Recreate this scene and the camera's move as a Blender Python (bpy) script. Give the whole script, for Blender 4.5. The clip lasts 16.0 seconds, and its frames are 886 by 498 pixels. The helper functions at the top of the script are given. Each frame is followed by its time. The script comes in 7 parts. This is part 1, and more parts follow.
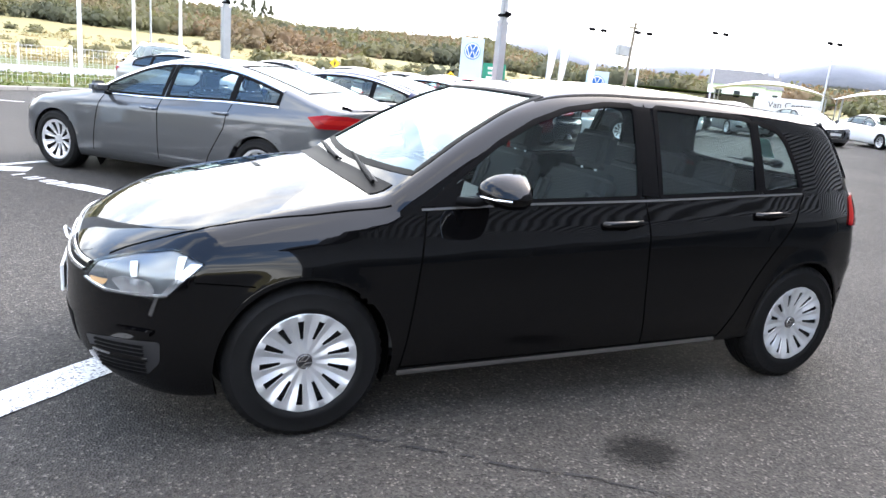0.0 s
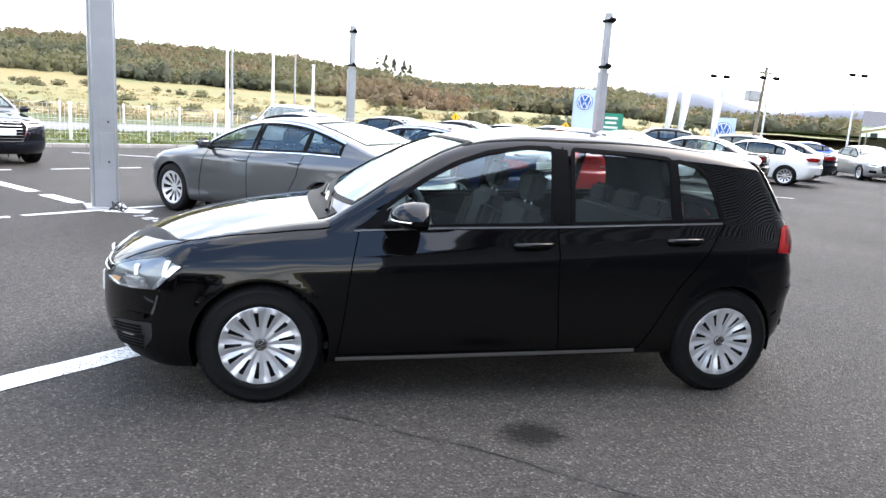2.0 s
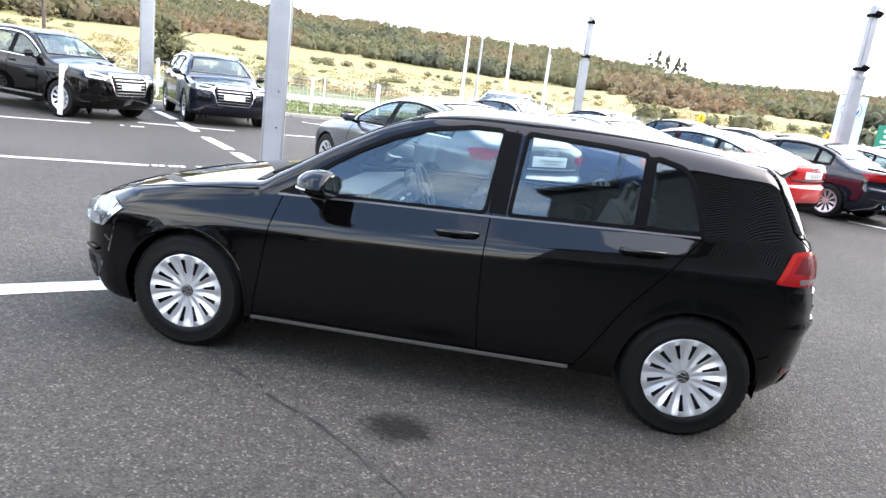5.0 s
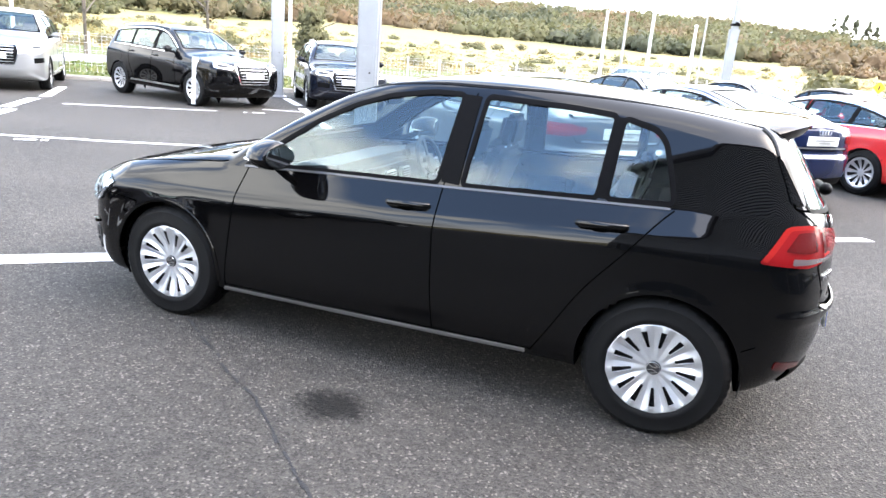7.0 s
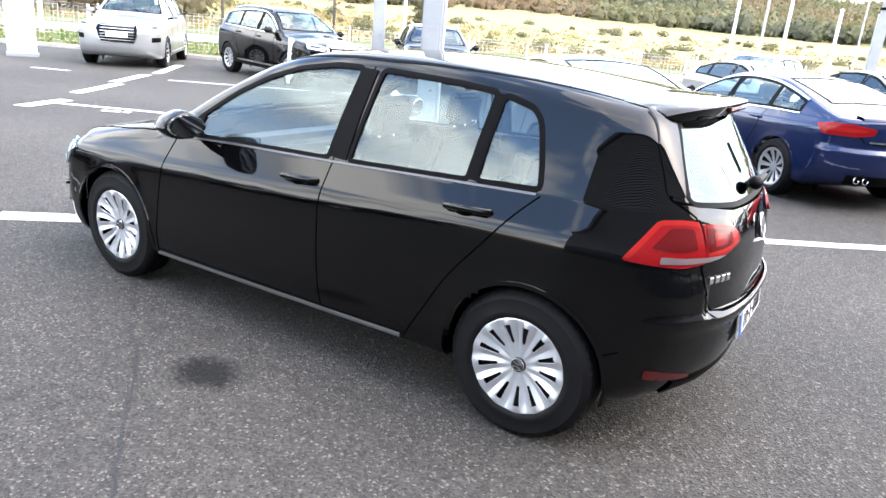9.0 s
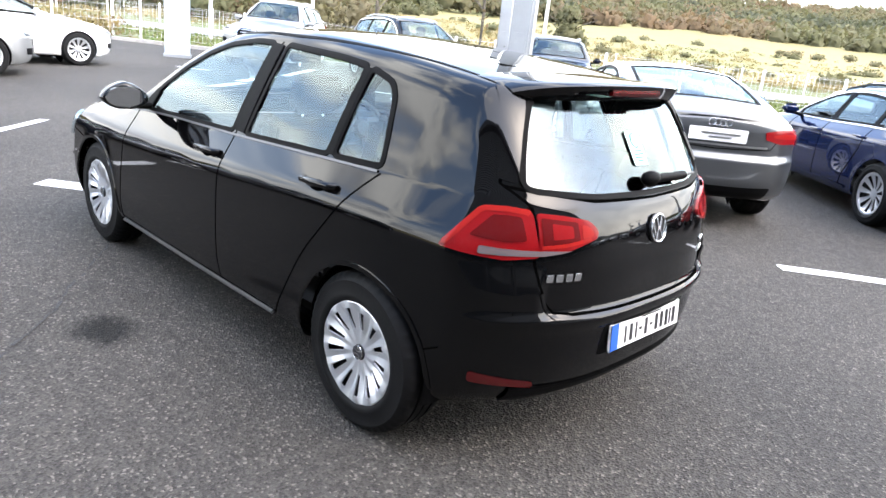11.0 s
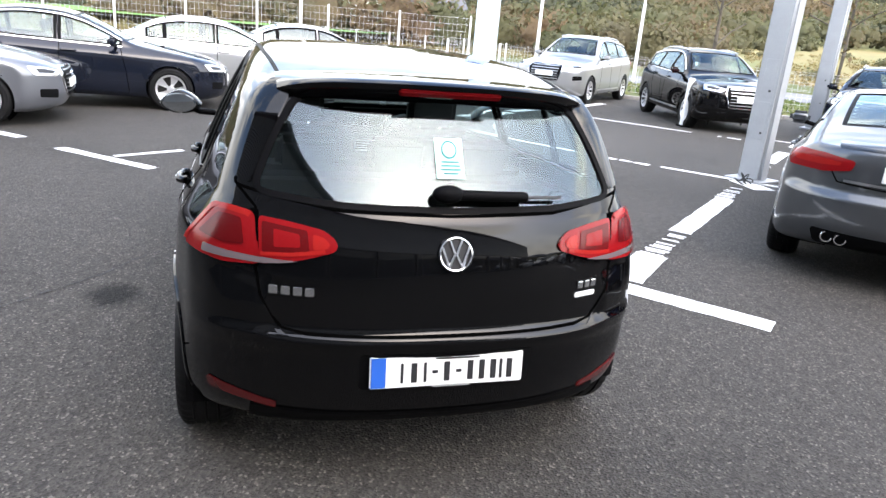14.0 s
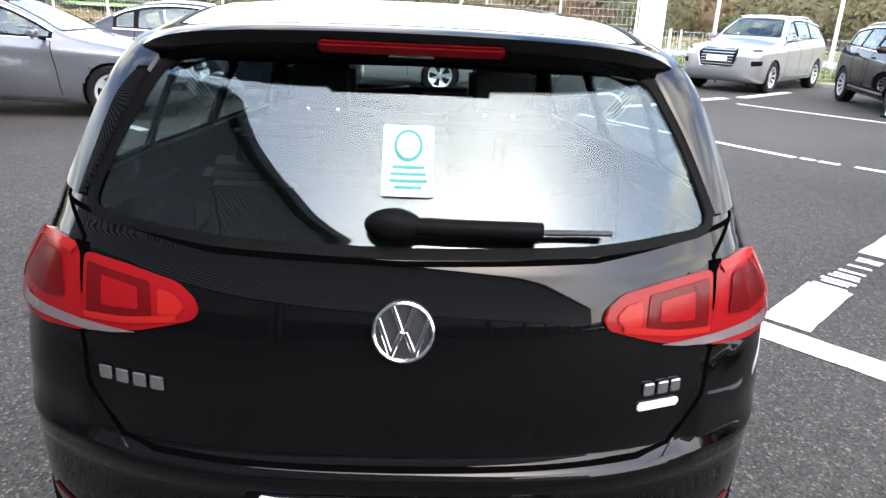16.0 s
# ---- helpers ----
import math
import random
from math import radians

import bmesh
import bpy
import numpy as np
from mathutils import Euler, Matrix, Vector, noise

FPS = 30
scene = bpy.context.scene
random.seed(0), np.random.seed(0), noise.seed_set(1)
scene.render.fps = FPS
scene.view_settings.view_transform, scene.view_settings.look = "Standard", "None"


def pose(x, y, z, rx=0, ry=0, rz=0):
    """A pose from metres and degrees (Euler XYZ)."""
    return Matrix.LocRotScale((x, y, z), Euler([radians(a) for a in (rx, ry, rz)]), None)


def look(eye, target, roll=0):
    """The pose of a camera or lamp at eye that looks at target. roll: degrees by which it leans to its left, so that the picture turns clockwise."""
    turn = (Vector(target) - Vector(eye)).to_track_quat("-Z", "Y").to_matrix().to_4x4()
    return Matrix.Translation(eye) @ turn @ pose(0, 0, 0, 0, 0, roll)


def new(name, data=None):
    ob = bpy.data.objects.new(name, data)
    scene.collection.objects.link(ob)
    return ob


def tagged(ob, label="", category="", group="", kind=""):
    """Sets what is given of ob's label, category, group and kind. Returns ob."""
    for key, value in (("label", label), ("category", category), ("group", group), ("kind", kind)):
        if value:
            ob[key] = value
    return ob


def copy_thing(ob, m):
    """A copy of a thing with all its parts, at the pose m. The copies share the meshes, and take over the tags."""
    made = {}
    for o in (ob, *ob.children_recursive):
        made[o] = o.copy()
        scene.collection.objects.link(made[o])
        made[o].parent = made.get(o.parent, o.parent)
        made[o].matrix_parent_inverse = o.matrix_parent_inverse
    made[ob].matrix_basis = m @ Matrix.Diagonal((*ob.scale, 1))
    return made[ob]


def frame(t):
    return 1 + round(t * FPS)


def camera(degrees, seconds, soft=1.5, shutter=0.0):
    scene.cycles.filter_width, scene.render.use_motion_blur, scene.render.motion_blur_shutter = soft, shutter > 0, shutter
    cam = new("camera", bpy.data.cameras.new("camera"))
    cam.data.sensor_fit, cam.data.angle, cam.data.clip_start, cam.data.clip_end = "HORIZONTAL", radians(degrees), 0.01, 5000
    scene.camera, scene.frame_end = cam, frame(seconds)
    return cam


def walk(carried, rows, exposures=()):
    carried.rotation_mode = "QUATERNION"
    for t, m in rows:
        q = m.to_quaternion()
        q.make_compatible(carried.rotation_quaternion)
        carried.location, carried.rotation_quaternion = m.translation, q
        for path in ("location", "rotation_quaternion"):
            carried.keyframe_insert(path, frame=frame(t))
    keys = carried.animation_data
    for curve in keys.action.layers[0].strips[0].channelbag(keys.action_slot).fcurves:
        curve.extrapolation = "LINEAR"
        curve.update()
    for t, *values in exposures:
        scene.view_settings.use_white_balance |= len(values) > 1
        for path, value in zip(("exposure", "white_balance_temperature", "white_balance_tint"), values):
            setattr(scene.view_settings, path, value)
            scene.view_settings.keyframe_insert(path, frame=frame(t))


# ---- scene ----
cam = camera(65.0, 16.0)
PATH = [
    (0, (-1.905, -3.340, 1.440), (-1.102, -1.573, 0.955), 5.3),
    (0.5, (-1.702, -3.575, 1.505), (-1.015, -1.758, 1.023), 5.9),
    (1, (-1.520, -3.710, 1.515), (-0.900, -1.865, 1.054), 5.8),
    (1.5, (-1.372, -3.960, 1.507), (-0.827, -2.078, 1.100), 5.8),
    (2, (-1.205, -4.352, 1.515), (-0.763, -2.437, 1.141), 3.7),
    (2.5, (-0.905, -4.599, 1.56), (-0.586, -2.66, 1.187), 3.7),
    (3, (-0.63, -4.562, 1.546), (-0.415, -2.611, 1.16), 4.2),
    (3.5, (-0.344, -4.442, 1.559), (-0.224, -2.487, 1.156), 6.1),
    (4, (-0.058, -4.372, 1.553), (-0.038, -2.417, 1.134), 6.8),
    (4.5, (0.229, -4.345, 1.583), (0.125, -2.397, 1.145), 7.6),
    (4.7, (0.333, -4.308, 1.567), (0.169, -2.364, 1.123), 7.6),
    (6.8, (1.306, -3.833, 1.594), (0.673, -2.019, 1.039), 4.6),
    (7, (1.388, -3.807, 1.567), (0.723, -2.002, 1.02), 4.7),
    (7.5, (1.628, -3.645, 1.573), (0.875, -1.879, 1.012), 5.0),
    (8, (1.841, -3.517, 1.57), (1.023, -1.783, 0.999), 4.7),
    (8.5, (2.13, -3.39, 1.59), (1.229, -1.703, 1.008), 5.4),
    (8.7, (2.212, -3.321, 1.6), (1.281, -1.655, 1.003), 5.3),
    (10.8, (3.127, -2.493, 1.526), (1.829, -1.097, 0.92), 6.1),
    (11, (3.188, -2.393, 1.529), (1.867, -1.02, 0.921), 6.2),
    (11.5, (3.359, -2.095, 1.537), (1.954, -0.805, 0.936), 6.0),
    (12, (3.583, -1.802, 1.56), (2.084, -0.618, 0.968), 6.2),
    (12.5, (3.702, -1.52, 1.541), (2.11, -0.468, 0.944), 5.8),
    (13, (3.76, -1.21, 1.559), (2.076, -0.319, 0.948), 6.0),
    (13.5, (3.88, -0.9, 1.562), (2.111, -0.186, 0.961), 5.6),
    (14, (3.97, -0.651, 1.558), (2.146, -0.09, 0.959), 4.9),
    (14.5, (3.927, -0.423, 1.548), (2.067, -0.004, 0.944), 5.5),
    (15, (3.857, -0.215, 1.538), (1.973, 0.067, 0.927), 5.1),
    (15.5, (3.586, -0.109, 1.490), (1.702, 0.05, 0.859), 3.4),
    (16, (3.11, 0.005, 1.427), (1.23, 0.103, 0.788), 2.7),
]
walk(cam, [(t, look(eye, target, roll)) for t, eye, target, roll in PATH], exposures=((0.0, 3.02), (1.5, 2.96), (2.0, 2.72), (3.5, 2.6), (4.5, 2.88), (7.0, 3.54), (8.5, 3.5), (11.0, 3.22), (12.5, 2.96), (14.5, 2.76), (16.0, 2.82)))

# ---- sky, sun ----
world = bpy.data.worlds.new("sky_world")
scene.world = world
world.use_nodes = True
wn, wl = world.node_tree.nodes, world.node_tree.links
wn.clear()
SUN_EL, SUN_AZ = radians(46), radians(75)
sky = wn.new("ShaderNodeTexSky")
sky.sky_type, sky.sun_disc = "NISHITA", False
sky.sun_elevation, sky.sun_rotation = SUN_EL, SUN_AZ
sky.air_density, sky.dust_density, sky.ozone_density = 1.0, 1.5, 1.2
w_co = wn.new("ShaderNodeTexCoord")
w_map = wn.new("ShaderNodeMapping")
w_map.inputs["Scale"].default_value = (1.0, 1.0, 2.2)
w_noise = wn.new("ShaderNodeTexNoise")
w_noise.inputs["Scale"].default_value = 2.3
w_noise.inputs["Detail"].default_value = 7.0
w_noise.inputs["Roughness"].default_value = 0.55
w_ramp = wn.new("ShaderNodeValToRGB")
w_ramp.color_ramp.elements[0].position, w_ramp.color_ramp.elements[1].position = 0.43, 0.58
w_sep = wn.new("ShaderNodeSeparateXYZ")
w_low = wn.new("ShaderNodeMapRange")
w_low.inputs["From Min"].default_value, w_low.inputs["From Max"].default_value = 0.12, 0.50
w_low.inputs["To Min"].default_value, w_low.inputs["To Max"].default_value = 1.0, 0.0
w_max = wn.new("ShaderNodeMath")
w_max.operation = "MAXIMUM"
w_mix = wn.new("ShaderNodeMixRGB")
w_cloud = wn.new("ShaderNodeMixRGB")
w_cloud.inputs["Color1"].default_value, w_cloud.inputs["Color2"].default_value = (2.5, 2.6, 2.8, 1), (5.3, 5.3, 5.2, 1)
w_puff = wn.new("ShaderNodeTexNoise")
w_puff.inputs["Scale"].default_value, w_puff.inputs["Detail"].default_value = 4.5, 6.0
w_soft = wn.new("ShaderNodeValToRGB")
w_soft.color_ramp.elements[0].position, w_soft.color_ramp.elements[1].position = 0.40, 0.60
wl.new(w_map.outputs["Vector"], w_puff.inputs["Vector"])
wl.new(w_puff.outputs["Fac"], w_soft.inputs["Fac"])
wl.new(w_soft.outputs["Color"], w_cloud.inputs["Fac"])
# the cloud is brightest where the sun stands behind it
w_dot = wn.new("ShaderNodeVectorMath")
w_dot.operation = "DOT_PRODUCT"
w_dot.inputs[1].default_value = (math.sin(SUN_AZ) * math.cos(SUN_EL), math.cos(SUN_AZ) * math.cos(SUN_EL), math.sin(SUN_EL))
w_pow = wn.new("ShaderNodeMath")
w_pow.operation, w_pow.inputs[1].default_value, w_pow.use_clamp = "POWER", 14.0, True
w_glow = wn.new("ShaderNodeMath")
w_glow.operation, w_glow.inputs[1].default_value, w_glow.inputs[2].default_value = "MULTIPLY_ADD", 0.12, 1.0
w_lit = wn.new("ShaderNodeVectorMath")
w_lit.operation = "SCALE"
wl.new(w_co.outputs["Generated"], w_dot.inputs[0])
wl.new(w_dot.outputs["Value"], w_pow.inputs[0])
wl.new(w_pow.outputs["Value"], w_glow.inputs[0])
wl.new(w_cloud.outputs["Color"], w_lit.inputs[0])
wl.new(w_glow.outputs["Value"], w_lit.inputs["Scale"])
wl.new(w_lit.outputs["Vector"], w_mix.inputs["Color2"])
w_bg = wn.new("ShaderNodeBackground")
w_bg.inputs["Strength"].default_value = 0.15
w_out = wn.new("ShaderNodeOutputWorld")
wl.new(w_co.outputs["Generated"], w_map.inputs["Vector"])
wl.new(w_map.outputs["Vector"], w_noise.inputs["Vector"])
w_high = wn.new("ShaderNodeMapRange")
w_high.inputs["From Min"].default_value, w_high.inputs["From Max"].default_value = 0.55, 0.90
w_high.inputs["To Min"].default_value, w_high.inputs["To Max"].default_value = 0.0, 0.14
w_open = wn.new("ShaderNodeMath")
w_open.operation = "SUBTRACT"
wl.new(w_noise.outputs["Fac"], w_open.inputs[0])
wl.new(w_high.outputs["Result"], w_open.inputs[1])
wl.new(w_open.outputs["Value"], w_ramp.inputs["Fac"])
wl.new(w_co.outputs["Generated"], w_sep.inputs["Vector"])
wl.new(w_sep.outputs["Z"], w_low.inputs["Value"])
wl.new(w_sep.outputs["Z"], w_high.inputs["Value"])
w_haze = wn.new("ShaderNodeMath")
w_haze.operation, w_haze.inputs[1].default_value, w_haze.use_clamp = "MULTIPLY_ADD", 0.12, True
wl.new(w_pow.outputs["Value"], w_haze.inputs[0])
wl.new(w_ramp.outputs["Color"], w_haze.inputs[2])
wl.new(w_haze.outputs["Value"], w_max.inputs[0])
wl.new(w_low.outputs["Result"], w_max.inputs[1])
wl.new(w_max.outputs["Value"], w_mix.inputs["Fac"])
wl.new(sky.outputs["Color"], w_mix.inputs["Color1"])
wl.new(w_mix.outputs["Color"], w_bg.inputs["Color"])
wl.new(w_bg.outputs["Background"], w_out.inputs["Surface"])

sun = new("sun", bpy.data.lights.new("sun", "SUN"))
sun.data.energy, sun.data.angle, sun.data.color = 0.85, radians(120), (1.0, 0.88, 0.72)
sun_dir = Vector((math.sin(SUN_AZ) * math.cos(SUN_EL), math.cos(SUN_AZ) * math.cos(SUN_EL), math.sin(SUN_EL)))
sun.matrix_world = look(sun_dir * 50, (0, 0, 0))

# ---- materials ----
def material(name, color, rough=0.5, metal=0.0, vary=0.0, scale=5.0, bump=0.0, bump_scale=60.0, coat=0.0, color2=None, island=0.0, spec=0.5, detail=6.0, edge=(0.35, 0.65)):
    """Principled material with noise colour variation at two scales and a fine bump."""
    m = bpy.data.materials.new(name)
    m.use_nodes = True
    n, l = m.node_tree.nodes, m.node_tree.links
    b = n["Principled BSDF"]
    b.inputs["Roughness"].default_value, b.inputs["Metallic"].default_value = rough, metal
    b.inputs["Coat Weight"].default_value, b.inputs["Coat Roughness"].default_value = coat, 0.03
    b.inputs["Specular IOR Level"].default_value = spec
    b.inputs["Base Color"].default_value = (*color, 1)
    if vary or color2 or bump or island:
        co = n.new("ShaderNodeTexCoord")
        big, small = n.new("ShaderNodeTexNoise"), n.new("ShaderNodeTexNoise")
        big.inputs["Scale"].default_value, big.inputs["Detail"].default_value = scale, detail
        small.inputs["Scale"].default_value, small.inputs["Detail"].default_value = bump_scale, 4.0
        l.new(co.outputs["Object"], big.inputs["Vector"])
        l.new(co.outputs["Object"], small.inputs["Vector"])
        c2 = color2 or tuple(c * (1 - vary) for c in color)
        mix = n.new("ShaderNodeMixRGB")
        mix.inputs["Color1"].default_value, mix.inputs["Color2"].default_value = (*color, 1), (*c2, 1)
        ramp = n.new("ShaderNodeValToRGB")
        ramp.color_ramp.elements[0].position, ramp.color_ramp.elements[1].position = edge
        l.new(big.outputs["Fac"], ramp.inputs["Fac"])
        l.new(ramp.outputs["Color"], mix.inputs["Fac"])
        out = mix.outputs["Color"]
        if vary:
            fine = n.new("ShaderNodeMixRGB")
            fine.blend_type = "MULTIPLY"
            fine.inputs["Fac"].default_value = min(1.0, vary * 1.5)
            l.new(out, fine.inputs["Color1"])
            l.new(small.outputs["Fac"], fine.inputs["Color2"])
            gain = n.new("ShaderNodeMixRGB")
            gain.blend_type, gain.inputs["Fac"].default_value = "MULTIPLY", 1.0
            g = 1 + 0.6 * min(1.0, vary * 1.5)
            gain.inputs["Color2"].default_value = (g, g, g, 1)
            l.new(fine.outputs["Color"], gain.inputs["Color1"])
            out = gain.outputs["Color"]
        if island:
            geo, hsv, rng = n.new("ShaderNodeNewGeometry"), n.new("ShaderNodeHueSaturation"), n.new("ShaderNodeMapRange")
            rng.inputs["To Min"].default_value, rng.inputs["To Max"].default_value = 1 - island, 1 + island
            l.new(geo.outputs["Random Per Island"], rng.inputs["Value"])
            l.new(rng.outputs["Result"], hsv.inputs["Value"])
            l.new(out, hsv.inputs["Color"])
            out = hsv.outputs["Color"]
        l.new(out, b.inputs["Base Color"])
        if bump:
            bn = n.new("ShaderNodeBump")
            bn.inputs["Strength"].default_value, bn.inputs["Distance"].default_value = bump, 0.01
            l.new(small.outputs["Fac"], bn.inputs["Height"])
            l.new(bn.outputs["Normal"], b.inputs["Normal"])
    return m


def paint(name, color, metallic=0.0, rough=0.25, coat_ior=1.5):
    m = material(name, color, rough=rough, metal=metallic, coat=1.0, vary=0.04, scale=1.5, bump_scale=900.0, spec=0.0 if sum(color) < 0.1 else 0.5)
    m.node_tree.nodes["Principled BSDF"].inputs["Coat IOR"].default_value = coat_ior
    return m


def glass(name, tint, gloss=1.5):
    """A thin pane: clear, tinted, with the gloss of glass."""
    m = bpy.data.materials.new(name)
    m.use_nodes = True
    n, l = m.node_tree.nodes, m.node_tree.links
    n.clear()
    t, g, mix, fr, pw, mad, o = (n.new("ShaderNode" + k) for k in ("BsdfTransparent", "BsdfGlossy", "MixShader", "LayerWeight", "Math", "Math", "OutputMaterial"))
    t.inputs["Color"].default_value = (*tint, 1)
    g.inputs["Roughness"].default_value = 0.01
    g.inputs["Color"].default_value = (0.84, 0.97, 1, 1)
    f0 = ((gloss - 1) / (gloss + 1)) ** 2
    fr.inputs["Blend"].default_value = 0.5
    pw.operation, pw.inputs[1].default_value = "POWER", 5.0
    mad.operation, mad.inputs[1].default_value, mad.inputs[2].default_value = "MULTIPLY_ADD", 1 - f0, f0
    l.new(fr.outputs["Facing"], pw.inputs[0])
    l.new(pw.outputs["Value"], mad.inputs[0])
    l.new(mad.outputs["Value"], mix.inputs["Fac"])
    l.new(t.outputs["BSDF"], mix.inputs[1])
    l.new(g.outputs["BSDF"], mix.inputs[2])
    l.new(mix.outputs["Shader"], o.inputs["Surface"])
    return m


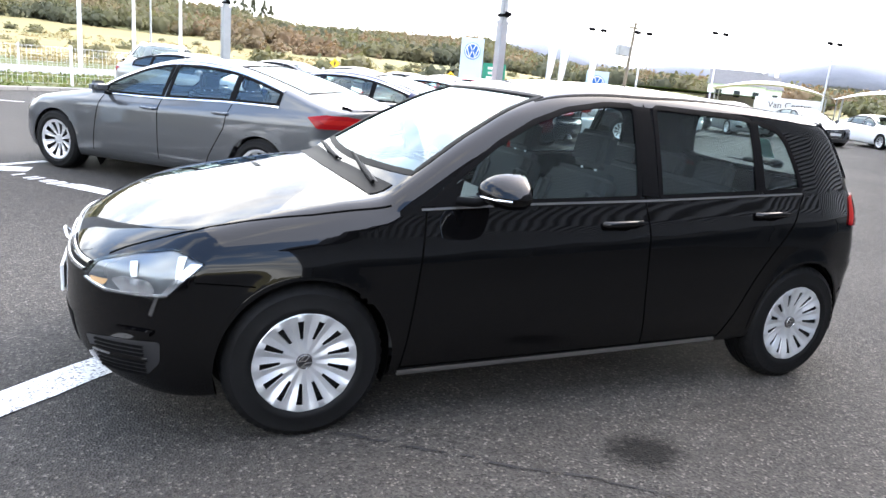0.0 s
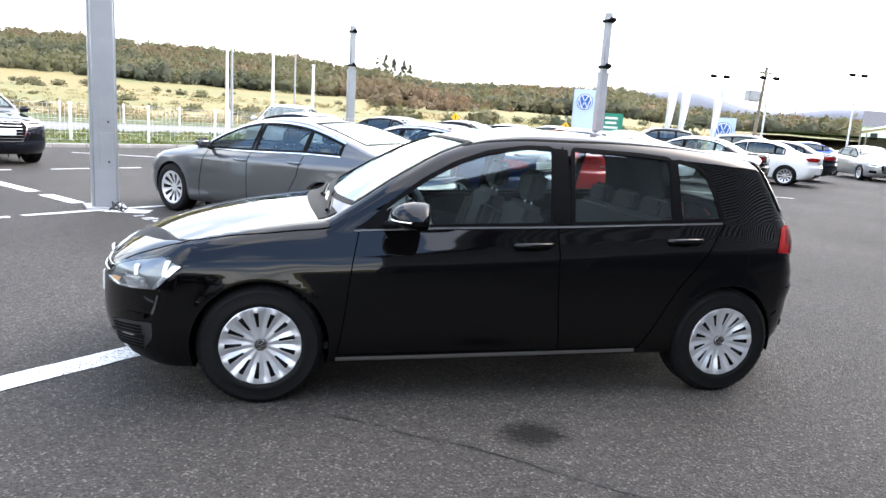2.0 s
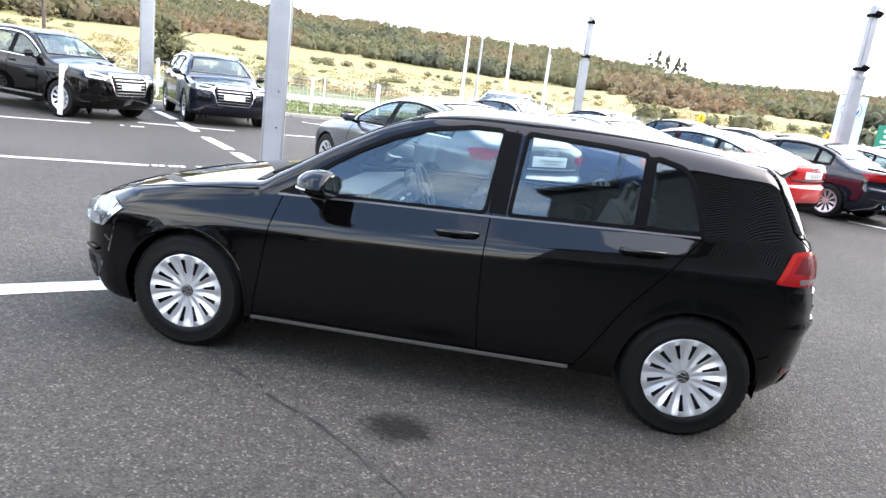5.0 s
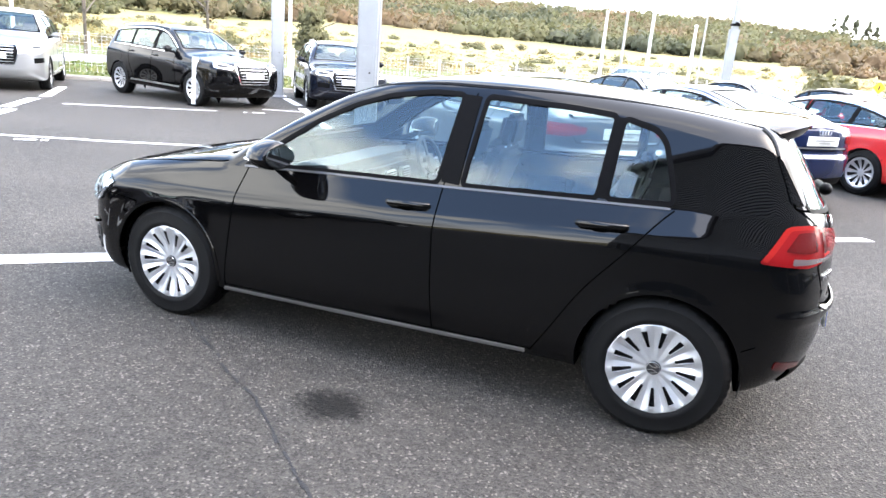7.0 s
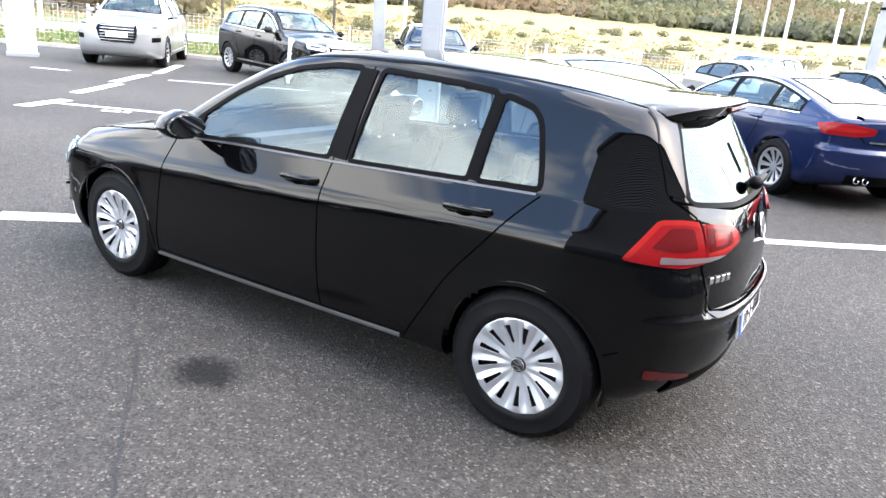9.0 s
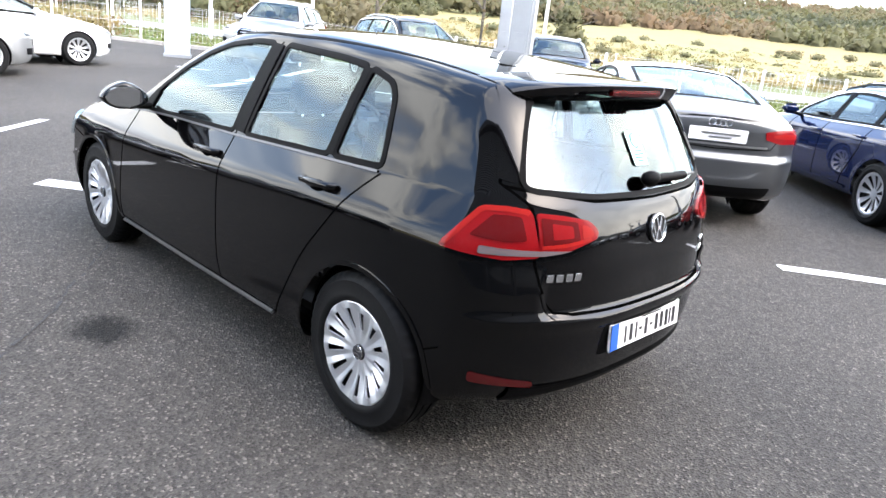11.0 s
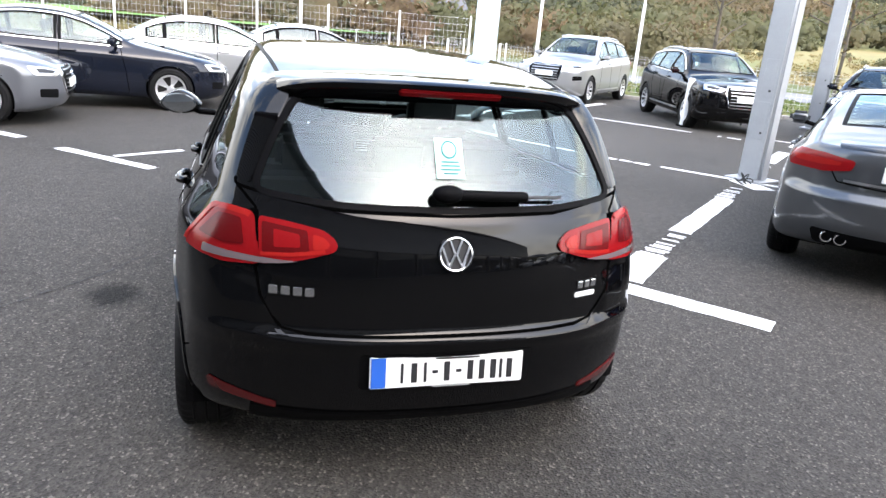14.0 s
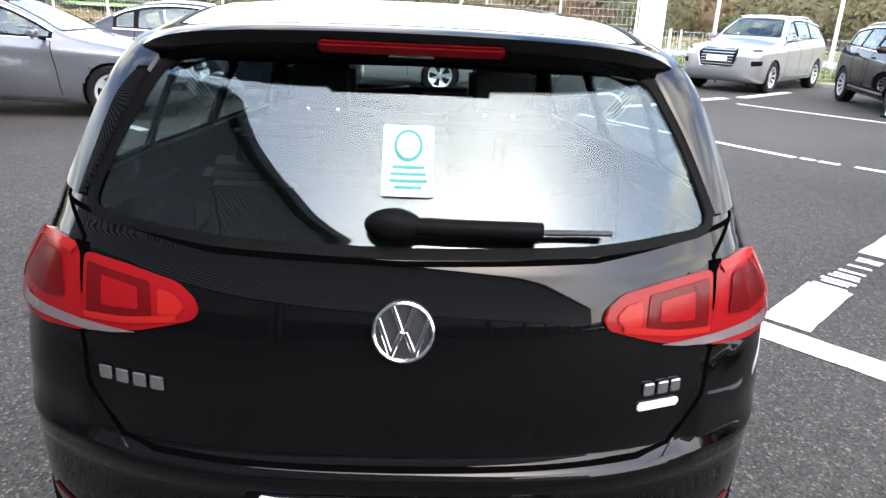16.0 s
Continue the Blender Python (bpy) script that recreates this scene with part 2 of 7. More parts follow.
M = {
    "black": paint("black_paint", (0.0018, 0.0018, 0.0021), rough=0.4, coat_ior=1.39),
    "grey": paint("grey_metallic", (0.062, 0.067, 0.073), metallic=0.5, rough=0.32),
    "grey2": paint("slate_metallic", (0.13, 0.135, 0.15), metallic=0.5, rough=0.32),
    "blue": paint("dark_blue_paint", (0.006, 0.013, 0.052), metallic=0.25, rough=0.28),
    "navy": paint("navy_paint", (0.007, 0.009, 0.016), metallic=0.2, rough=0.25),
    "red": paint("red_paint", (0.50, 0.02, 0.02), rough=0.25),
    "white": paint("white_paint", (0.72, 0.73, 0.74), rough=0.3),
    "silver": paint("silver_paint", (0.26, 0.265, 0.27), metallic=0.5, rough=0.32),
    "brightblue": paint("bright_blue_paint", (0.02, 0.10, 0.50), rough=0.28),
    "trim": material("black_trim", (0.004, 0.004, 0.0045), rough=0.5, spec=0.04, vary=0.2, scale=20, bump_scale=400),
    "gap": material("shut_line", (0.0012, 0.0012, 0.0012), rough=0.9, spec=0.0),
    "chrome": material("chrome", (0.75, 0.76, 0.78), rough=0.12, metal=1.0),
    "sill": material("dull_moulding", (0.10, 0.10, 0.105), rough=0.4, metal=0.6),
    "satin": material("satin_chrome", (0.5, 0.51, 0.52), rough=0.3, metal=1.0),
    "rubber": material("tyre_rubber", (0.007, 0.007, 0.0075), rough=0.62, spec=0.16, vary=0.3, scale=8, bump=0.15, bump_scale=300),
    "cap": material("wheel_cover_silver", (0.56, 0.57, 0.59), rough=0.34, metal=0.55, vary=0.06, scale=12, bump_scale=300),
    "rimdark": material("steel_wheel_black", (0.01, 0.01, 0.01), rough=0.6),
    "alloy": material("alloy_silver", (0.62, 0.63, 0.65), rough=0.28, metal=0.7),
    "disc": material("brake_disc", (0.25, 0.25, 0.26), rough=0.4, metal=0.9),
    "lampred": material("red_lens", (0.20, 0.005, 0.007), rough=0.2, coat=0.18, spec=0.15),
    "lampred2": material("dark_red_lens", (0.085, 0.003, 0.004), rough=0.2, coat=0.18, spec=0.15),
    "lampdark": material("reflector_red", (0.075, 0.004, 0.005), rough=0.25, coat=0.5, spec=0.2),
    "lampglow": material("bright_red_lens", (0.28, 0.012, 0.010), rough=0.2, coat=0.18, spec=0.15),
    "lampclear": material("clear_lens", (0.13, 0.105, 0.11), rough=0.1, coat=1.0),
    "lampgrey": material("lamp_bowl_grey", (0.20, 0.21, 0.22), rough=0.22, metal=0.7, vary=0.2, scale=9),
    "lens": glass("headlamp_lens", (0.92, 0.94, 0.96), 1.4),
    "reflector": material("lamp_reflector", (0.75, 0.76, 0.78), rough=0.15, metal=0.9),
    "amber": material("amber_lens", (0.55, 0.33, 0.16), rough=0.2),
    "glass": glass("car_glass", (0.66, 0.76, 0.76), 1.78),
    "glass_dark": glass("tinted_glass", (0.22, 0.25, 0.25), 1.8),
    "seat": material("seat_fabric", (0.014, 0.0145, 0.016), rough=0.9, vary=0.3, scale=15, bump=0.05, bump_scale=500),
    "dash": material("dash_plastic", (0.030, 0.031, 0.034), rough=0.6, vary=0.15, scale=10, bump=0.05, bump_scale=600),
    "plate": material("plate_white", (0.78, 0.79, 0.78), rough=0.35, vary=0.04, scale=6),
    "plateblue": material("plate_blue", (0.02, 0.10, 0.45), rough=0.35),
    "mint": material("mint_card", (0.50, 0.78, 0.69), rough=0.5, vary=0.05, scale=20),
    "teal": material("teal_print", (0.02, 0.20, 0.19), rough=0.5),
    "ink": material("dark_ink", (0.012, 0.012, 0.014), rough=0.5),
    "mirror": material("mirror_glass", (0.85, 0.87, 0.88), rough=0.01, metal=1.0),
    "steel": material("galvanised_pole", (0.33, 0.345, 0.36), rough=0.42, metal=0.35, vary=0.12, scale=3, bump=0.05, bump_scale=80),
    "whitepole": material("white_pole", (0.74, 0.75, 0.75), rough=0.4, vary=0.06, scale=3),
    "marking": material("road_paint", (0.70, 0.70, 0.68), rough=0.7, vary=0.15, scale=85, bump=0.3, bump_scale=120, color2=(0.10, 0.10, 0.10), edge=(0.53, 0.64)),
    "kerb": material("kerb_concrete", (0.36, 0.34, 0.31), rough=0.85, vary=0.25, scale=4, bump=0.3, bump_scale=90),
    "cable": material("black_cable", (0.01, 0.01, 0.01), rough=0.6),
    "signblue": material("sign_pale_blue", (0.52, 0.64, 0.74), rough=0.35, vary=0.04, scale=1),
    "logo": material("sign_blue", (0.02, 0.12, 0.42), rough=0.35),
    "yellow": material("sign_yellow", (0.80, 0.48, 0.02), rough=0.45),
    "green": material("sign_green", (0.01, 0.22, 0.13), rough=0.45),
    "wood": material("grey_timber", (0.20, 0.17, 0.13), rough=0.8, vary=0.3, scale=5, bump=0.3, bump_scale=60),
    "canvas": material("white_canvas", (0.78, 0.78, 0.77), rough=0.6, vary=0.05, scale=2),
    "cladding": material("dark_cladding", (0.055, 0.057, 0.060), rough=0.5, vary=0.15, scale=2, bump_scale=50),
    "louvre": material("louvre_grey", (0.28, 0.285, 0.29), rough=0.45, metal=0.3, vary=0.1, scale=2),
    "window": material("building_glass", (0.03, 0.035, 0.04), rough=0.05),
    "roofing": material("roof_slate", (0.10, 0.10, 0.11), rough=0.7, vary=0.2, scale=3),
    "render": material("house_render", (0.72, 0.71, 0.68), rough=0.8, vary=0.1, scale=2),
    "bark": material("bark", (0.10, 0.085, 0.065), rough=0.9, vary=0.4, scale=4, bump=0.5, bump_scale=40),
    "leaf_green": material("leaf_green", (0.108, 0.112, 0.050), rough=0.8, vary=0.2, scale=0.05, bump_scale=6, island=0.20, color2=(0.132, 0.118, 0.056)),
    "leaf_brown": material("leaf_autumn", (0.165, 0.108, 0.056), rough=0.8, vary=0.2, scale=0.05, bump_scale=6, island=0.20, color2=(0.128, 0.110, 0.056)),
    "leaf_dark": material("leaf_conifer", (0.085, 0.092, 0.050), rough=0.8, vary=0.2, scale=0.05, bump_scale=6, island=0.20),
    "grass": material("verge_grass", (0.11, 0.17, 0.04), rough=0.85, vary=0.35, scale=1.5, bump_scale=12, island=0.35, color2=(0.19, 0.18, 0.07)),
    "reed": material("dry_grass", (0.235, 0.170, 0.068), rough=0.85, vary=0.2, scale=0.3, bump_scale=8, island=0.15, color2=(0.19, 0.165, 0.064)),
}


def asphalt():
    m = bpy.data.materials.new("asphalt")
    m.use_nodes = True
    n, l = m.node_tree.nodes, m.node_tree.links
    b = n["Principled BSDF"]
    co = n.new("ShaderNodeTexCoord")

    def noise_tex(scale, detail):
        t = n.new("ShaderNodeTexNoise")
        t.inputs["Scale"].default_value, t.inputs["Detail"].default_value = scale, detail
        l.new(co.outputs["Object"], t.inputs["Vector"])
        return t

    vor = n.new("ShaderNodeTexVoronoi")
    vor.inputs["Scale"].default_value = 105.0
    l.new(co.outputs["Object"], vor.inputs["Vector"])
    big, mid = noise_tex(0.35, 5.0), noise_tex(14.0, 5.0)
    ramp = n.new("ShaderNodeValToRGB")
    e = ramp.color_ramp.elements
    e[0].position, e[0].color = 0.30, (0.0395, 0.0373, 0.0340, 1)
    e[1].position, e[1].color = 0.72, (0.062, 0.0577, 0.0518, 1)
    l.new(big.outputs["Fac"], ramp.inputs["Fac"])
    # single stones: most dark, a few pale
    stone = n.new("ShaderNodeValToRGB")
    s = stone.color_ramp.elements
    s[0].position, s[0].color = 0.0, (0.52, 0.52, 0.53, 1)
    s[1].position, s[1].color = 0.93, (1.35, 1.34, 1.32, 1)
    pale = s.new(0.962)
    pale.color = (2.5, 2.45, 2.4, 1)
    sep = n.new("ShaderNodeSeparateColor")
    l.new(vor.outputs["Color"], sep.inputs["Color"])
    l.new(sep.outputs["Red"], stone.inputs["Fac"])
    mul = n.new("ShaderNodeMixRGB")
    mul.blend_type, mul.inputs["Fac"].default_value = "MULTIPLY", 1.0
    l.new(ramp.outputs["Color"], mul.inputs["Color1"])
    l.new(stone.outputs["Color"], mul.inputs["Color2"])
    wear = n.new("ShaderNodeMixRGB")
    wear.blend_type, wear.inputs["Fac"].default_value = "OVERLAY", 0.35
    l.new(mul.outputs["Color"], wear.inputs["Color1"])
    l.new(mid.outputs["Fac"], wear.inputs["Color2"])
    # an old oil stain
    shift = n.new("ShaderNodeMapping")
    shift.inputs["Location"].default_value, shift.inputs["Scale"].default_value = (-0.05, 8.3, 0), (5.0, 6.25, 0)
    l.new(co.outputs["Object"], shift.inputs["Vector"])
    far = n.new("ShaderNodeVectorMath")
    far.operation = "LENGTH"
    l.new(shift.outputs["Vector"], far.inputs[0])
    ragged = noise_tex(26.0, 5.0)
    add = n.new("ShaderNodeMath")
    add.operation, add.inputs[1].default_value = "MULTIPLY_ADD", 1.3
    l.new(ragged.outputs["Fac"], add.inputs[0])
    l.new(far.outputs["Value"], add.inputs[2])
    fade = n.new("ShaderNodeMapRange")
    fade.inputs["From Min"].default_value, fade.inputs["From Max"].default_value = 1.15, 1.75
    fade.inputs["To Min"].default_value, fade.inputs["To Max"].default_value = 0.20, 1.0
    l.new(add.outputs["Value"], fade.inputs["Value"])
    oil = n.new("ShaderNodeMixRGB")
    oil.blend_type, oil.inputs["Fac"].default_value = "MULTIPLY", 1.0
    l.new(wear.outputs["Color"], oil.inputs["Color1"])
    l.new(fade.outputs["Result"], oil.inputs["Color2"])
    l.new(oil.outputs["Color"], b.inputs["Base Color"])
    b.inputs["Roughness"].default_value = 0.8
    b.inputs["Specular IOR Level"].default_value = 0.18
    bump = n.new("ShaderNodeBump")
    bump.inputs["Strength"].default_value, bump.inputs["Distance"].default_value = 1.0, 0.007
    l.new(vor.outputs["Distance"], bump.inputs["Height"])
    l.new(bump.outputs["Normal"], b.inputs["Normal"])
    return m


M["asphalt"] = asphalt()


def let_light_through(m, share):
    """Thin leaves glow a little from the light behind them."""
    n, l = m.node_tree.nodes, m.node_tree.links
    b, o = n["Principled BSDF"], n["Material Output"]
    t, mix = n.new("ShaderNodeBsdfTranslucent"), n.new("ShaderNodeMixShader")
    mix.inputs["Fac"].default_value = share
    l.new(b.inputs["Base Color"].links[0].from_socket, t.inputs["Color"])
    l.new(b.outputs["BSDF"], mix.inputs[1])
    l.new(t.outputs["BSDF"], mix.inputs[2])
    l.new(mix.outputs["Shader"], o.inputs["Surface"])


for key in ("leaf_green", "leaf_brown", "leaf_dark", "reed", "grass"):
    let_light_through(M[key], 0.45)
M["oil"] = material("crack_filler", (0.014, 0.014, 0.015), rough=0.7, vary=0.4, scale=9, bump=0.8, bump_scale=110)
M["road"] = material("road_asphalt", (0.16, 0.16, 0.165), rough=0.8, vary=0.15, scale=1, bump_scale=40)
M["land"] = material("moorland", (0.215, 0.155, 0.056), rough=0.95, vary=0.3, scale=0.035, bump_scale=0.9, color2=(0.125, 0.138, 0.044), detail=8)
M["meadow"] = material("green_meadow", (0.13, 0.27, 0.05), rough=0.95, vary=0.2, scale=0.1, bump_scale=1.5)
# distance haze is mixed into this blue-grey base colour
M["far"] = material("far_hills_hazed", (0.17, 0.18, 0.21), rough=1.0, vary=0.15, scale=0.01, bump_scale=0.1)


# ---- builders ----
def link_mesh(name, verts, faces, mat, parent=None, label="", smooth=False, normals=None):
    me = bpy.data.meshes.new(name)
    v = np.asarray(verts, np.float32)
    sizes = np.full(len(faces), faces.shape[1]) if isinstance(faces, np.ndarray) else np.array([len(f) for f in faces])
    flat = np.asarray(faces).ravel() if isinstance(faces, np.ndarray) else np.array([i for f in faces for i in f])
    me.vertices.add(len(v))
    me.vertices.foreach_set("co", v.ravel())
    me.loops.add(len(flat))
    me.loops.foreach_set("vertex_index", flat.astype(np.int32))
    me.polygons.add(len(sizes))
    me.polygons.foreach_set("loop_start", np.r_[0, np.cumsum(sizes)[:-1]].astype(np.int32))
    me.materials.append(mat)
    if smooth or normals is not None:
        me.polygons.foreach_set("use_smooth", np.ones(len(sizes), bool))
    me.update(calc_edges=True)
    me.validate()
    if normals is not None:
        me.normals_split_custom_set_from_vertices(np.asarray(normals, float).tolist())
    ob = new(name, me)
    if parent is not None:
        ob.parent = parent
    if label:
        ob["label"] = label
    return ob


def part(name, bm, mat, parent=None, label="", smooth=False):
    """Links a bmesh as one mesh object under a thing or a part."""
    me = bpy.data.meshes.new(name)
    bm.to_mesh(me)
    bm.free()
    me.materials.append(mat)
    if smooth:
        me.shade_smooth()
        me.set_sharp_from_angle(angle=radians(40))
    ob = new(name, me)
    if parent is not None:
        ob.parent = parent
    if label:
        ob["label"] = label
    return ob


def thing(name, label, category, m=None, group="", kind=""):
    ob = tagged(new(name), label, category, group, kind)
    ob.empty_display_size = 0.1
    if m is not None:
        ob.matrix_basis = m
    return ob


def bm_box(sx, sy, sz, m=Matrix(), bevel=0.0, seg=2, bm=None):
    bm = bm or bmesh.new()
    made = bmesh.ops.create_cube(bm, size=1.0)["verts"]
    bmesh.ops.transform(bm, matrix=m @ Matrix.Diagonal((sx, sy, sz, 1)), verts=made)
    if bevel:
        edges = list({e for v in made for e in v.link_edges})
        bmesh.ops.bevel(bm, geom=edges, offset=bevel, segments=seg, affect="EDGES")
    return bm


def bm_cyl(r0, r1, h, m=Matrix(), seg=16, bm=None):
    """A tapered post that stands on its pose, z up."""
    bm = bm or bmesh.new()
    made = bmesh.ops.create_cone(bm, cap_ends=True, segments=seg, radius1=r0, radius2=r1, depth=h)["verts"]
    bmesh.ops.transform(bm, matrix=m @ Matrix.Translation((0, 0, h / 2)), verts=made)
    return bm


def bm_ring(R, r, m=Matrix(), seg=40, tube=8, bm=None):
    """A torus round its pose's z axis."""
    bm = bm or bmesh.new()
    rows = []
    for i in range(seg):
        a = 2 * math.pi * i / seg
        rows.append([bm.verts.new(m @ Vector(((R + r * math.cos(b)) * math.cos(a), (R + r * math.cos(b)) * math.sin(a), r * math.sin(b))))
                     for b in (2 * math.pi * j / tube for j in range(tube))])
    for i in range(seg):
        for j in range(tube):
            bm.faces.new((rows[i][j], rows[(i + 1) % seg][j], rows[(i + 1) % seg][(j + 1) % tube], rows[i][(j + 1) % tube]))
    return bm


def bm_lathe(profile, m=Matrix(), seg=48, bm=None):
    """Turns (radius, height) round the pose's z axis."""
    bm = bm or bmesh.new()
    rows = []
    for i in range(seg):
        a = 2 * math.pi * i / seg
        rows.append([bm.verts.new(m @ Vector((r * math.cos(a), r * math.sin(a), h))) for r, h in profile])
    for i in range(seg):
        for j in range(len(profile) - 1):
            bm.faces.new((rows[i][j], rows[(i + 1) % seg][j], rows[(i + 1) % seg][j + 1], rows[i][j + 1]))
    return bm


def bm_prism(outline, depth, m=Matrix(), bm=None):
    """A flat outline in the pose's xy plane, raised by depth along z."""
    bm = bm or bmesh.new()
    low = [bm.verts.new(m @ Vector((x, y, 0))) for x, y in outline]
    top = [bm.verts.new(m @ Vector((x, y, depth))) for x, y in outline]
    k = len(outline)
    bm.faces.new(top)
    bm.faces.new(low[::-1])
    for i in range(k):
        bm.faces.new((low[i], low[(i + 1) % k], top[(i + 1) % k], top[i]))
    return bm


def bm_tube(points, r, seg=8, bm=None):
    """A round rod along a line of points."""
    bm = bm or bmesh.new()
    pts = [Vector(p) for p in points]
    rows = []
    for i, p in enumerate(pts):
        d = (pts[min(i + 1, len(pts) - 1)] - pts[max(i - 1, 0)]).normalized()
        q = d.to_track_quat("Z", "Y").to_matrix()
        rows.append([bm.verts.new(p + q @ Vector((r * math.cos(a), r * math.sin(a), 0))) for a in (2 * math.pi * j / seg for j in range(seg))])
    for i in range(len(pts) - 1):
        for j in range(seg):
            bm.faces.new((rows[i][j], rows[i][(j + 1) % seg], rows[i + 1][(j + 1) % seg], rows[i + 1][j]))
    bm.faces.new(rows[0][::-1])
    bm.faces.new(rows[-1])
    return bm


# ---- car bodies ----
def curve(knots):
    """A smooth monotone curve through (x, value) knots."""
    k = np.array(knots, float)
    x, y = k[:, 0], k[:, 1]
    h, d = np.diff(x), np.diff(y) / np.diff(x)
    m = np.zeros(len(x))
    m[0], m[-1] = d[0], d[-1]
    for i in range(1, len(x) - 1):
        if d[i - 1] * d[i] > 0:
            w1, w2 = 2 * h[i] + h[i - 1], h[i] + 2 * h[i - 1]
            m[i] = (w1 + w2) / (w1 / d[i - 1] + w2 / d[i])

    def at(q):
        q = np.clip(np.asarray(q, float), x[0], x[-1])
        i = np.clip(np.searchsorted(x, q, side="right") - 1, 0, len(h) - 1)
        t = (q - x[i]) / h[i]
        return (y[i] * (1 + 2 * t) * (1 - t) ** 2 + h[i] * m[i] * t * (1 - t) ** 2 + y[i + 1] * t * t * (3 - 2 * t) + h[i] * m[i + 1] * t * t * (t - 1))

    return at


def smax(a, b, k):
    h = np.maximum(k - np.abs(a - b), 0) / k
    return np.maximum(a, b) + h * h * k / 4


class Body:
    """A car body: a rounded solid between a side line, a plan line, a nose and a tail. The nose points to -x, the middle of the wheelbase is the origin."""

    def __init__(self, top, bottom, plan, belt, crease, nose, tail, lean=0.36, camber=(0.07, 0.11), nose_bow=(0.45, 3.5), tail_bow=(0.30, 3.0), rnd=0.07, wheels=(-1.3, 1.3), wheel_r=0.31, arch=0.345):
        self.top, self.bottom, self.plan, self.belt, self.crease = curve(top), curve(bottom), curve(plan), curve(belt), curve(crease)
        self.nose, self.tail = curve(nose), curve(tail)
        self.lean, self.camber, self.nose_bow, self.tail_bow, self.rnd = lean, camber, nose_bow, tail_bow, rnd
        self.wheels, self.wheel_r, self.arch = wheels, wheel_r, arch
        self.half = max(v for _, v in plan)
        self.cove = 0.0

    def width(self, x, z):
        p, zb, zc = self.plan(x), self.belt(x), self.crease(x)
        up = np.maximum(z - zb, 0)
        y = p - self.lean * up - 0.20 * up * up
        # nearly upright under the crease, a sloping shoulder from there to the belt
        low = np.clip((z - 0.45) / (zc - 0.45), 0, 1)
        over = np.logaddexp(0, np.minimum((z - zc) / 0.022, 40)) * 0.022
        y = y - 0.016 * low * low - 0.084 * np.minimum(over / (zb - zc), 1)
        y = y + 0.004 * np.exp(-((z - zc) / 0.05) ** 2)
        y = y - 0.16 * np.clip((0.42 - z) / 0.4, 0, 1) ** 2
        # flared arches
        for xw in self.wheels:
            r = np.hypot(x - xw, z - self.wheel_r)
            y = y + 0.005 * np.exp(-((r - self.arch) / 0.04) ** 2)
        return y

    def F(self, x, y, z):
        ay = np.abs(y)
        u = np.minimum(ay / self.half, 1.25)
        cam = self.camber[0] + (self.camber[1] - self.camber[0]) * np.clip((z - 0.95) / 0.3, 0, 1)
        a = ay - self.width(x, z)
        b = (z - (self.top(x) - cam * u * u)) * 0.88
        c = self.nose(z) + self.nose_bow[0] * u ** self.nose_bow[1] - x
        out = np.clip((ay - 0.545) / 0.06, 0, 1)
        tz = self.tail(z) + self.cove * out * out * (3 - 2 * out) * np.clip((z - 0.605) / 0.03, 0, 1) * np.clip((0.80 - z) / 0.09, 0, 1)
        d = x - (tz - self.tail_bow[0] * u ** self.tail_bow[1])
        e = self.bottom(x) - z
        k = self.rnd
        return smax(smax(smax(smax(a, b, k), c, k), d, k * 0.9), e, 0.05)

    def cast(self, o, d, reach=3.0):
        """Where rays from inside points o along d leave the body."""
        o, d = np.asarray(o, float), np.asarray(d, float)
        steps = np.linspace(0, reach, 20)
        lo = np.zeros(len(o))
        hi = np.full(len(o), reach)
        found = np.zeros(len(o), bool)
        for s0, s1 in zip(steps, steps[1:]):
            left = np.flatnonzero(~found)
            if not len(left):
                break
            p = o[left] + d[left] * s1
            out = left[self.F(p[:, 0], p[:, 1], p[:, 2]) > 0]
            lo[out], hi[out] = s0, s1
            found[out] = True
        for _ in range(15):
            mid = (lo + hi) / 2
            p = o + d * mid[:, None]
            inside = self.F(p[:, 0], p[:, 1], p[:, 2]) < 0
            lo, hi = np.where(inside, mid, lo), np.where(inside, hi, mid)
        return o + d * hi[:, None]

    def normal(self, p):
        h = 0.004
        g = np.stack([self.F(*(p + v).T) - self.F(*(p - v).T) for v in np.eye(3) * h], 1)
        return g / np.maximum(np.linalg.norm(g, axis=1, keepdims=True), 1e-9)

    def side(self, q, s=-1):
        """(x, z) on the flank; s: -1 the near flank, +1 the other."""
        q = np.asarray(q, float)
        o = np.stack([q[:, 0], np.zeros(len(q)), q[:, 1]], 1)
        return self.cast(o, np.tile((0.0, s, 0.0), (len(q), 1)), 1.3)

    def rear(self, q):
        q = np.asarray(q, float)
        return self.cast(np.stack([np.full(len(q), 0.9), q[:, 0], q[:, 1]], 1), np.tile((1.0, 0, 0), (len(q), 1)), 2.4)

    def front(self, q):
        q = np.asarray(q, float)
        return self.cast(np.stack([np.full(len(q), -1.2), q[:, 0], q[:, 1]], 1), np.tile((-1.0, 0, 0), (len(q), 1)), 2.4)

    def above(self, q):
        q = np.asarray(q, float)
        return self.cast(np.stack([q[:, 0], q[:, 1], np.full(len(q), 0.6)], 1), np.tile((0, 0, 1.0), (len(q), 1)), 1.8)

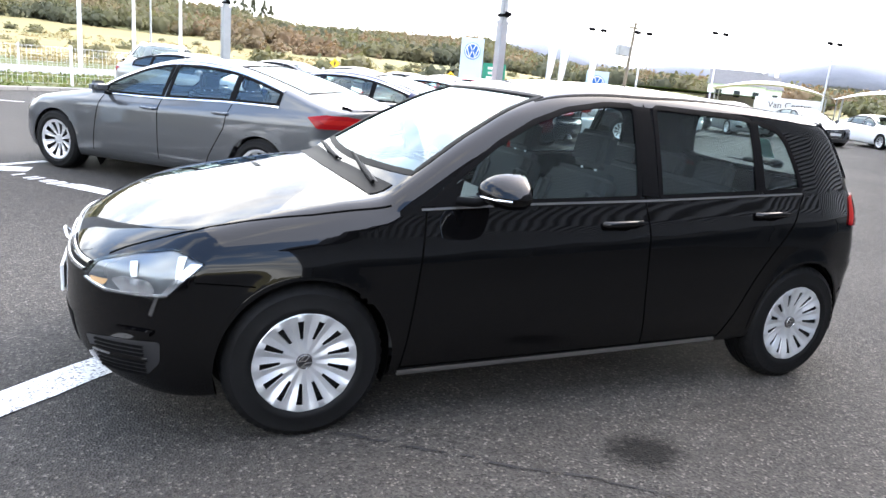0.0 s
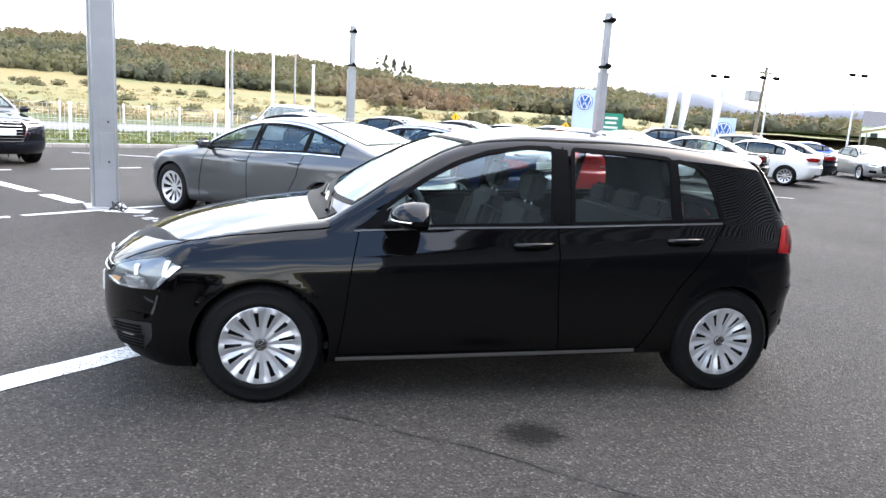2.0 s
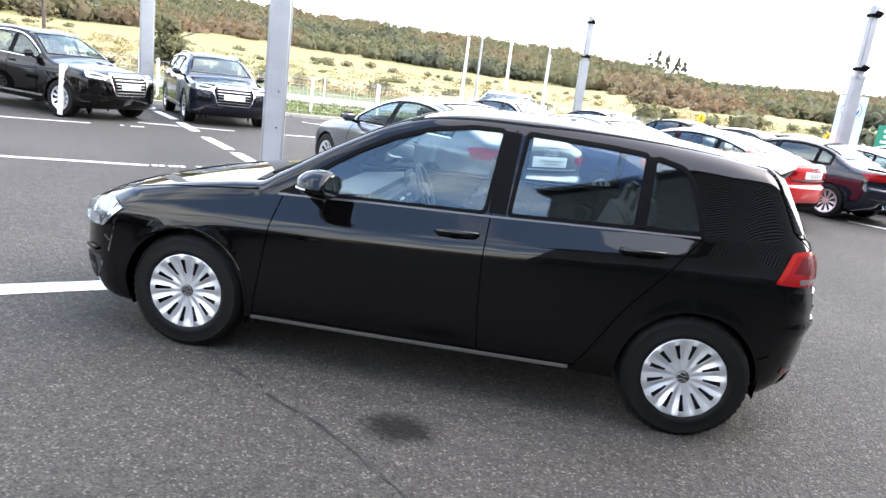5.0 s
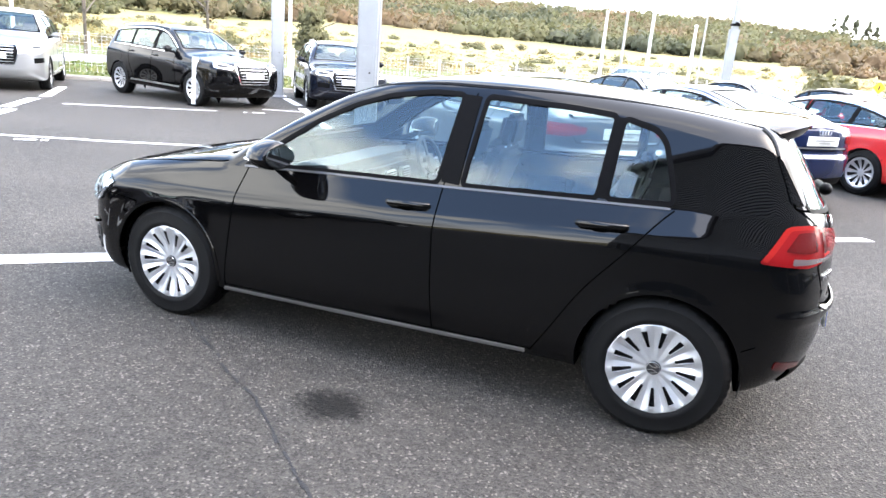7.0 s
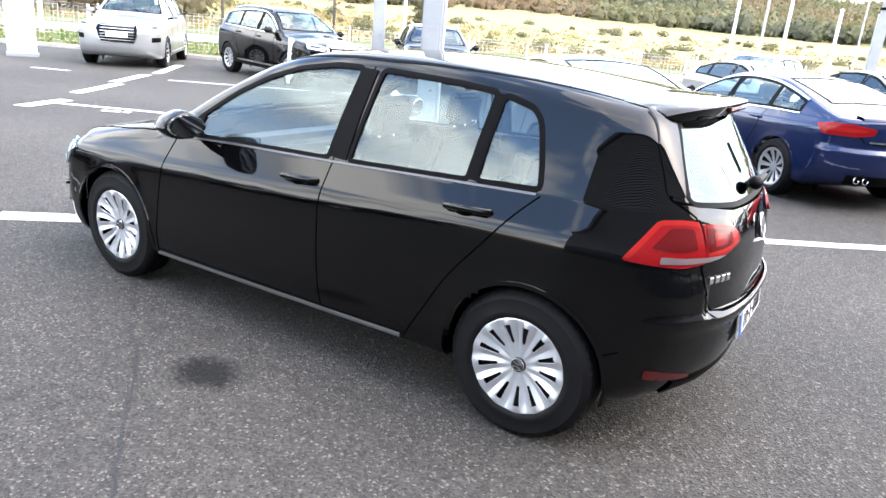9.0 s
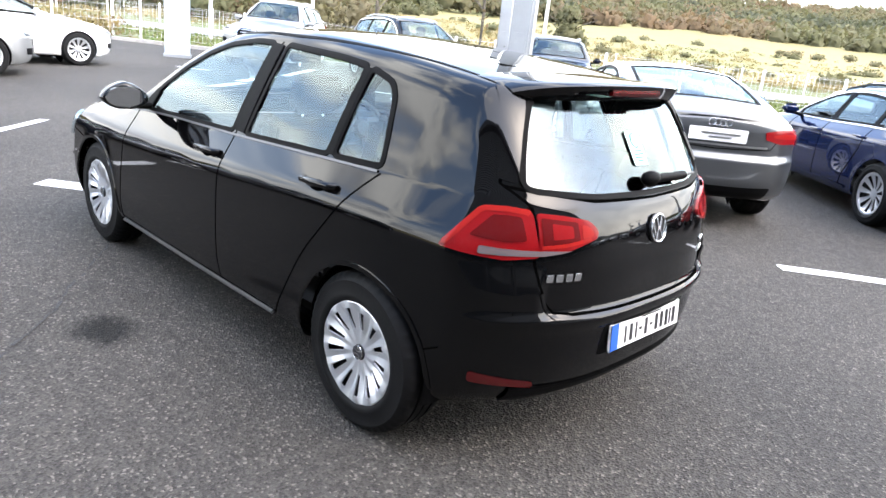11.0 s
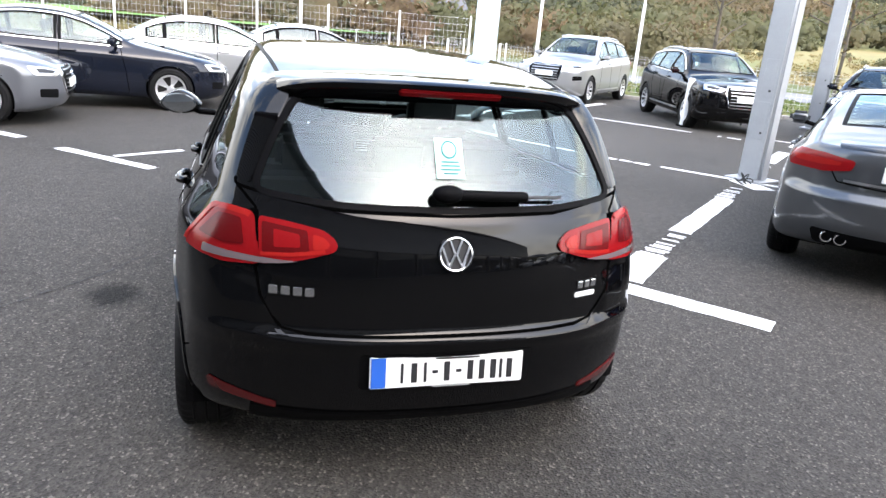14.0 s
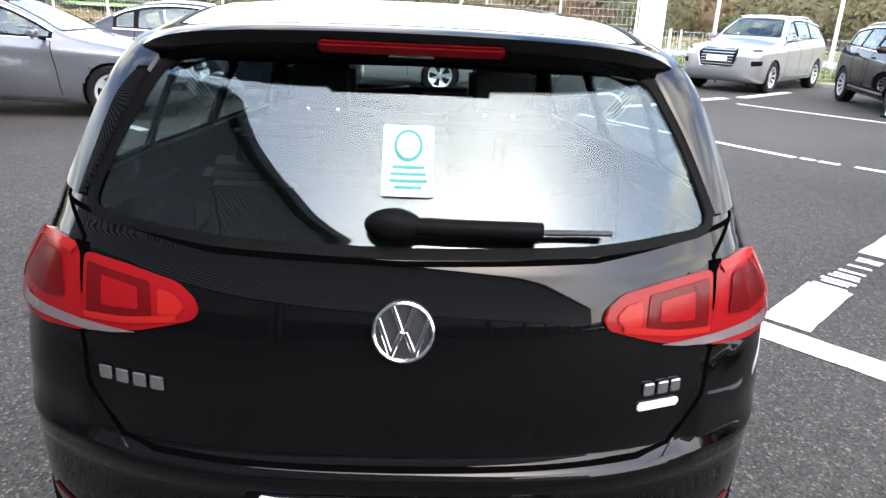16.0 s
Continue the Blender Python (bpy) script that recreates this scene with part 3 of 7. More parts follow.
    def corner(self, ang, base, s=-1):
        """A view of a corner from outside at ang degrees (0 the tail, 90 the flank): q is (along, z)."""
        ca, sa = math.cos(radians(ang)), math.sin(radians(ang))

        def at(q):
            q = np.asarray(q, float)
            o = np.stack([base[0] - sa * q[:, 0], s * (base[1] + ca * q[:, 0]), q[:, 1]], 1)
            return self.cast(o, np.tile((ca, s * sa, 0.0), (len(q), 1)), 2.5)

        def flat(p):
            p = np.asarray(p, float)
            return np.stack([-sa * (p[:, 0] - base[0]) + ca * (s * p[:, 1] - base[1]), p[:, 2]], 1)

        return at, flat


def spline(points, n=8, closed=True):
    """Densifies an outline with rounded corners."""
    p = np.asarray(points, float)
    k = len(p)
    out = []
    for i in range(k if closed else k - 1):
        a, b, c, d = p[(i - 1) % k], p[i], p[(i + 1) % k], p[(i + 2) % k]
        if not closed:
            a, d = p[max(i - 1, 0)], p[min(i + 2, k - 1)]
        for t in np.arange(n) / n:
            out.append(0.5 * (2 * b + (c - a) * t + (2 * a - 5 * b + 4 * c - d) * t * t + (3 * b - a - 3 * c + d) * t ** 3))
    if not closed:
        out.append(p[-1])
    return np.array(out)


def rounded(points, r=0.05, n=5):
    """An outline with its corners cut to arcs."""
    p = np.asarray(points, float)
    out = []
    for i in range(len(p)):
        a, b, c = p[i - 1], p[i], p[(i + 1) % len(p)]
        u, v = (a - b) / np.linalg.norm(a - b), (c - b) / np.linalg.norm(c - b)
        rr = min(r, 0.45 * np.linalg.norm(a - b), 0.45 * np.linalg.norm(c - b))
        for t in np.linspace(0, 1, n):
            s0, s1, s2 = (1 - t) ** 2, 2 * t * (1 - t), t * t
            out.append(s0 * (b + u * rr) + s1 * b + s2 * (b + v * rr))
    return np.array(out)


def dense(points, step, closed=True):
    p = np.asarray(points, float)
    out = []
    for i in range(len(p) if closed else len(p) - 1):
        a, b = p[i], p[(i + 1) % len(p)]
        n = max(1, int(np.ceil(np.linalg.norm(b - a) / step)))
        out += [a + (b - a) * t for t in np.arange(n) / n]
    if not closed:
        out.append(p[-1])
    return np.array(out)


def inside(q, poly):
    """Which points q lie in the polygon."""
    x, y = q[:, 0], q[:, 1]
    hit = np.zeros(len(q), bool)
    for (x0, y0), (x1, y1) in zip(poly, np.roll(poly, -1, 0)):
        if y0 != y1:
            hit ^= ((y0 > y) != (y1 > y)) & (x < (x1 - x0) * (y - y0) / (y1 - y0) + x0)
    return hit


def sheet(body, outline, project, off=0.003, rim=0.0, rings=8, step=0.03):
    """A skin over the body inside an outline: verts, faces, normals. off: how far it stands out; rim: depth of its edge."""
    o = dense(outline, step)
    c = o.mean(0)
    k = len(o)
    scales = [1.0] + [1 - (i + 1) / rings for i in range(rings - 1)]
    q = np.concatenate([c + (o - c) * s for s in scales] + [c[None]])
    p = project(q)
    nrm = body.normal(p)
    v = p + nrm * off
    faces = []
    for r in range(rings - 1):
        for i in range(k):
            j = (i + 1) % k
            faces.append((r * k + i, r * k + j, (r + 1) * k + j, (r + 1) * k + i))
    last, mid = (rings - 1) * k, rings * k
    faces += [(last + i, last + (i + 1) % k, mid) for i in range(k)]
    f0 = np.array(faces[0])
    turn = np.dot(np.cross(v[f0[1]] - v[f0[0]], v[f0[2]] - v[f0[0]]), nrm[f0[0]]) < 0
    if turn:
        faces = [f[::-1] for f in faces]
    if rim:
        base = len(v)
        v = np.concatenate([v, v[:k], v[:k] - nrm[:k] * (rim + off)])
        side_n = nrm[:k]
        nrm = np.concatenate([nrm, side_n, side_n])
        for i in range(k):
            j = (i + 1) % k
            f = (base + i, base + k + i, base + k + j, base + j)
            faces.append(f if not turn else f[::-1])
    return v, faces, nrm


def band(body, path, project, width=0.006, off=0.0012, closed=False, step=0.03, shift=0.0):
    """A strip along a line on the body."""
    p = dense(path, step, closed)
    k = len(p)
    nxt, prv = (np.roll(p, -1, 0), np.roll(p, 1, 0)) if closed else (np.vstack([p[1:], p[-1:]]), np.vstack([p[:1], p[:-1]]))
    d = nxt - prv
    d /= np.maximum(np.linalg.norm(d, axis=1, keepdims=True), 1e-9)
    n2 = np.stack([-d[:, 1], d[:, 0]], 1)
    rows = [project(p + n2 * (shift + w)) for w in (-width / 2, 0.0, width / 2)]
    nr = [body.normal(r) for r in rows]
    v = np.concatenate([rows[0] - nr[0] * 0.004, rows[0] + nr[0] * off, rows[1] + nr[1] * off * 1.15, rows[2] + nr[2] * off, rows[2] - nr[2] * 0.004])
    nrm = np.concatenate([nr[0], nr[0], nr[1], nr[2], nr[2]])
    faces = []
    for r in range(4):
        for i in range(k if closed else k - 1):
            j = (i + 1) % k
            faces.append((r * k + i, r * k + j, (r + 1) * k + j, (r + 1) * k + i))
    f0 = faces[k if closed else k - 1]
    if np.dot(np.cross(v[f0[1]] - v[f0[0]], v[f0[2]] - v[f0[0]]), nrm[f0[0]]) < 0:
        faces = [f[::-1] for f in faces]
    return v, faces, nrm


def shell(body, cell):
    """The whole skin as a grid: verts, faces, which side each face belongs to."""
    lo, hi = np.array((-2.75, -1.15, -0.05)), np.array((2.75, 1.15, 1.95))
    nx, ny, nz = (int(round(v)) for v in ((hi - lo) / (cell, cell * 1.2, cell * 1.1)))
    X, Y, Z = np.linspace(lo[0], hi[0], nx + 1), np.linspace(lo[1], hi[1], ny + 1), np.linspace(lo[2], hi[2], nz + 1)
    verts, key, faces, side = [], {}, [], []

    def vid(i, j, k):
        if (i, j, k) not in key:
            key[(i, j, k)] = len(verts)
            verts.append((X[i], Y[j], Z[k]))
        return key[(i, j, k)]

    for i in range(nx):
        for k in range(nz):
            faces.append((vid(i, 0, k), vid(i + 1, 0, k), vid(i + 1, 0, k + 1), vid(i, 0, k + 1))); side.append(0)
            faces.append((vid(i, ny, k), vid(i, ny, k + 1), vid(i + 1, ny, k + 1), vid(i + 1, ny, k))); side.append(1)
        for j in range(ny):
            faces.append((vid(i, j, nz), vid(i + 1, j, nz), vid(i + 1, j + 1, nz), vid(i, j + 1, nz))); side.append(2)
            faces.append((vid(i, j, 0), vid(i, j + 1, 0), vid(i + 1, j + 1, 0), vid(i + 1, j, 0))); side.append(5)
    for j in range(ny):
        for k in range(nz):
            faces.append((vid(0, j, k), vid(0, j, k + 1), vid(0, j + 1, k + 1), vid(0, j + 1, k))); side.append(3)
            faces.append((vid(nx, j, k), vid(nx, j + 1, k), vid(nx, j + 1, k + 1), vid(nx, j, k + 1))); side.append(4)
    b = np.array(verts)
    q = np.stack([np.clip(b[:, 0], body.nose(0.6) + 0.75, body.tail(0.6) - 0.7), np.zeros(len(b)), np.full(len(b), 0.62)], 1)
    d = b - q
    far = np.linalg.norm(d, axis=1)
    v = body.cast(q, d / far[:, None], 2.6)
    return v, np.array(faces), np.array(side)


def snap(v, sel, axes, poly, tol, project):
    """Pulls grid points near an outline onto it, so that a cut along it is clean."""
    idx = np.flatnonzero(sel)
    q = v[idx][:, axes]
    a, b = poly, np.roll(poly, -1, 0)
    ab = b - a
    t = np.clip(((q[:, None] - a) * ab).sum(-1) / (ab * ab).sum(-1), 0, 1)
    c = a + ab * t[..., None]
    dist = np.linalg.norm(q[:, None] - c, axis=2)
    best = dist.argmin(1)
    near = dist[np.arange(len(q)), best] < tol
    if near.any():
        v[idx[near]] = project(c[np.arange(len(q)), best][near])


def circle(x, z, r, n=40):
    return np.array([(x + r * math.cos(2 * math.pi * i / n), z + r * math.sin(2 * math.pi * i / n)) for i in range(n)])


# ---- wheels ----
def disc_grid(radii, height, sectors, per, slots, rows_open, lift, flip=False):
    """A dished disc of radial spokes, cut through between them."""
    bm = bmesh.new()
    n = sectors * per
    rows = []
    for k, r in enumerate(radii):
        row = []
        for i in range(n):
            a = 2 * math.pi * (i + 0.5 * per) / n
            ph = abs(((i % per) / per) * 2 - 1)
            row.append(bm.verts.new((r * math.cos(a), r * math.sin(a), height[k] + lift[k] * ph)))
        rows.append(row)
    for k in range(len(radii) - 1):
        for i in range(n):
            mid = (i % per + 0.5) / per
            if k in rows_open and abs(mid - 0.5) < slots:
                continue
            j = (i + 1) % n
            bm.faces.new((rows[k][i], rows[k + 1][i], rows[k + 1][j], rows[k][j]))
    bm.faces.new(rows[0])
    bmesh.ops.recalc_face_normals(bm, faces=bm.faces)
    if sum(f.normal.z for f in bm.faces) < 0:
        bmesh.ops.reverse_faces(bm, faces=bm.faces)
    bmesh.ops.solidify(bm, geom=bm.faces[:], thickness=0.006)
    return bm


def bm_to_mesh(name, bm, mat, smooth=True):
    me = bpy.data.meshes.new(name)
    bm.to_mesh(me)
    bm.free()
    me.materials.append(mat)
    if smooth:
        me.shade_smooth()
        me.set_sharp_from_angle(angle=radians(35))
    return me


def tyre_mesh(R, rim, w):
    h = w / 2
    prof = [(rim - 0.005, -h * 0.8), (rim + 0.01, -h * 0.95), (rim + 0.035, -h * 1.03), (R - 0.035, -h), (R - 0.008, -h * 0.84), (R, -h * 0.66)]
    for g in (-0.42, 0.0, 0.42):
        prof += [(R, h * g - 0.006), (R - 0.007, h * g - 0.004), (R - 0.007, h * g + 0.004), (R, h * g + 0.006)]
    prof += [(R, h * 0.66), (R - 0.008, h * 0.84), (R - 0.03, h * 0.97), (R - 0.034, h * 1.0), (R - 0.04, h * 0.995), (rim + 0.035, h * 1.03), (rim + 0.03, h * 1.045), (rim + 0.015, h * 1.0), (rim + 0.004, h * 0.93), (rim - 0.004, h * 0.84), (rim - 0.012, h * 0.5)]
    bm = bm_lathe(prof, seg=144)
    # shoulder blocks
    for v in bm.verts:
        r = math.hypot(v.co.x, v.co.y)
        if r > R - 0.012 and abs(v.co.z) > h * 0.6:
            i = round(math.atan2(v.co.y, v.co.x) / (2 * math.pi) * 144) % 3
            if i == 0:
                v.co.x *= (r - 0.006) / r
                v.co.y *= (r - 0.006) / r
    return bm


WHEELS = {}


def wheel_meshes(style, R, rim, w):
    key = (style, R, rim, w)
    if key in WHEELS:
        return WHEELS[key]
    out = [("tyre", bm_to_mesh("tyre", tyre_mesh(R, rim, w), M["rubber"]), "black rubber tyre with a blocked shoulder")]
    h = w / 2
    barrel = bm_lathe([(rim, h * 0.8), (rim - 0.012, h * 0.5), (rim - 0.02, -h * 0.8)], seg=40)
    bm_lathe([(rim - 0.015, h * 0.15), (0.0001, h * 0.15)], seg=40, bm=barrel)
    out.append(("steel_wheel" if style == "cover" else "brake_disc", bm_to_mesh("rim_well", barrel, M["rimdark"]), ""))
    if style == "cover":
        rad = [0.012, 0.034, 0.066, 0.094, 0.118, 0.142, 0.164, 0.176, 0.200, 0.2165]
        hh = [h * 0.72, h * 0.74, h * 0.76, h * 0.80, h * 0.88, h * 0.95, h * 0.99, h * 1.0, h * 0.99, h * 0.88]
        lift = [0, 0, 0.003, 0.009, 0.015, 0.017, 0.016, 0.013, 0.004, 0]
        bm = disc_grid(rad, hh, 13, 12, 0.17, (3, 4, 5, 6), [-v for v in lift])
        out.append(("wheel_cover", bm_to_mesh("wheel_cover", bm, M["cap"]), "silver plastic wheel cover with thirteen broad spokes"))
        b = bm_lathe([(0.0001, h * 0.72 + 0.012), (0.026, h * 0.72 + 0.012), (0.031, h * 0.72 + 0.008), (0.033, h * 0.72)], seg=28)
        out.append(("hub_badge", bm_to_mesh("hub_badge", b, M["ink"]), "round dark hub badge"))
        z = h * 0.72 + 0.012
        c = bm_ring(0.0285, 0.0016, Matrix.Translation((0, 0, z)), 28, 6)
        for sx in (-1, 1):
            for x0, y0, x1, y1 in ((0.004, 0.0, 0.013, 0.022), (0.005, 0.002, 0.012, -0.02), (0.012, -0.02, 0.025, 0.008)):
                d = Vector((x1 - x0, y1 - y0, 0))
                bar = bm_box(d.length, 0.004, 0.003, Matrix.Translation((sx * (x0 + x1) / 2, (y0 + y1) / 2, z)) @ Matrix.Rotation(math.atan2(d.y, sx * d.x), 4, "Z"))
                out.append(("badge_bar", bm_to_mesh("badge_bar", bar, M["chrome"], False), ""))
        out.append(("badge_ring", bm_to_mesh("badge_ring", c, M["chrome"]), "chrome ring of the hub badge"))
    else:
        n, gap = {"twin": (10, 0.27), "five": (5, 0.26), "multi": (7, 0.27)}[style]
        k = rim / 0.2145
        rad = [v * k for v in (0.012, 0.036, 0.055, 0.075, 0.11, 0.15, 0.185, 0.196, 0.2145)]
        hh = [h * v for v in (0.62, 0.62, 0.6, 0.6, 0.66, 0.75, 0.84, 0.9, 0.92)]
        lift = [0, 0, 0.003, 0.008, 0.010, 0.010, 0.006, 0, 0]
        bm = disc_grid(rad, hh, n, 8, gap, (2, 3, 4, 5), [-v for v in lift])
        out.append(("alloy_rim", bm_to_mesh("alloy_rim", bm, M["alloy"]), "spoked silver alloy rim"))
    WHEELS[key] = out
    return out


def add_wheel(car, x, y, R, style, rim, w, name="wheel"):
    e = new(name)
    e.empty_display_size = 0.05
    e.parent = car
    s = 1 if y < 0 else -1
    e.matrix_basis = Matrix.Translation((x, y, R - 0.006)) @ Matrix.Rotation(s * math.pi / 2, 4, "X") @ Matrix.Rotation(0.13 + x, 4, "Z")
    for nm, me, lb in wheel_meshes(style, R, rim, w):
        ob = new(nm, me)
        ob.parent = e
        if lb:
            ob["label"] = lb
    return e


# ---- seats and cabin, shared by all cars ----
def bm_pad(w, d, h, m, bm=None):
    """A cushioned block."""
    return bm_box(w, d, h, m, bevel=min(w, d, h) * 0.32, seg=3, bm=bm)


def add_seat(car, x, y, z=0.28, wide=0.5, name="front_seat", rest=True):
    """A seat that faces -x."""
    e = new(name)
    e.parent, e.empty_display_size = car, 0.05
    e.matrix_basis = Matrix.Translation((x, y, z))
    part("cushion", bm_pad(0.5, wide, 0.16, pose(0, 0, 0.12, 0, 4, 0)), M["seat"], e, smooth=True)
    back = bm_pad(0.13, wide, 0.62, pose(0.30, 0, 0.46, 0, 18, 0))
    for s in (-1, 1):
        bm_pad(0.17, 0.10, 0.5, pose(0.27, s * (wide / 2 - 0.05), 0.44, 0, 18, 0), bm=back)
    part("backrest", back, M["seat"], e, smooth=True)
    if rest:
        part("headrest", bm_pad(0.10, min(0.27, wide * 0.55), 0.19, pose(0.425, 0, 0.86, 0, 10, 0)), M["seat"], e, smooth=True)
        for yr in (-0.06, 0.06):
            part("headrest_rod", bm_tube([(0.40, yr, 0.72), (0.415, yr, 0.8)], 0.006), M["satin"], e)
    return e


def add_cabin(car, body, cowl, seat_x=(-0.15, 0.72), half=0.68, lift=0.0, detail=False):
    add_seat(car, seat_x[0], -0.36, 0.28 + lift)
    add_seat(car, seat_x[0], 0.36, 0.28 + lift)
    e = new("rear_bench")
    e.parent, e.empty_display_size = car, 0.05
    e.matrix_basis = Matrix.Translation((seat_x[1], 0, 0.30 + lift))
    part("cushion", bm_pad(0.46, 1.22, 0.16, pose(0, 0, 0.12, 0, 4, 0)), M["seat"], e, smooth=True)
    part("backrest", bm_pad(0.14, 1.24, 0.56, pose(0.32, 0, 0.42, 0, 20, 0)), M["seat"], e, smooth=True)
    for y in (-0.38, 0.0, 0.38):
        part("headrest", bm_pad(0.09, 0.26, 0.15, pose(0.44, y, 0.735, 0, 12, 0)), M["seat"], e, smooth=True)
    dash = bm_box(0.46, half * 2 - 0.06, 0.24, pose(cowl + 0.42, 0, 0.80 + lift, 0, -8, 0), bevel=0.06, seg=3)
    bm_box(0.30, half * 2 - 0.12, 0.30, pose(cowl + 0.36, 0, 0.62 + lift), bevel=0.05, seg=2, bm=dash)
    bm_box(0.9, 0.26, 0.30, pose(cowl + 0.95, 0, 0.42 + lift), bevel=0.04, seg=2, bm=dash)
    part("dashboard", dash, M["dash"], car, "dark plastic dashboard", smooth=True)
    wheel = bm_ring(0.175, 0.014, Matrix(), 40, 8)
    for a in (0, 180, 270):
        bm_box(0.15, 0.035, 0.012, pose(0, 0, 0, 0, 0, a) @ pose(0.095, 0, -0.005), bevel=0.004, seg=1, bm=wheel)
    bm_lathe([(0.0001, 0.02), (0.045, 0.018), (0.062, 0.0), (0.05, -0.03)], seg=24, bm=wheel)
    w = part("steering_wheel", wheel, M["dash"], car, "three-spoke black steering wheel", smooth=True)
    w.matrix_basis = Matrix.Translation((cowl + 0.72, 0.36, 0.86 + lift)) @ Matrix.Rotation(radians(68), 4, "Y")
    floor = bm_box(2.4, half * 2, 0.04, pose(0.2, 0, 0.25 + lift))
    part("cabin_floor", floor, M["dash"], car)
    if detail:
        for y in (-0.58, -0.1, 0.1, 0.58):
            v = bm_box(0.03, 0.15 if abs(y) > 0.3 else 0.13, 0.07, pose(cowl + 0.655, y, 0.83 + lift, 0, -8, 0), bevel=0.008, seg=2)
            vent = part("air_vent", v, M["satin"], car, "silver-edged air vent", smooth=True)
            s = bmesh.new()
            for k in range(4):
                bm_box(0.034, 0.11, 0.007, pose(0.0, 0, 0.021 - 0.014 * k), bm=s)
            sl = part("vent_slats", s, M["ink"], vent)
            sl.matrix_basis = pose(cowl + 0.656, y, 0.83 + lift, 0, -8, 0)
        part("rear_view_mirror", bm_box(0.03, 0.22, 0.06, pose(cowl + 0.60, 0.0, 1.27 + lift, 0, 0, 0), bevel=0.014, seg=3), M["trim"], car, smooth=True)
        part("dials", bm_box(0.05, 0.30, 0.10, pose(cowl + 0.60, 0.36, 0.93 + lift, 0, -15, 0), bevel=0.03, seg=3), M["dash"], car, smooth=True)


# ---- the car builder ----
def side_glass(body, x0, x1, sill=0.02, drop=0.085):
    """The outline of the side windows between two stations, from the belt and roof lines."""
    xs = np.linspace(x0, x1, 60)
    low, up = body.belt(xs) + sill, body.top(xs) - drop
    ok = up - low > 0.015
    xs, low, up = xs[ok], low[ok], up[ok]
    return np.concatenate([np.stack([xs, low], 1), np.stack([xs, up], 1)[::-1]])


def clip_x(poly, x0, x1):
    """The part of a window outline between two uprights."""
    out = []
    for lim, keep in ((x0, lambda v: v >= x0), (x1, lambda v: v <= x1)):
        src = poly if lim == x0 else np.array(out)
        out = []
        for a, b in zip(src, np.roll(src, -1, 0)):
            if keep(a[0]):
                out.append(a)
            if keep(a[0]) != keep(b[0]):
                t = (lim - a[0]) / (b[0] - a[0])
                out.append(a + (b - a) * t)
    return np.array(out)


def top_glass(body, x0, x1, inset0, inset1, n=14):
    """A windscreen or sloping back window, seen from above."""
    xs = np.linspace(x0, x1, n)
    hw = np.array([body.width(np.array([x]), np.array([body.top(x) - 0.03]))[0] for x in xs]) - np.linspace(inset0, inset1, n)
    bow = 0.10 if x0 < 0 else -0.06
    left = [(x + bow * (y / 0.7) ** 2 * 0.8, -y) for x, y in zip(xs, hw)]
    lower = [(xs[0] + bow * (y / 0.7) ** 2 * 0.8, y) for y in np.linspace(-hw[0], hw[0], 9)[1:-1]]
    upper = [(xs[-1] + bow * (y / 0.7) ** 2 * 0.8, y) for y in np.linspace(hw[-1], -hw[-1], 9)[1:-1]]
    right = [(x, -y) for x, y in left]
    return np.array(left[::-1] + lower + right + upper)


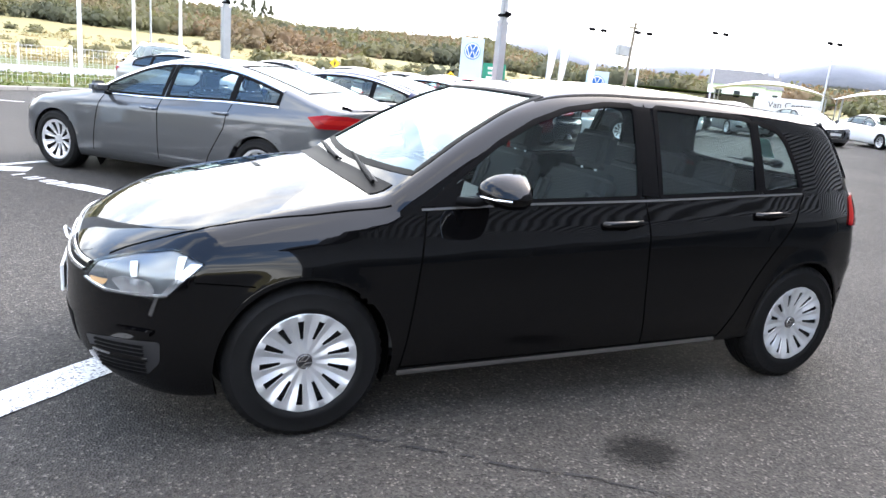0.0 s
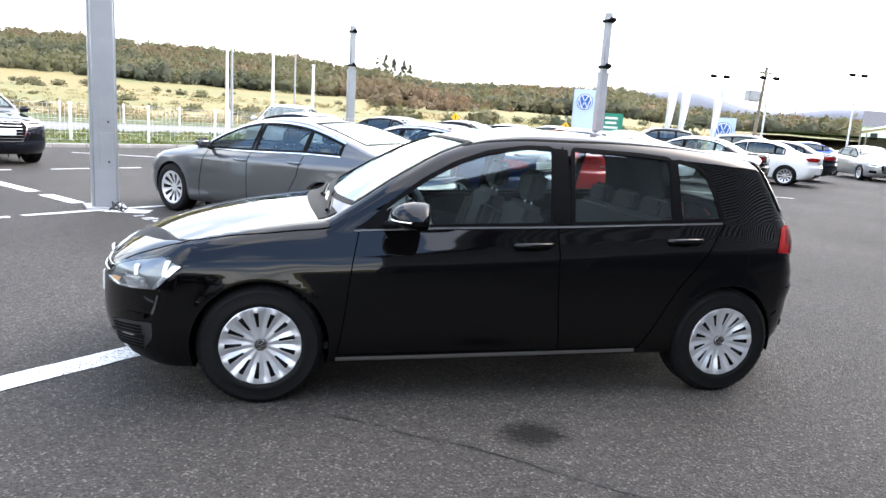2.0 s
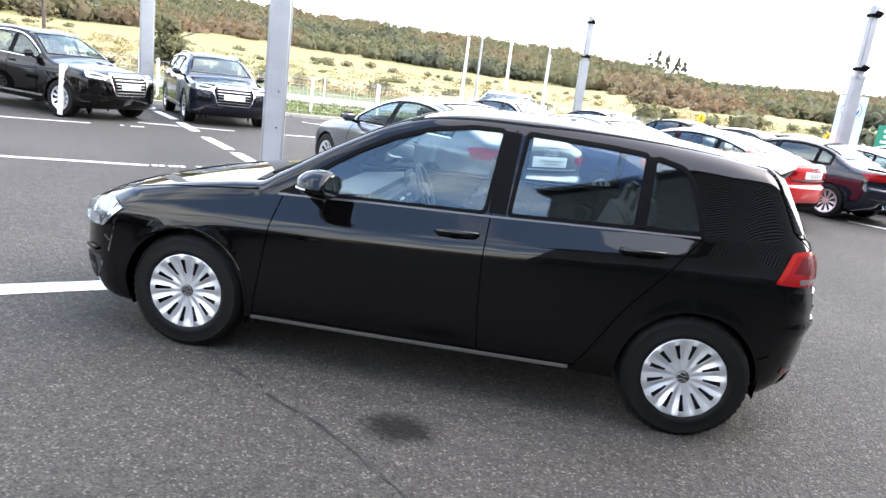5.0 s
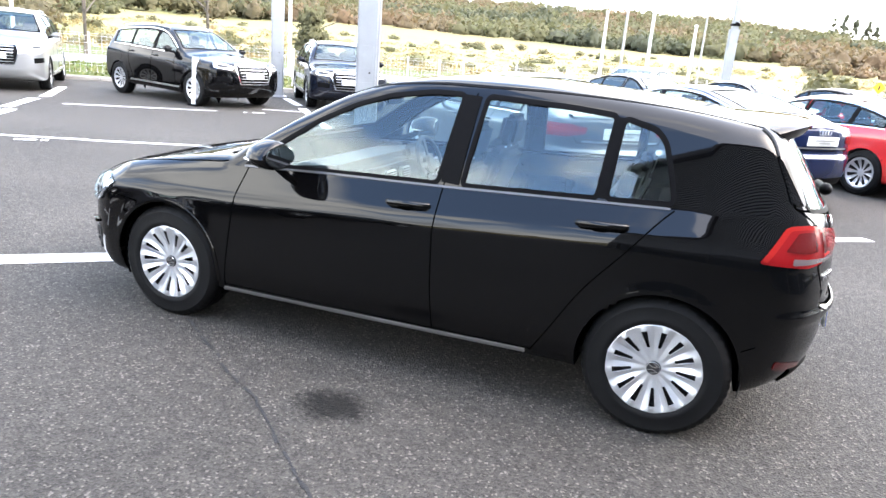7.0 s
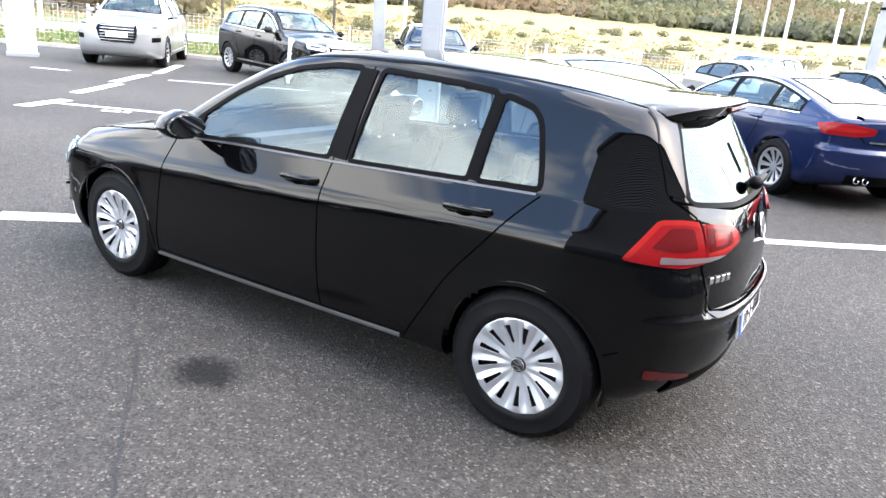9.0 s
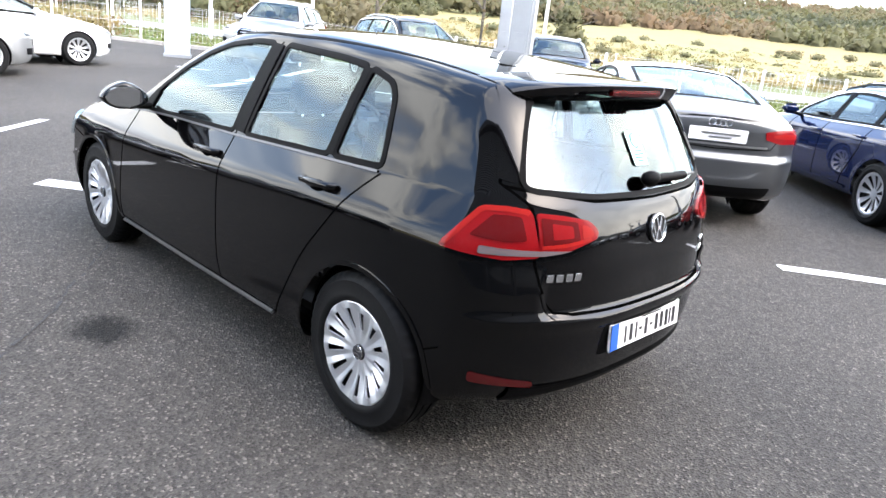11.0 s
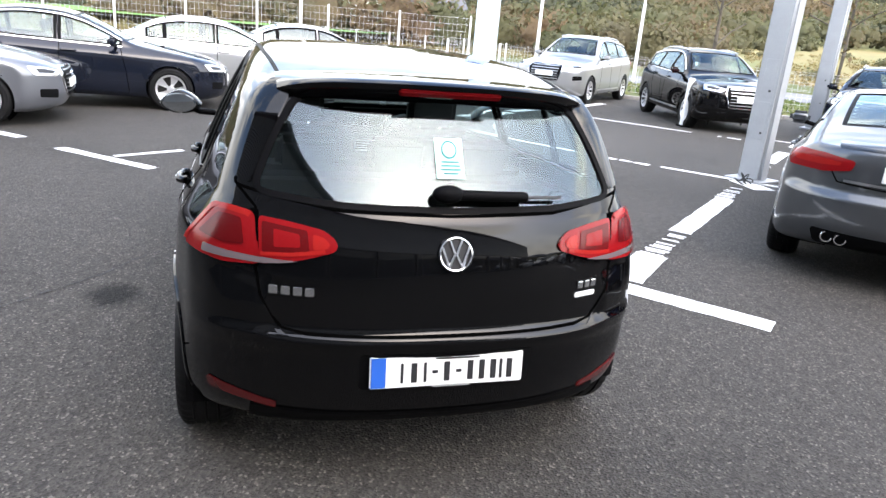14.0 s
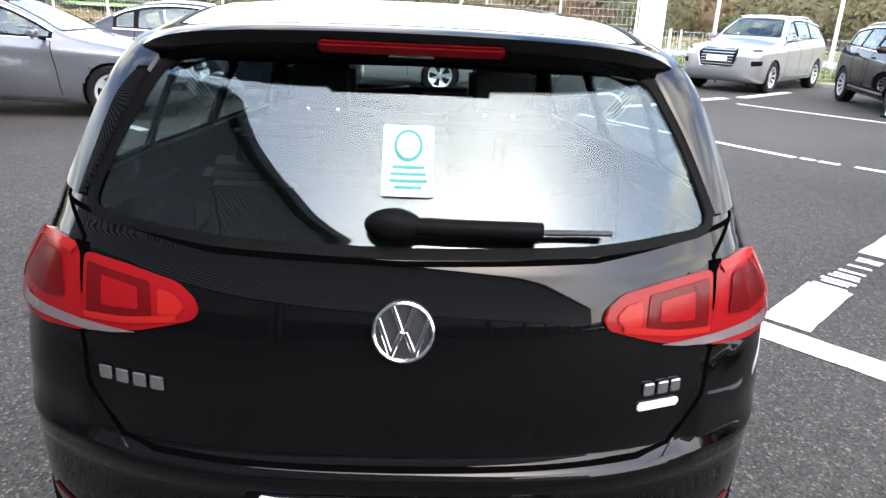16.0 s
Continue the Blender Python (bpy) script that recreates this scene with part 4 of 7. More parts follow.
def build_car(name, label, body, mat, cell, glass_mat, windows, screen, back, back_view, doors=(), lids=(), m=None, group="", style="twin", rim=0.23, tyre_w=0.235, track=0.79, cowl=-1.0, seat_x=(-0.15, 0.72), lift=0.0, detail=False, interior=True):
    """A whole car. windows: side outlines (x, z); screen: (x, y) outline; back: outline in the plane of back_view."""
    car = thing(name, label, "car", m, group)
    v, faces, side = shell(body, cell)
    lateral = np.abs(v[:, 1]) > 0.40
    R = body.arch
    gone = np.zeros(len(faces), bool)

    def centre():
        return v[faces].mean(1)

    for s in (-1, 1):
        flank = lateral & (np.sign(v[:, 1]) == s)
        pj = lambda q, s=s: body.side(q, s)
        for xw in body.wheels:
            snap(v, flank & (v[:, 2] < 0.8), [0, 2], circle(xw, body.wheel_r, R), cell * 0.55, pj)
        for w in windows:
            snap(v, flank & (v[:, 2] > 0.8), [0, 2], np.asarray(w), cell * 0.5, pj)
    snap(v, (v[:, 2] > 0.8) & (v[:, 0] < 0.6), [0, 1], screen, cell * 0.5, body.above)
    if back is not None:
        ax, pj = ([1, 2], body.rear) if back_view == "rear" else ([0, 1], body.above)
        snap(v, (v[:, 2] > 0.8) & (v[:, 0] > 0.8), ax, back, cell * 0.5, pj)
    c = centre()
    for xw in body.wheels:
        gone |= inside(c[:, [0, 2]], circle(xw, body.wheel_r, R)) & (np.abs(c[:, 1]) > 0.46)
    for w in windows:
        gone |= inside(c[:, [0, 2]], np.asarray(w)) & (np.abs(c[:, 1]) > 0.40) & (side < 3)
    gone |= inside(c[:, [0, 1]], screen) & (c[:, 2] > 0.85) & (c[:, 0] < 0.6)
    if back is not None:
        gone |= inside(c[:, [1, 2] if back_view == "rear" else [0, 1]], back) & (c[:, 2] > 0.85) & (c[:, 0] > 0.8)
    nrm = body.normal(v)
    owner = np.zeros(len(faces), int)
    names = [("body", "")]
    for nm, poly, view, lb in list(doors) + list(lids):
        poly = np.asarray(poly, float)
        if view in ("near", "far"):
            s = -1 if view == "near" else 1
            hit = inside(c[:, [0, 2]], poly) & (np.sign(c[:, 1]) == s) & (np.abs(c[:, 1]) > 0.45)
        elif view == "above":
            hit = inside(c[:, [0, 1]], poly) & (c[:, 2] > 0.6)
        else:
            hit = inside(c[:, [1, 2]], poly) & (c[:, 0] > 1.2)
        owner[hit & (owner == 0)] = len(names)
        names.append((nm, lb))
    parts = {}
    for k, (nm, lb) in enumerate(names):
        f = faces[(owner == k) & ~gone]
        if not len(f):
            continue
        used, inv = np.unique(f, return_inverse=True)
        ob = link_mesh(nm, v[used], inv.reshape(-1, 4), mat, car, lb, normals=nrm[used])
        parts.setdefault(nm, []).append(ob)
    # glass, seals
    for s in (-1, 1):
        pj = lambda q, s=s: body.side(q, s)
        for w in windows:
            gv, gf, gn = sheet(body, w, pj, off=-0.004, rings=6, step=0.05)
            link_mesh("side_window", gv, gf, glass_mat, car, "", normals=gn).visible_shadow = False
            gv, gf, gn = band(body, w, pj, width=0.022 if cell < 0.04 else 0.04, off=0.004, closed=True)
            link_mesh("window_seal", gv, gf, M["trim"], car, normals=gn)
        for xw in body.wheels:
            well = bm_lathe([(R + 0.004, -0.005), (R + 0.012, 0.02), (R + 0.012, 0.34), (0.05, 0.36)], Matrix.Translation((xw, s * 0.83, body.wheel_r)) @ Matrix.Rotation(s * math.pi / 2, 4, "X"), seg=32)
            bmesh.ops.delete(well, geom=[f for f in well.faces if f.calc_center_median().z < body.bottom(xw) - 0.02], context="FACES")
            part("wheel_arch_liner", well, M["trim"], car)
            arc = [p for p in circle(xw, body.wheel_r, R + 0.006, 60) if p[1] > body.bottom(p[0]) + 0.05]
            arc = sorted(arc, key=lambda p: math.atan2(p[1] - body.wheel_r + 0.3, p[0] - xw))
            gv, gf, gn = band(body, arc, pj, width=0.016, off=0.005)
            link_mesh("arch_lip", gv, gf, mat, car, normals=gn)
            add_wheel(car, xw, s * track, body.wheel_r + 0.006, style, rim, tyre_w)
    gv, gf, gn = sheet(body, screen, body.above, off=-0.004, rings=8, step=0.06)
    link_mesh("windscreen", gv, gf, M["glass"], car, normals=gn).visible_shadow = False
    gv, gf, gn = band(body, screen, body.above, width=0.03, off=0.003, closed=True)
    link_mesh("windscreen_seal", gv, gf, M["trim"], car, normals=gn)
    if back is not None:
        pj = body.rear if back_view == "rear" else body.above
        gv, gf, gn = sheet(body, back, pj, off=-0.003, rings=8, step=0.05)
        link_mesh("rear_window", gv, gf, glass_mat, car, normals=gn).visible_shadow = False
        gv, gf, gn = band(body, back, pj, width=0.018 if cell < 0.04 else 0.03, off=0.003, closed=True)
        link_mesh("rear_window_seal", gv, gf, M["trim"], car, normals=gn)
    if interior:
        add_cabin(car, body, cowl, seat_x, lift=lift, detail=detail)
    return car, parts


def skin(car, name, body, outline, project, mat, off=0.004, rim=0.01, rings=5, step=0.025, label=""):
    gv, gf, gn = sheet(body, outline, project, off, rim, rings, step)
    return link_mesh(name, gv, gf, mat, car, label, normals=gn)


def strip(car, name, body, path, project, mat, width=0.006, off=0.0015, label="", closed=False):
    gv, gf, gn = band(body, path, project, width, off, closed)
    return link_mesh(name, gv, gf, mat, car, label, normals=gn)


def set_rows(car, name, body, project, y, z, w, h, mat, depth=0.012, tilt=0.0, label="", bevel=0.004):
    """A flat plate fixed on the tail or nose at (y, z)."""
    p = project(np.array([(y, z)]))[0]
    n = body.normal(p[None])[0]
    yaw = math.degrees(math.atan2(n[1], n[0]))
    ob = part(name, bm_box(depth, w, h, Matrix(), bevel=bevel, seg=2), mat, car, label)
    ob.matrix_basis = Matrix.Translation(Vector(p) + Vector(n) * (depth * 0.5)) @ Matrix.Rotation(radians(yaw), 4, "Z") @ Matrix.Rotation(radians(tilt), 4, "Y")
    return ob


def add_plate(car, body, project, y, z, w=0.52, h=0.112, tilt=0.0, letters=True, band_blue=True):
    pl = set_rows(car, "number_plate", body, project, y, z, w, h, M["plate"], tilt=tilt, label="white number plate with dark bars")
    if band_blue:
        b = part("blue_band", bm_box(0.003, 0.048, h - 0.008, pose(0.0068, -(w / 2 - 0.028), 0)), M["plateblue"], pl)
        b.parent = pl
    if letters:
        xs = [-0.155, -0.115, -0.078, -0.045, -0.005, 0.035, 0.075, 0.115, 0.155, 0.182, 0.212]
        for i, y0 in enumerate(xs):
            part("number_bar", bm_box(0.003, 0.019 if i not in (0, 2, 9) else 0.009, 0.066 if i not in (3, 5) else 0.010, pose(0.0068, y0 * w / 0.52, -0.004)), M["ink"], pl)
        part("county_bar", bm_box(0.003, 0.15, 0.005, pose(0.0068, 0.03, h / 2 - 0.013)), M["ink"], pl)
    return pl


# ---- ground, lot markings ----

def hill_height(az, r):
    """Height of the land, by bearing in degrees from +y to +x and distance."""
    rim = np.interp(az, [-180, -140, -110, -85, -70, -50, -30, -15, 0, 6, 12, 20, 27, 33, 60, 120, 180], [2.0, 2.5, 4.4, 5.4, 6.2, 5.4, 3.9, 3.7, 3.5, 3.0, 2.4, 2.5, 2.7, 1.4, 1.0, 1.0, 2.0])
    top = np.tan(np.radians(rim)) * 420
    s = np.clip((r - 55) / 365, 0, 1)
    low = np.clip((r - 48) / 110, 0, 1)
    return 3.2 * low * low * (3 - 2 * low) * np.clip(rim / 3, 0.2, 1) + (top - 1.5) * np.clip((s - 0.22) / 0.78, 0, 1) ** 1.25


def build_ground():
    az = np.radians(np.arange(0, 360, 3.0))
    rad = np.array([0.01, 4, 8, 14, 22, 32, 42, 50, 56, 62, 70, 80, 95, 115, 140, 170, 205, 245, 290, 340, 395, 430, 480, 560, 700, 1000, 1800, 3500])
    verts, faces = [], []
    for r in rad:
        for a in az:
            x, y = r * math.sin(a), r * math.cos(a)
            d = math.degrees(math.atan2(x, y))
            z = float(hill_height(np.array(d), np.array(min(r, 425.0)))) if r > 45 else 0.0
            if r > 45:
                z += noise.noise(Vector((x * 0.02, y * 0.02, 0))) * min(3.0, (r - 45) * 0.02)
            if r > 430:
                z *= max(0.0, 1 - (r - 430) / 300)
            verts.append((x, y, z - 0.02))
    n = len(az)
    for i in range(len(rad) - 1):
        for j in range(n):
            faces.append((i * n + j, (i + 1) * n + j, (i + 1) * n + (j + 1) % n, i * n + (j + 1) % n)[::-1])
    ob = link_mesh("ground", verts, faces, M["land"], None, smooth=True)
    tagged(ob, "tawny moorland rising to wooded hills", "ground", kind="structure")


build_ground()


def flat_poly(name, pts, z, mat, label, category, kind="structure", parent=None, thick=0.0):
    bm = bmesh.new()
    if thick:
        bm_prism([(p[0], p[1]) for p in pts], thick, Matrix.Translation((0, 0, z - thick)), bm)
    else:
        f = bm.faces.new([bm.verts.new((p[0], p[1], z)) for p in pts])
        f.normal_update()
        if f.normal.z < 0:
            f.normal_flip()
    ob = part(name, bm, mat, parent)
    if parent is None:
        tagged(ob, label, category, kind=kind)
    return ob


K0 = Vector((-10.8, 14.3, 0))           # a point on the kerb
KD, KN = Vector((0.80, 0.60, 0)), Vector((-0.60, 0.80, 0))


def kp(u, n, z=0.0):
    """A place along (u) and beyond (n) the kerb."""
    p = K0 + KD * u + KN * n
    return (p.x, p.y, z)


flat_poly("car_park", [(-34, -34), (60, -34), kp(80, 0), kp(-22, 0), (-32, -8)], 0.0, M["asphalt"], "dark asphalt car park with pale stones", "car park")
kerb = bmesh.new()
for i in range(90):
    bm_box(0.90, 0.16, 0.22, Matrix.Translation(kp(-20 + i * 0.91, 0.08, 0.0)) @ Matrix.Rotation(math.atan2(KD.y, KD.x), 4, "Z"), bevel=0.015, seg=1, bm=kerb)
tagged(part("kerb", kerb, M["kerb"]), "pale concrete kerb stones along the car park", "kerb", kind="structure")
flat_poly("verge", [kp(-60, 0.16), kp(140, 0.16), kp(140, 8.0), kp(-60, 8.0)], 0.06, M["grass"], "grass verge beside the road", "verge")
flat_poly("road", [kp(-90, 8.0), kp(200, 8.0), kp(200, 15.5), kp(-90, 15.5)], 0.09, M["road"], "grey asphalt road beyond the fence", "road")
flat_poly("far_verge", [kp(-90, 15.5), kp(200, 15.5), kp(200, 30), kp(-90, 30)], 0.07, M["grass"], "grass strip on the far side of the road", "verge")


def marking(name, pts, w, label="worn white parking line"):
    """A painted line from point to point."""
    a, b = Vector((*pts[0], 0)), Vector((*pts[1], 0))
    d = (b - a).normalized()
    n = Vector((-d.y, d.x, 0)) * w / 2
    ln = (b - a).length
    k = max(2, int(ln / 0.12))
    bm = bmesh.new()
    rows = []
    for i in range(k + 1):
        p = a + (b - a) * (i / k)
        j1, j2 = (random.uniform(-0.006, 0.006) for _ in range(2))
        rows.append((bm.verts.new(p + n + d * j1 + n.normalized() * j1 + Vector((0, 0, 0.005))), bm.verts.new(p - n + d * j2 + n.normalized() * j2 + Vector((0, 0, 0.005)))))
    for (a0, a1), (b0, b1) in zip(rows, rows[1:]):
        bm.faces.new((a1, b1, b0, a0))
    bm.normal_update()
    return tagged(part(name, bm, M["marking"]), label, "road marking", kind="structure")


LINES = [
    ((-2.93, -0.78), (0.80, 2.46), 0.20), ((-0.05, 1.93), (-0.585, 2.48), 0.24), ((-1.20, 3.14), (-2.52, 4.62), 0.20),
    ((-4.05, 6.18), (-4.70, 6.95), 0.20), ((-4.95, 7.25), (-6.05, 8.50), 0.20), ((-6.65, 9.25), (-7.7, 10.5), 0.20), ((-8.1, 11.0), (-9.4, 12.4), 0.20),
    ((-6.6, 3.35), (-4.80, 4.50), 0.11), ((-4.35, 4.95), (-2.9, 6.2), 0.11), ((-3.0, 5.55), (-3.55, 5.60), 0.30),
    ((-10.4, 6.3), (-8.2, 8.1), 0.11), ((-8.0, 9.35), (-6.3, 10.3), 0.11), ((-5.75, 10.75), (-4.3, 11.9), 0.11), ((-6.6, 15.3), (-4.2, 15.0), 0.11),
    ((-9.0, 3.45), (-10.0, 4.9), 0.22), ((-10.3, 5.0), (-11.4, 6.5), 0.22), ((-11.6, 6.9), (-13.4, 8.9), 0.22), ((-7.9, 2.0), (-8.3, 2.9), 0.24), ((-8.0, 2.6), (-6.6, 3.4), 0.11),
    ((-5.75, -3.95), (-4.95, -3.03), 0.14), ((-4.37, -2.52), (-3.40, -1.48), 0.14), ((-3.99, -1.92), (-4.45, -1.27), 0.09), ((-5.1, -0.68), (-5.9, 0.1), 0.11),
    ((1.45, 3.22), (3.1, 4.5), 0.15), ((6.1, 7.05), (6.45, 7.3), 0.14), ((7.1, 8.0), (8.6, 9.2), 0.15), ((8.9, 9.6), (10.4, 10.8), 0.15), ((6.3, 9.9), (7.3, 9.2), 0.13),
    ((8.9, 12.2), (9.8, 11.5), 0.12), ((10.5, 11.9), (11.6, 11.2), 0.12), ((-13.0, 4.9), (-12.3, 5.3), 0.12),
]
for a, b, w in LINES:
    marking("parking_line", (a, b), w)
# worn lettering on the ground, unreadable
for (cx, cy), ang, n, size in (((-2.85, 4.95), 131, 6, 0.20), ((-0.88, 2.80), 131, 6, 0.20), ((-4.58, 4.72), 38, 5, 0.12), ((-6.95, 2.9), 38, 5, 0.12), ((-7.6, 8.6), 38, 5, 0.12)):
    bm = bmesh.new()
    for i in range(n):
        for dx in (-0.3, 0.3):
            if random.random() < 0.8:
                bm_box(0.035, size * random.uniform(0.7, 1.0), 0.004, pose(cx, cy, 0.004, 0, 0, ang) @ pose((i - n / 2) * size * 0.75 + dx * size * 0.5, 0, 0), bm=bm)
    tagged(part("worn_lettering", bm, M["marking"]), "worn white bars of unreadable lettering on asphalt", "road marking", kind="structure")


# long crack, made of short uneven pieces
crack = bmesh.new()
p = Vector((-1.27, -0.82, 0))
aim = Vector((0.80, -0.60, 0))
for i in range(70):
    q = p + aim * 0.055 + Vector((random.uniform(-0.012, 0.012), random.uniform(-0.012, 0.012), 0))
    w = random.uniform(0.003, 0.010)
    n = Vector((-aim.y, aim.x, 0)) * w
    if random.random() < 0.9:
        f = [p + n, p - n, q - n, q + n]
        crack.faces.new([crack.verts.new(v + Vector((0, 0, 0.0042))) for v in f])
    p = q
crack.normal_update()
tagged(part("asphalt_crack", crack, M["oil"]), "thin crack and joint in the asphalt", "crack", kind="structure")


# ---- the black hatchback ----
GOLF = Body(
    top=[(-2.25, 0.60), (-2.10, 0.705), (-1.98, 0.765), (-1.80, 0.825), (-1.45, 0.903), (-1.16, 0.952), (-1.00, 0.975), (-0.90, 1.035), (-0.60, 1.225), (-0.32, 1.365), (-0.08, 1.432), (0.20, 1.462), (0.50, 1.468), (0.90, 1.455), (1.25, 1.428), (1.55, 1.390), (1.85, 1.345)],
    bottom=[(-2.25, 0.20), (-1.9, 0.17), (-1.5, 0.19), (-0.9, 0.21), (0.8, 0.235), (1.6, 0.24), (1.9, 0.27), (2.15, 0.33)],
    plan=[(-2.2, 0.80), (-1.8, 0.872), (-1.4, 0.893), (-0.8, 0.897), (0.0, 0.900), (0.8, 0.898), (1.4, 0.880), (1.655, 0.832), (1.8, 0.785), (1.9, 0.750), (2.0, 0.71), (2.1, 0.67)],
    belt=[(-2.2, 0.83), (-1.2, 0.885), (-0.8, 0.905), (0.0, 0.945), (0.8, 0.985), (1.3, 1.005), (2.1, 1.02)],
    crease=[(-2.2, 0.70), (-0.87, 0.750), (-0.37, 0.775), (0.23, 0.807), (0.83, 0.850), (1.10, 0.868), (1.45, 0.870), (1.8, 0.845)],
    nose=[(0.15, -2.02), (0.22, -2.11), (0.30, -2.16), (0.45, -2.185), (0.58, -2.180), (0.66, -2.165), (0.72, -2.11), (0.78, -2.02), (0.9, -1.9)],
    tail=[(0.15, 1.78), (0.25, 1.915), (0.35, 1.985), (0.45, 2.010), (0.55, 2.022), (0.585, 2.036), (0.605, 2.040), (0.622, 2.032), (0.634, 2.016), (0.650, 2.010), (0.75, 2.006), (0.88, 1.988), (0.98, 1.955), (1.03, 1.925), (1.10, 1.880), (1.25, 1.780), (1.35, 1.715), (1.5, 1.62)],
    lean=0.385, camber=(0.048, 0.070), nose_bow=(0.42, 3.3), tail_bow=(0.35, 3.0), rnd=0.075, wheels=(-1.3185, 1.3185), wheel_r=0.312, arch=0.347)


GOLF.cove = 0.020


def golf():
    b = GOLF
    win_f = rounded([(-0.815, 0.925), (0.225, 0.968), (0.262, 1.375), (0.10, 1.372), (-0.12, 1.335), (-0.30, 1.272), (-0.48, 1.178), (-0.66, 1.055)], 0.03)
    win_r = rounded([(0.345, 0.974), (0.965, 1.005), (0.985, 1.352), (0.80, 1.366), (0.378, 1.377)], 0.025)
    win_q = rounded([(1.002, 1.008), (1.285, 1.022), (1.258, 1.13), (1.212, 1.262), (1.165, 1.312), (1.018, 1.347)], 0.03)
    screen = top_glass(b, -0.93, -0.245, 0.10, 0.085)
    back = rounded([(-0.615, 1.045), (-0.35, 1.022), (0.0, 1.015), (0.35, 1.022), (0.615, 1.045), (0.55, 1.20), (0.475, 1.330), (0.0, 1.338), (-0.475, 1.330), (-0.55, 1.20)], 0.05)
    door_f = [(-0.835, 0.90), (-0.87, 0.75), (-0.90, 0.50), (-0.93, 0.27), (0.285, 0.27), (0.25, 0.70), (0.258, 0.96), (0.32, 1.40), (0.05, 1.405), (-0.25, 1.33), (-0.60, 1.13)]
    door_r = [(0.258, 0.96), (0.25, 0.70), (0.285, 0.27), (0.76, 0.28), (0.86, 0.42), (0.96, 0.60), (1.12, 0.80), (1.225, 0.93), (1.297, 1.005), (1.272, 1.15), (1.215, 1.325), (1.0, 1.39), (0.32, 1.40)]
    bonnet = [(-2.02, -0.62), (-2.08, 0.0), (-2.02, 0.62), (-1.72, 0.74), (-1.0, 0.78), (-0.93, 0.0), (-1.0, -0.78), (-1.72, -0.74)]
    gate = [(-0.47, 1.37), (0.47, 1.37), (0.66, 1.06), (0.606, 0.80), (0.56, 0.675), (0.46, 0.63), (-0.46, 0.63), (-0.56, 0.675), (-0.606, 0.80), (-0.66, 1.06)]
    car, parts = build_car(
        "black_hatchback", "glossy black five-door hatchback with silver wheel covers", b, M["black"], 0.028, M["glass"], [win_f, win_r, win_q], screen, back, "rear",
        doors=[("front_door", door_f, "near", ""), ("front_door", door_f, "far", ""), ("rear_door", door_r, "near", ""), ("rear_door", door_r, "far", "")],
        lids=[("bonnet", bonnet, "above", ""), ("tailgate", gate, "rear", "")], style="cover", rim=0.198, tyre_w=0.205, track=0.772, cowl=-1.0, seat_x=(-0.18, 0.62), detail=True)
    # shut lines
    for s in (-1, 1):
        pj = lambda q, s=s: b.side(q, s)
        strip(car, "shut_line", b, [(-0.835, 0.905), (-0.87, 0.75), (-0.90, 0.50), (-0.935, 0.25)], pj, M["gap"])
        strip(car, "shut_line", b, [(0.320, 1.385), (0.275, 1.10), (0.256, 0.96), (0.249, 0.74), (0.262, 0.50), (0.288, 0.25)], pj, M["gap"])
        strip(car, "shut_line", b, spline([(1.292, 1.0), (1.225, 0.93), (1.12, 0.80), (0.97, 0.615), (0.86, 0.43), (0.77, 0.28)], 5, False), pj, M["gap"])
        strip(car, "shut_line", b, [(-0.93, 0.262), (0.77, 0.288)], pj, M["gap"], 0.005)
        strip(car, "shut_line", b, [(-1.725, 0.652), (-1.644, 0.646), (-1.517, 0.634)], pj, M["gap"], 0.005)
        strip(car, "shut_line", b, [(1.635, 0.455), (1.70, 0.485)], pj, M["gap"], 0.005)
        strip(car, "belt_moulding", b, [(-0.86, 0.906), (-0.40, 0.932), (0.30, 0.958), (0.90, 0.988), (1.275, 1.004)], pj, M["sill"], 0.009, 0.006, "satin moulding under the side windows")
        # bright satin strip added to draw the highlight along the sill edge
        strip(car, "sill_strip", b, [(-0.94, 0.238), (0.0, 0.258), (0.75, 0.275)], pj, M["satin"], 0.012, 0.012, "pale strip that draws the highlight along the sill")
        strip(car, "door_pillar_cover", b, [(0.302, 1.372), (0.286, 0.975)], pj, M["trim"], 0.088, 0.006, "gloss black pillar cover")
        strip(car, "quarter_bar", b, [(1.000, 1.345), (0.988, 1.008)], pj, M["trim"], 0.03, 0.006)
        # handles
        for hx, hz in ((0.107, 0.862), (1.015, 0.908)):
            p = pj(np.array([(hx, hz)]))[0]
            cup = skin(car, "handle_cup", b, np.array([(hx - 0.01 + 0.052 * math.cos(a), hz - 0.012 + 0.020 * math.sin(a)) for a in np.linspace(0, 2 * math.pi, 20, endpoint=False)]), pj, M["gap"], off=0.001, rim=0.0, rings=3)
            h = bm_tube([(hx - 0.105, p[1] + s * 0.004, hz - 0.006), (hx - 0.09, p[1] + s * 0.026, hz - 0.002), (hx, p[1] + s * 0.034, hz + 0.004), (hx + 0.085, p[1] + s * 0.026, hz + 0.006), (hx + 0.10, p[1] + s * 0.004, hz + 0.004)], 0.0150, 10)
            part("door_handle", h, M["black"], car, "black door handle", smooth=True)
        # mirror
        mm = bmesh.new()
        bmesh.ops.create_uvsphere(mm, u_segments=28, v_segments=16, radius=1.0)
        for vv in mm.verts:
            x, y, z = vv.co
            k = 0.78 + 0.22 * (1 - abs(z))
            vv.co = (x * 0.135 if x < 0 else 0.055 * (1 - (1 - x) ** 4), y * 0.120 * k, z * 0.070 - 0.012 * abs(y))
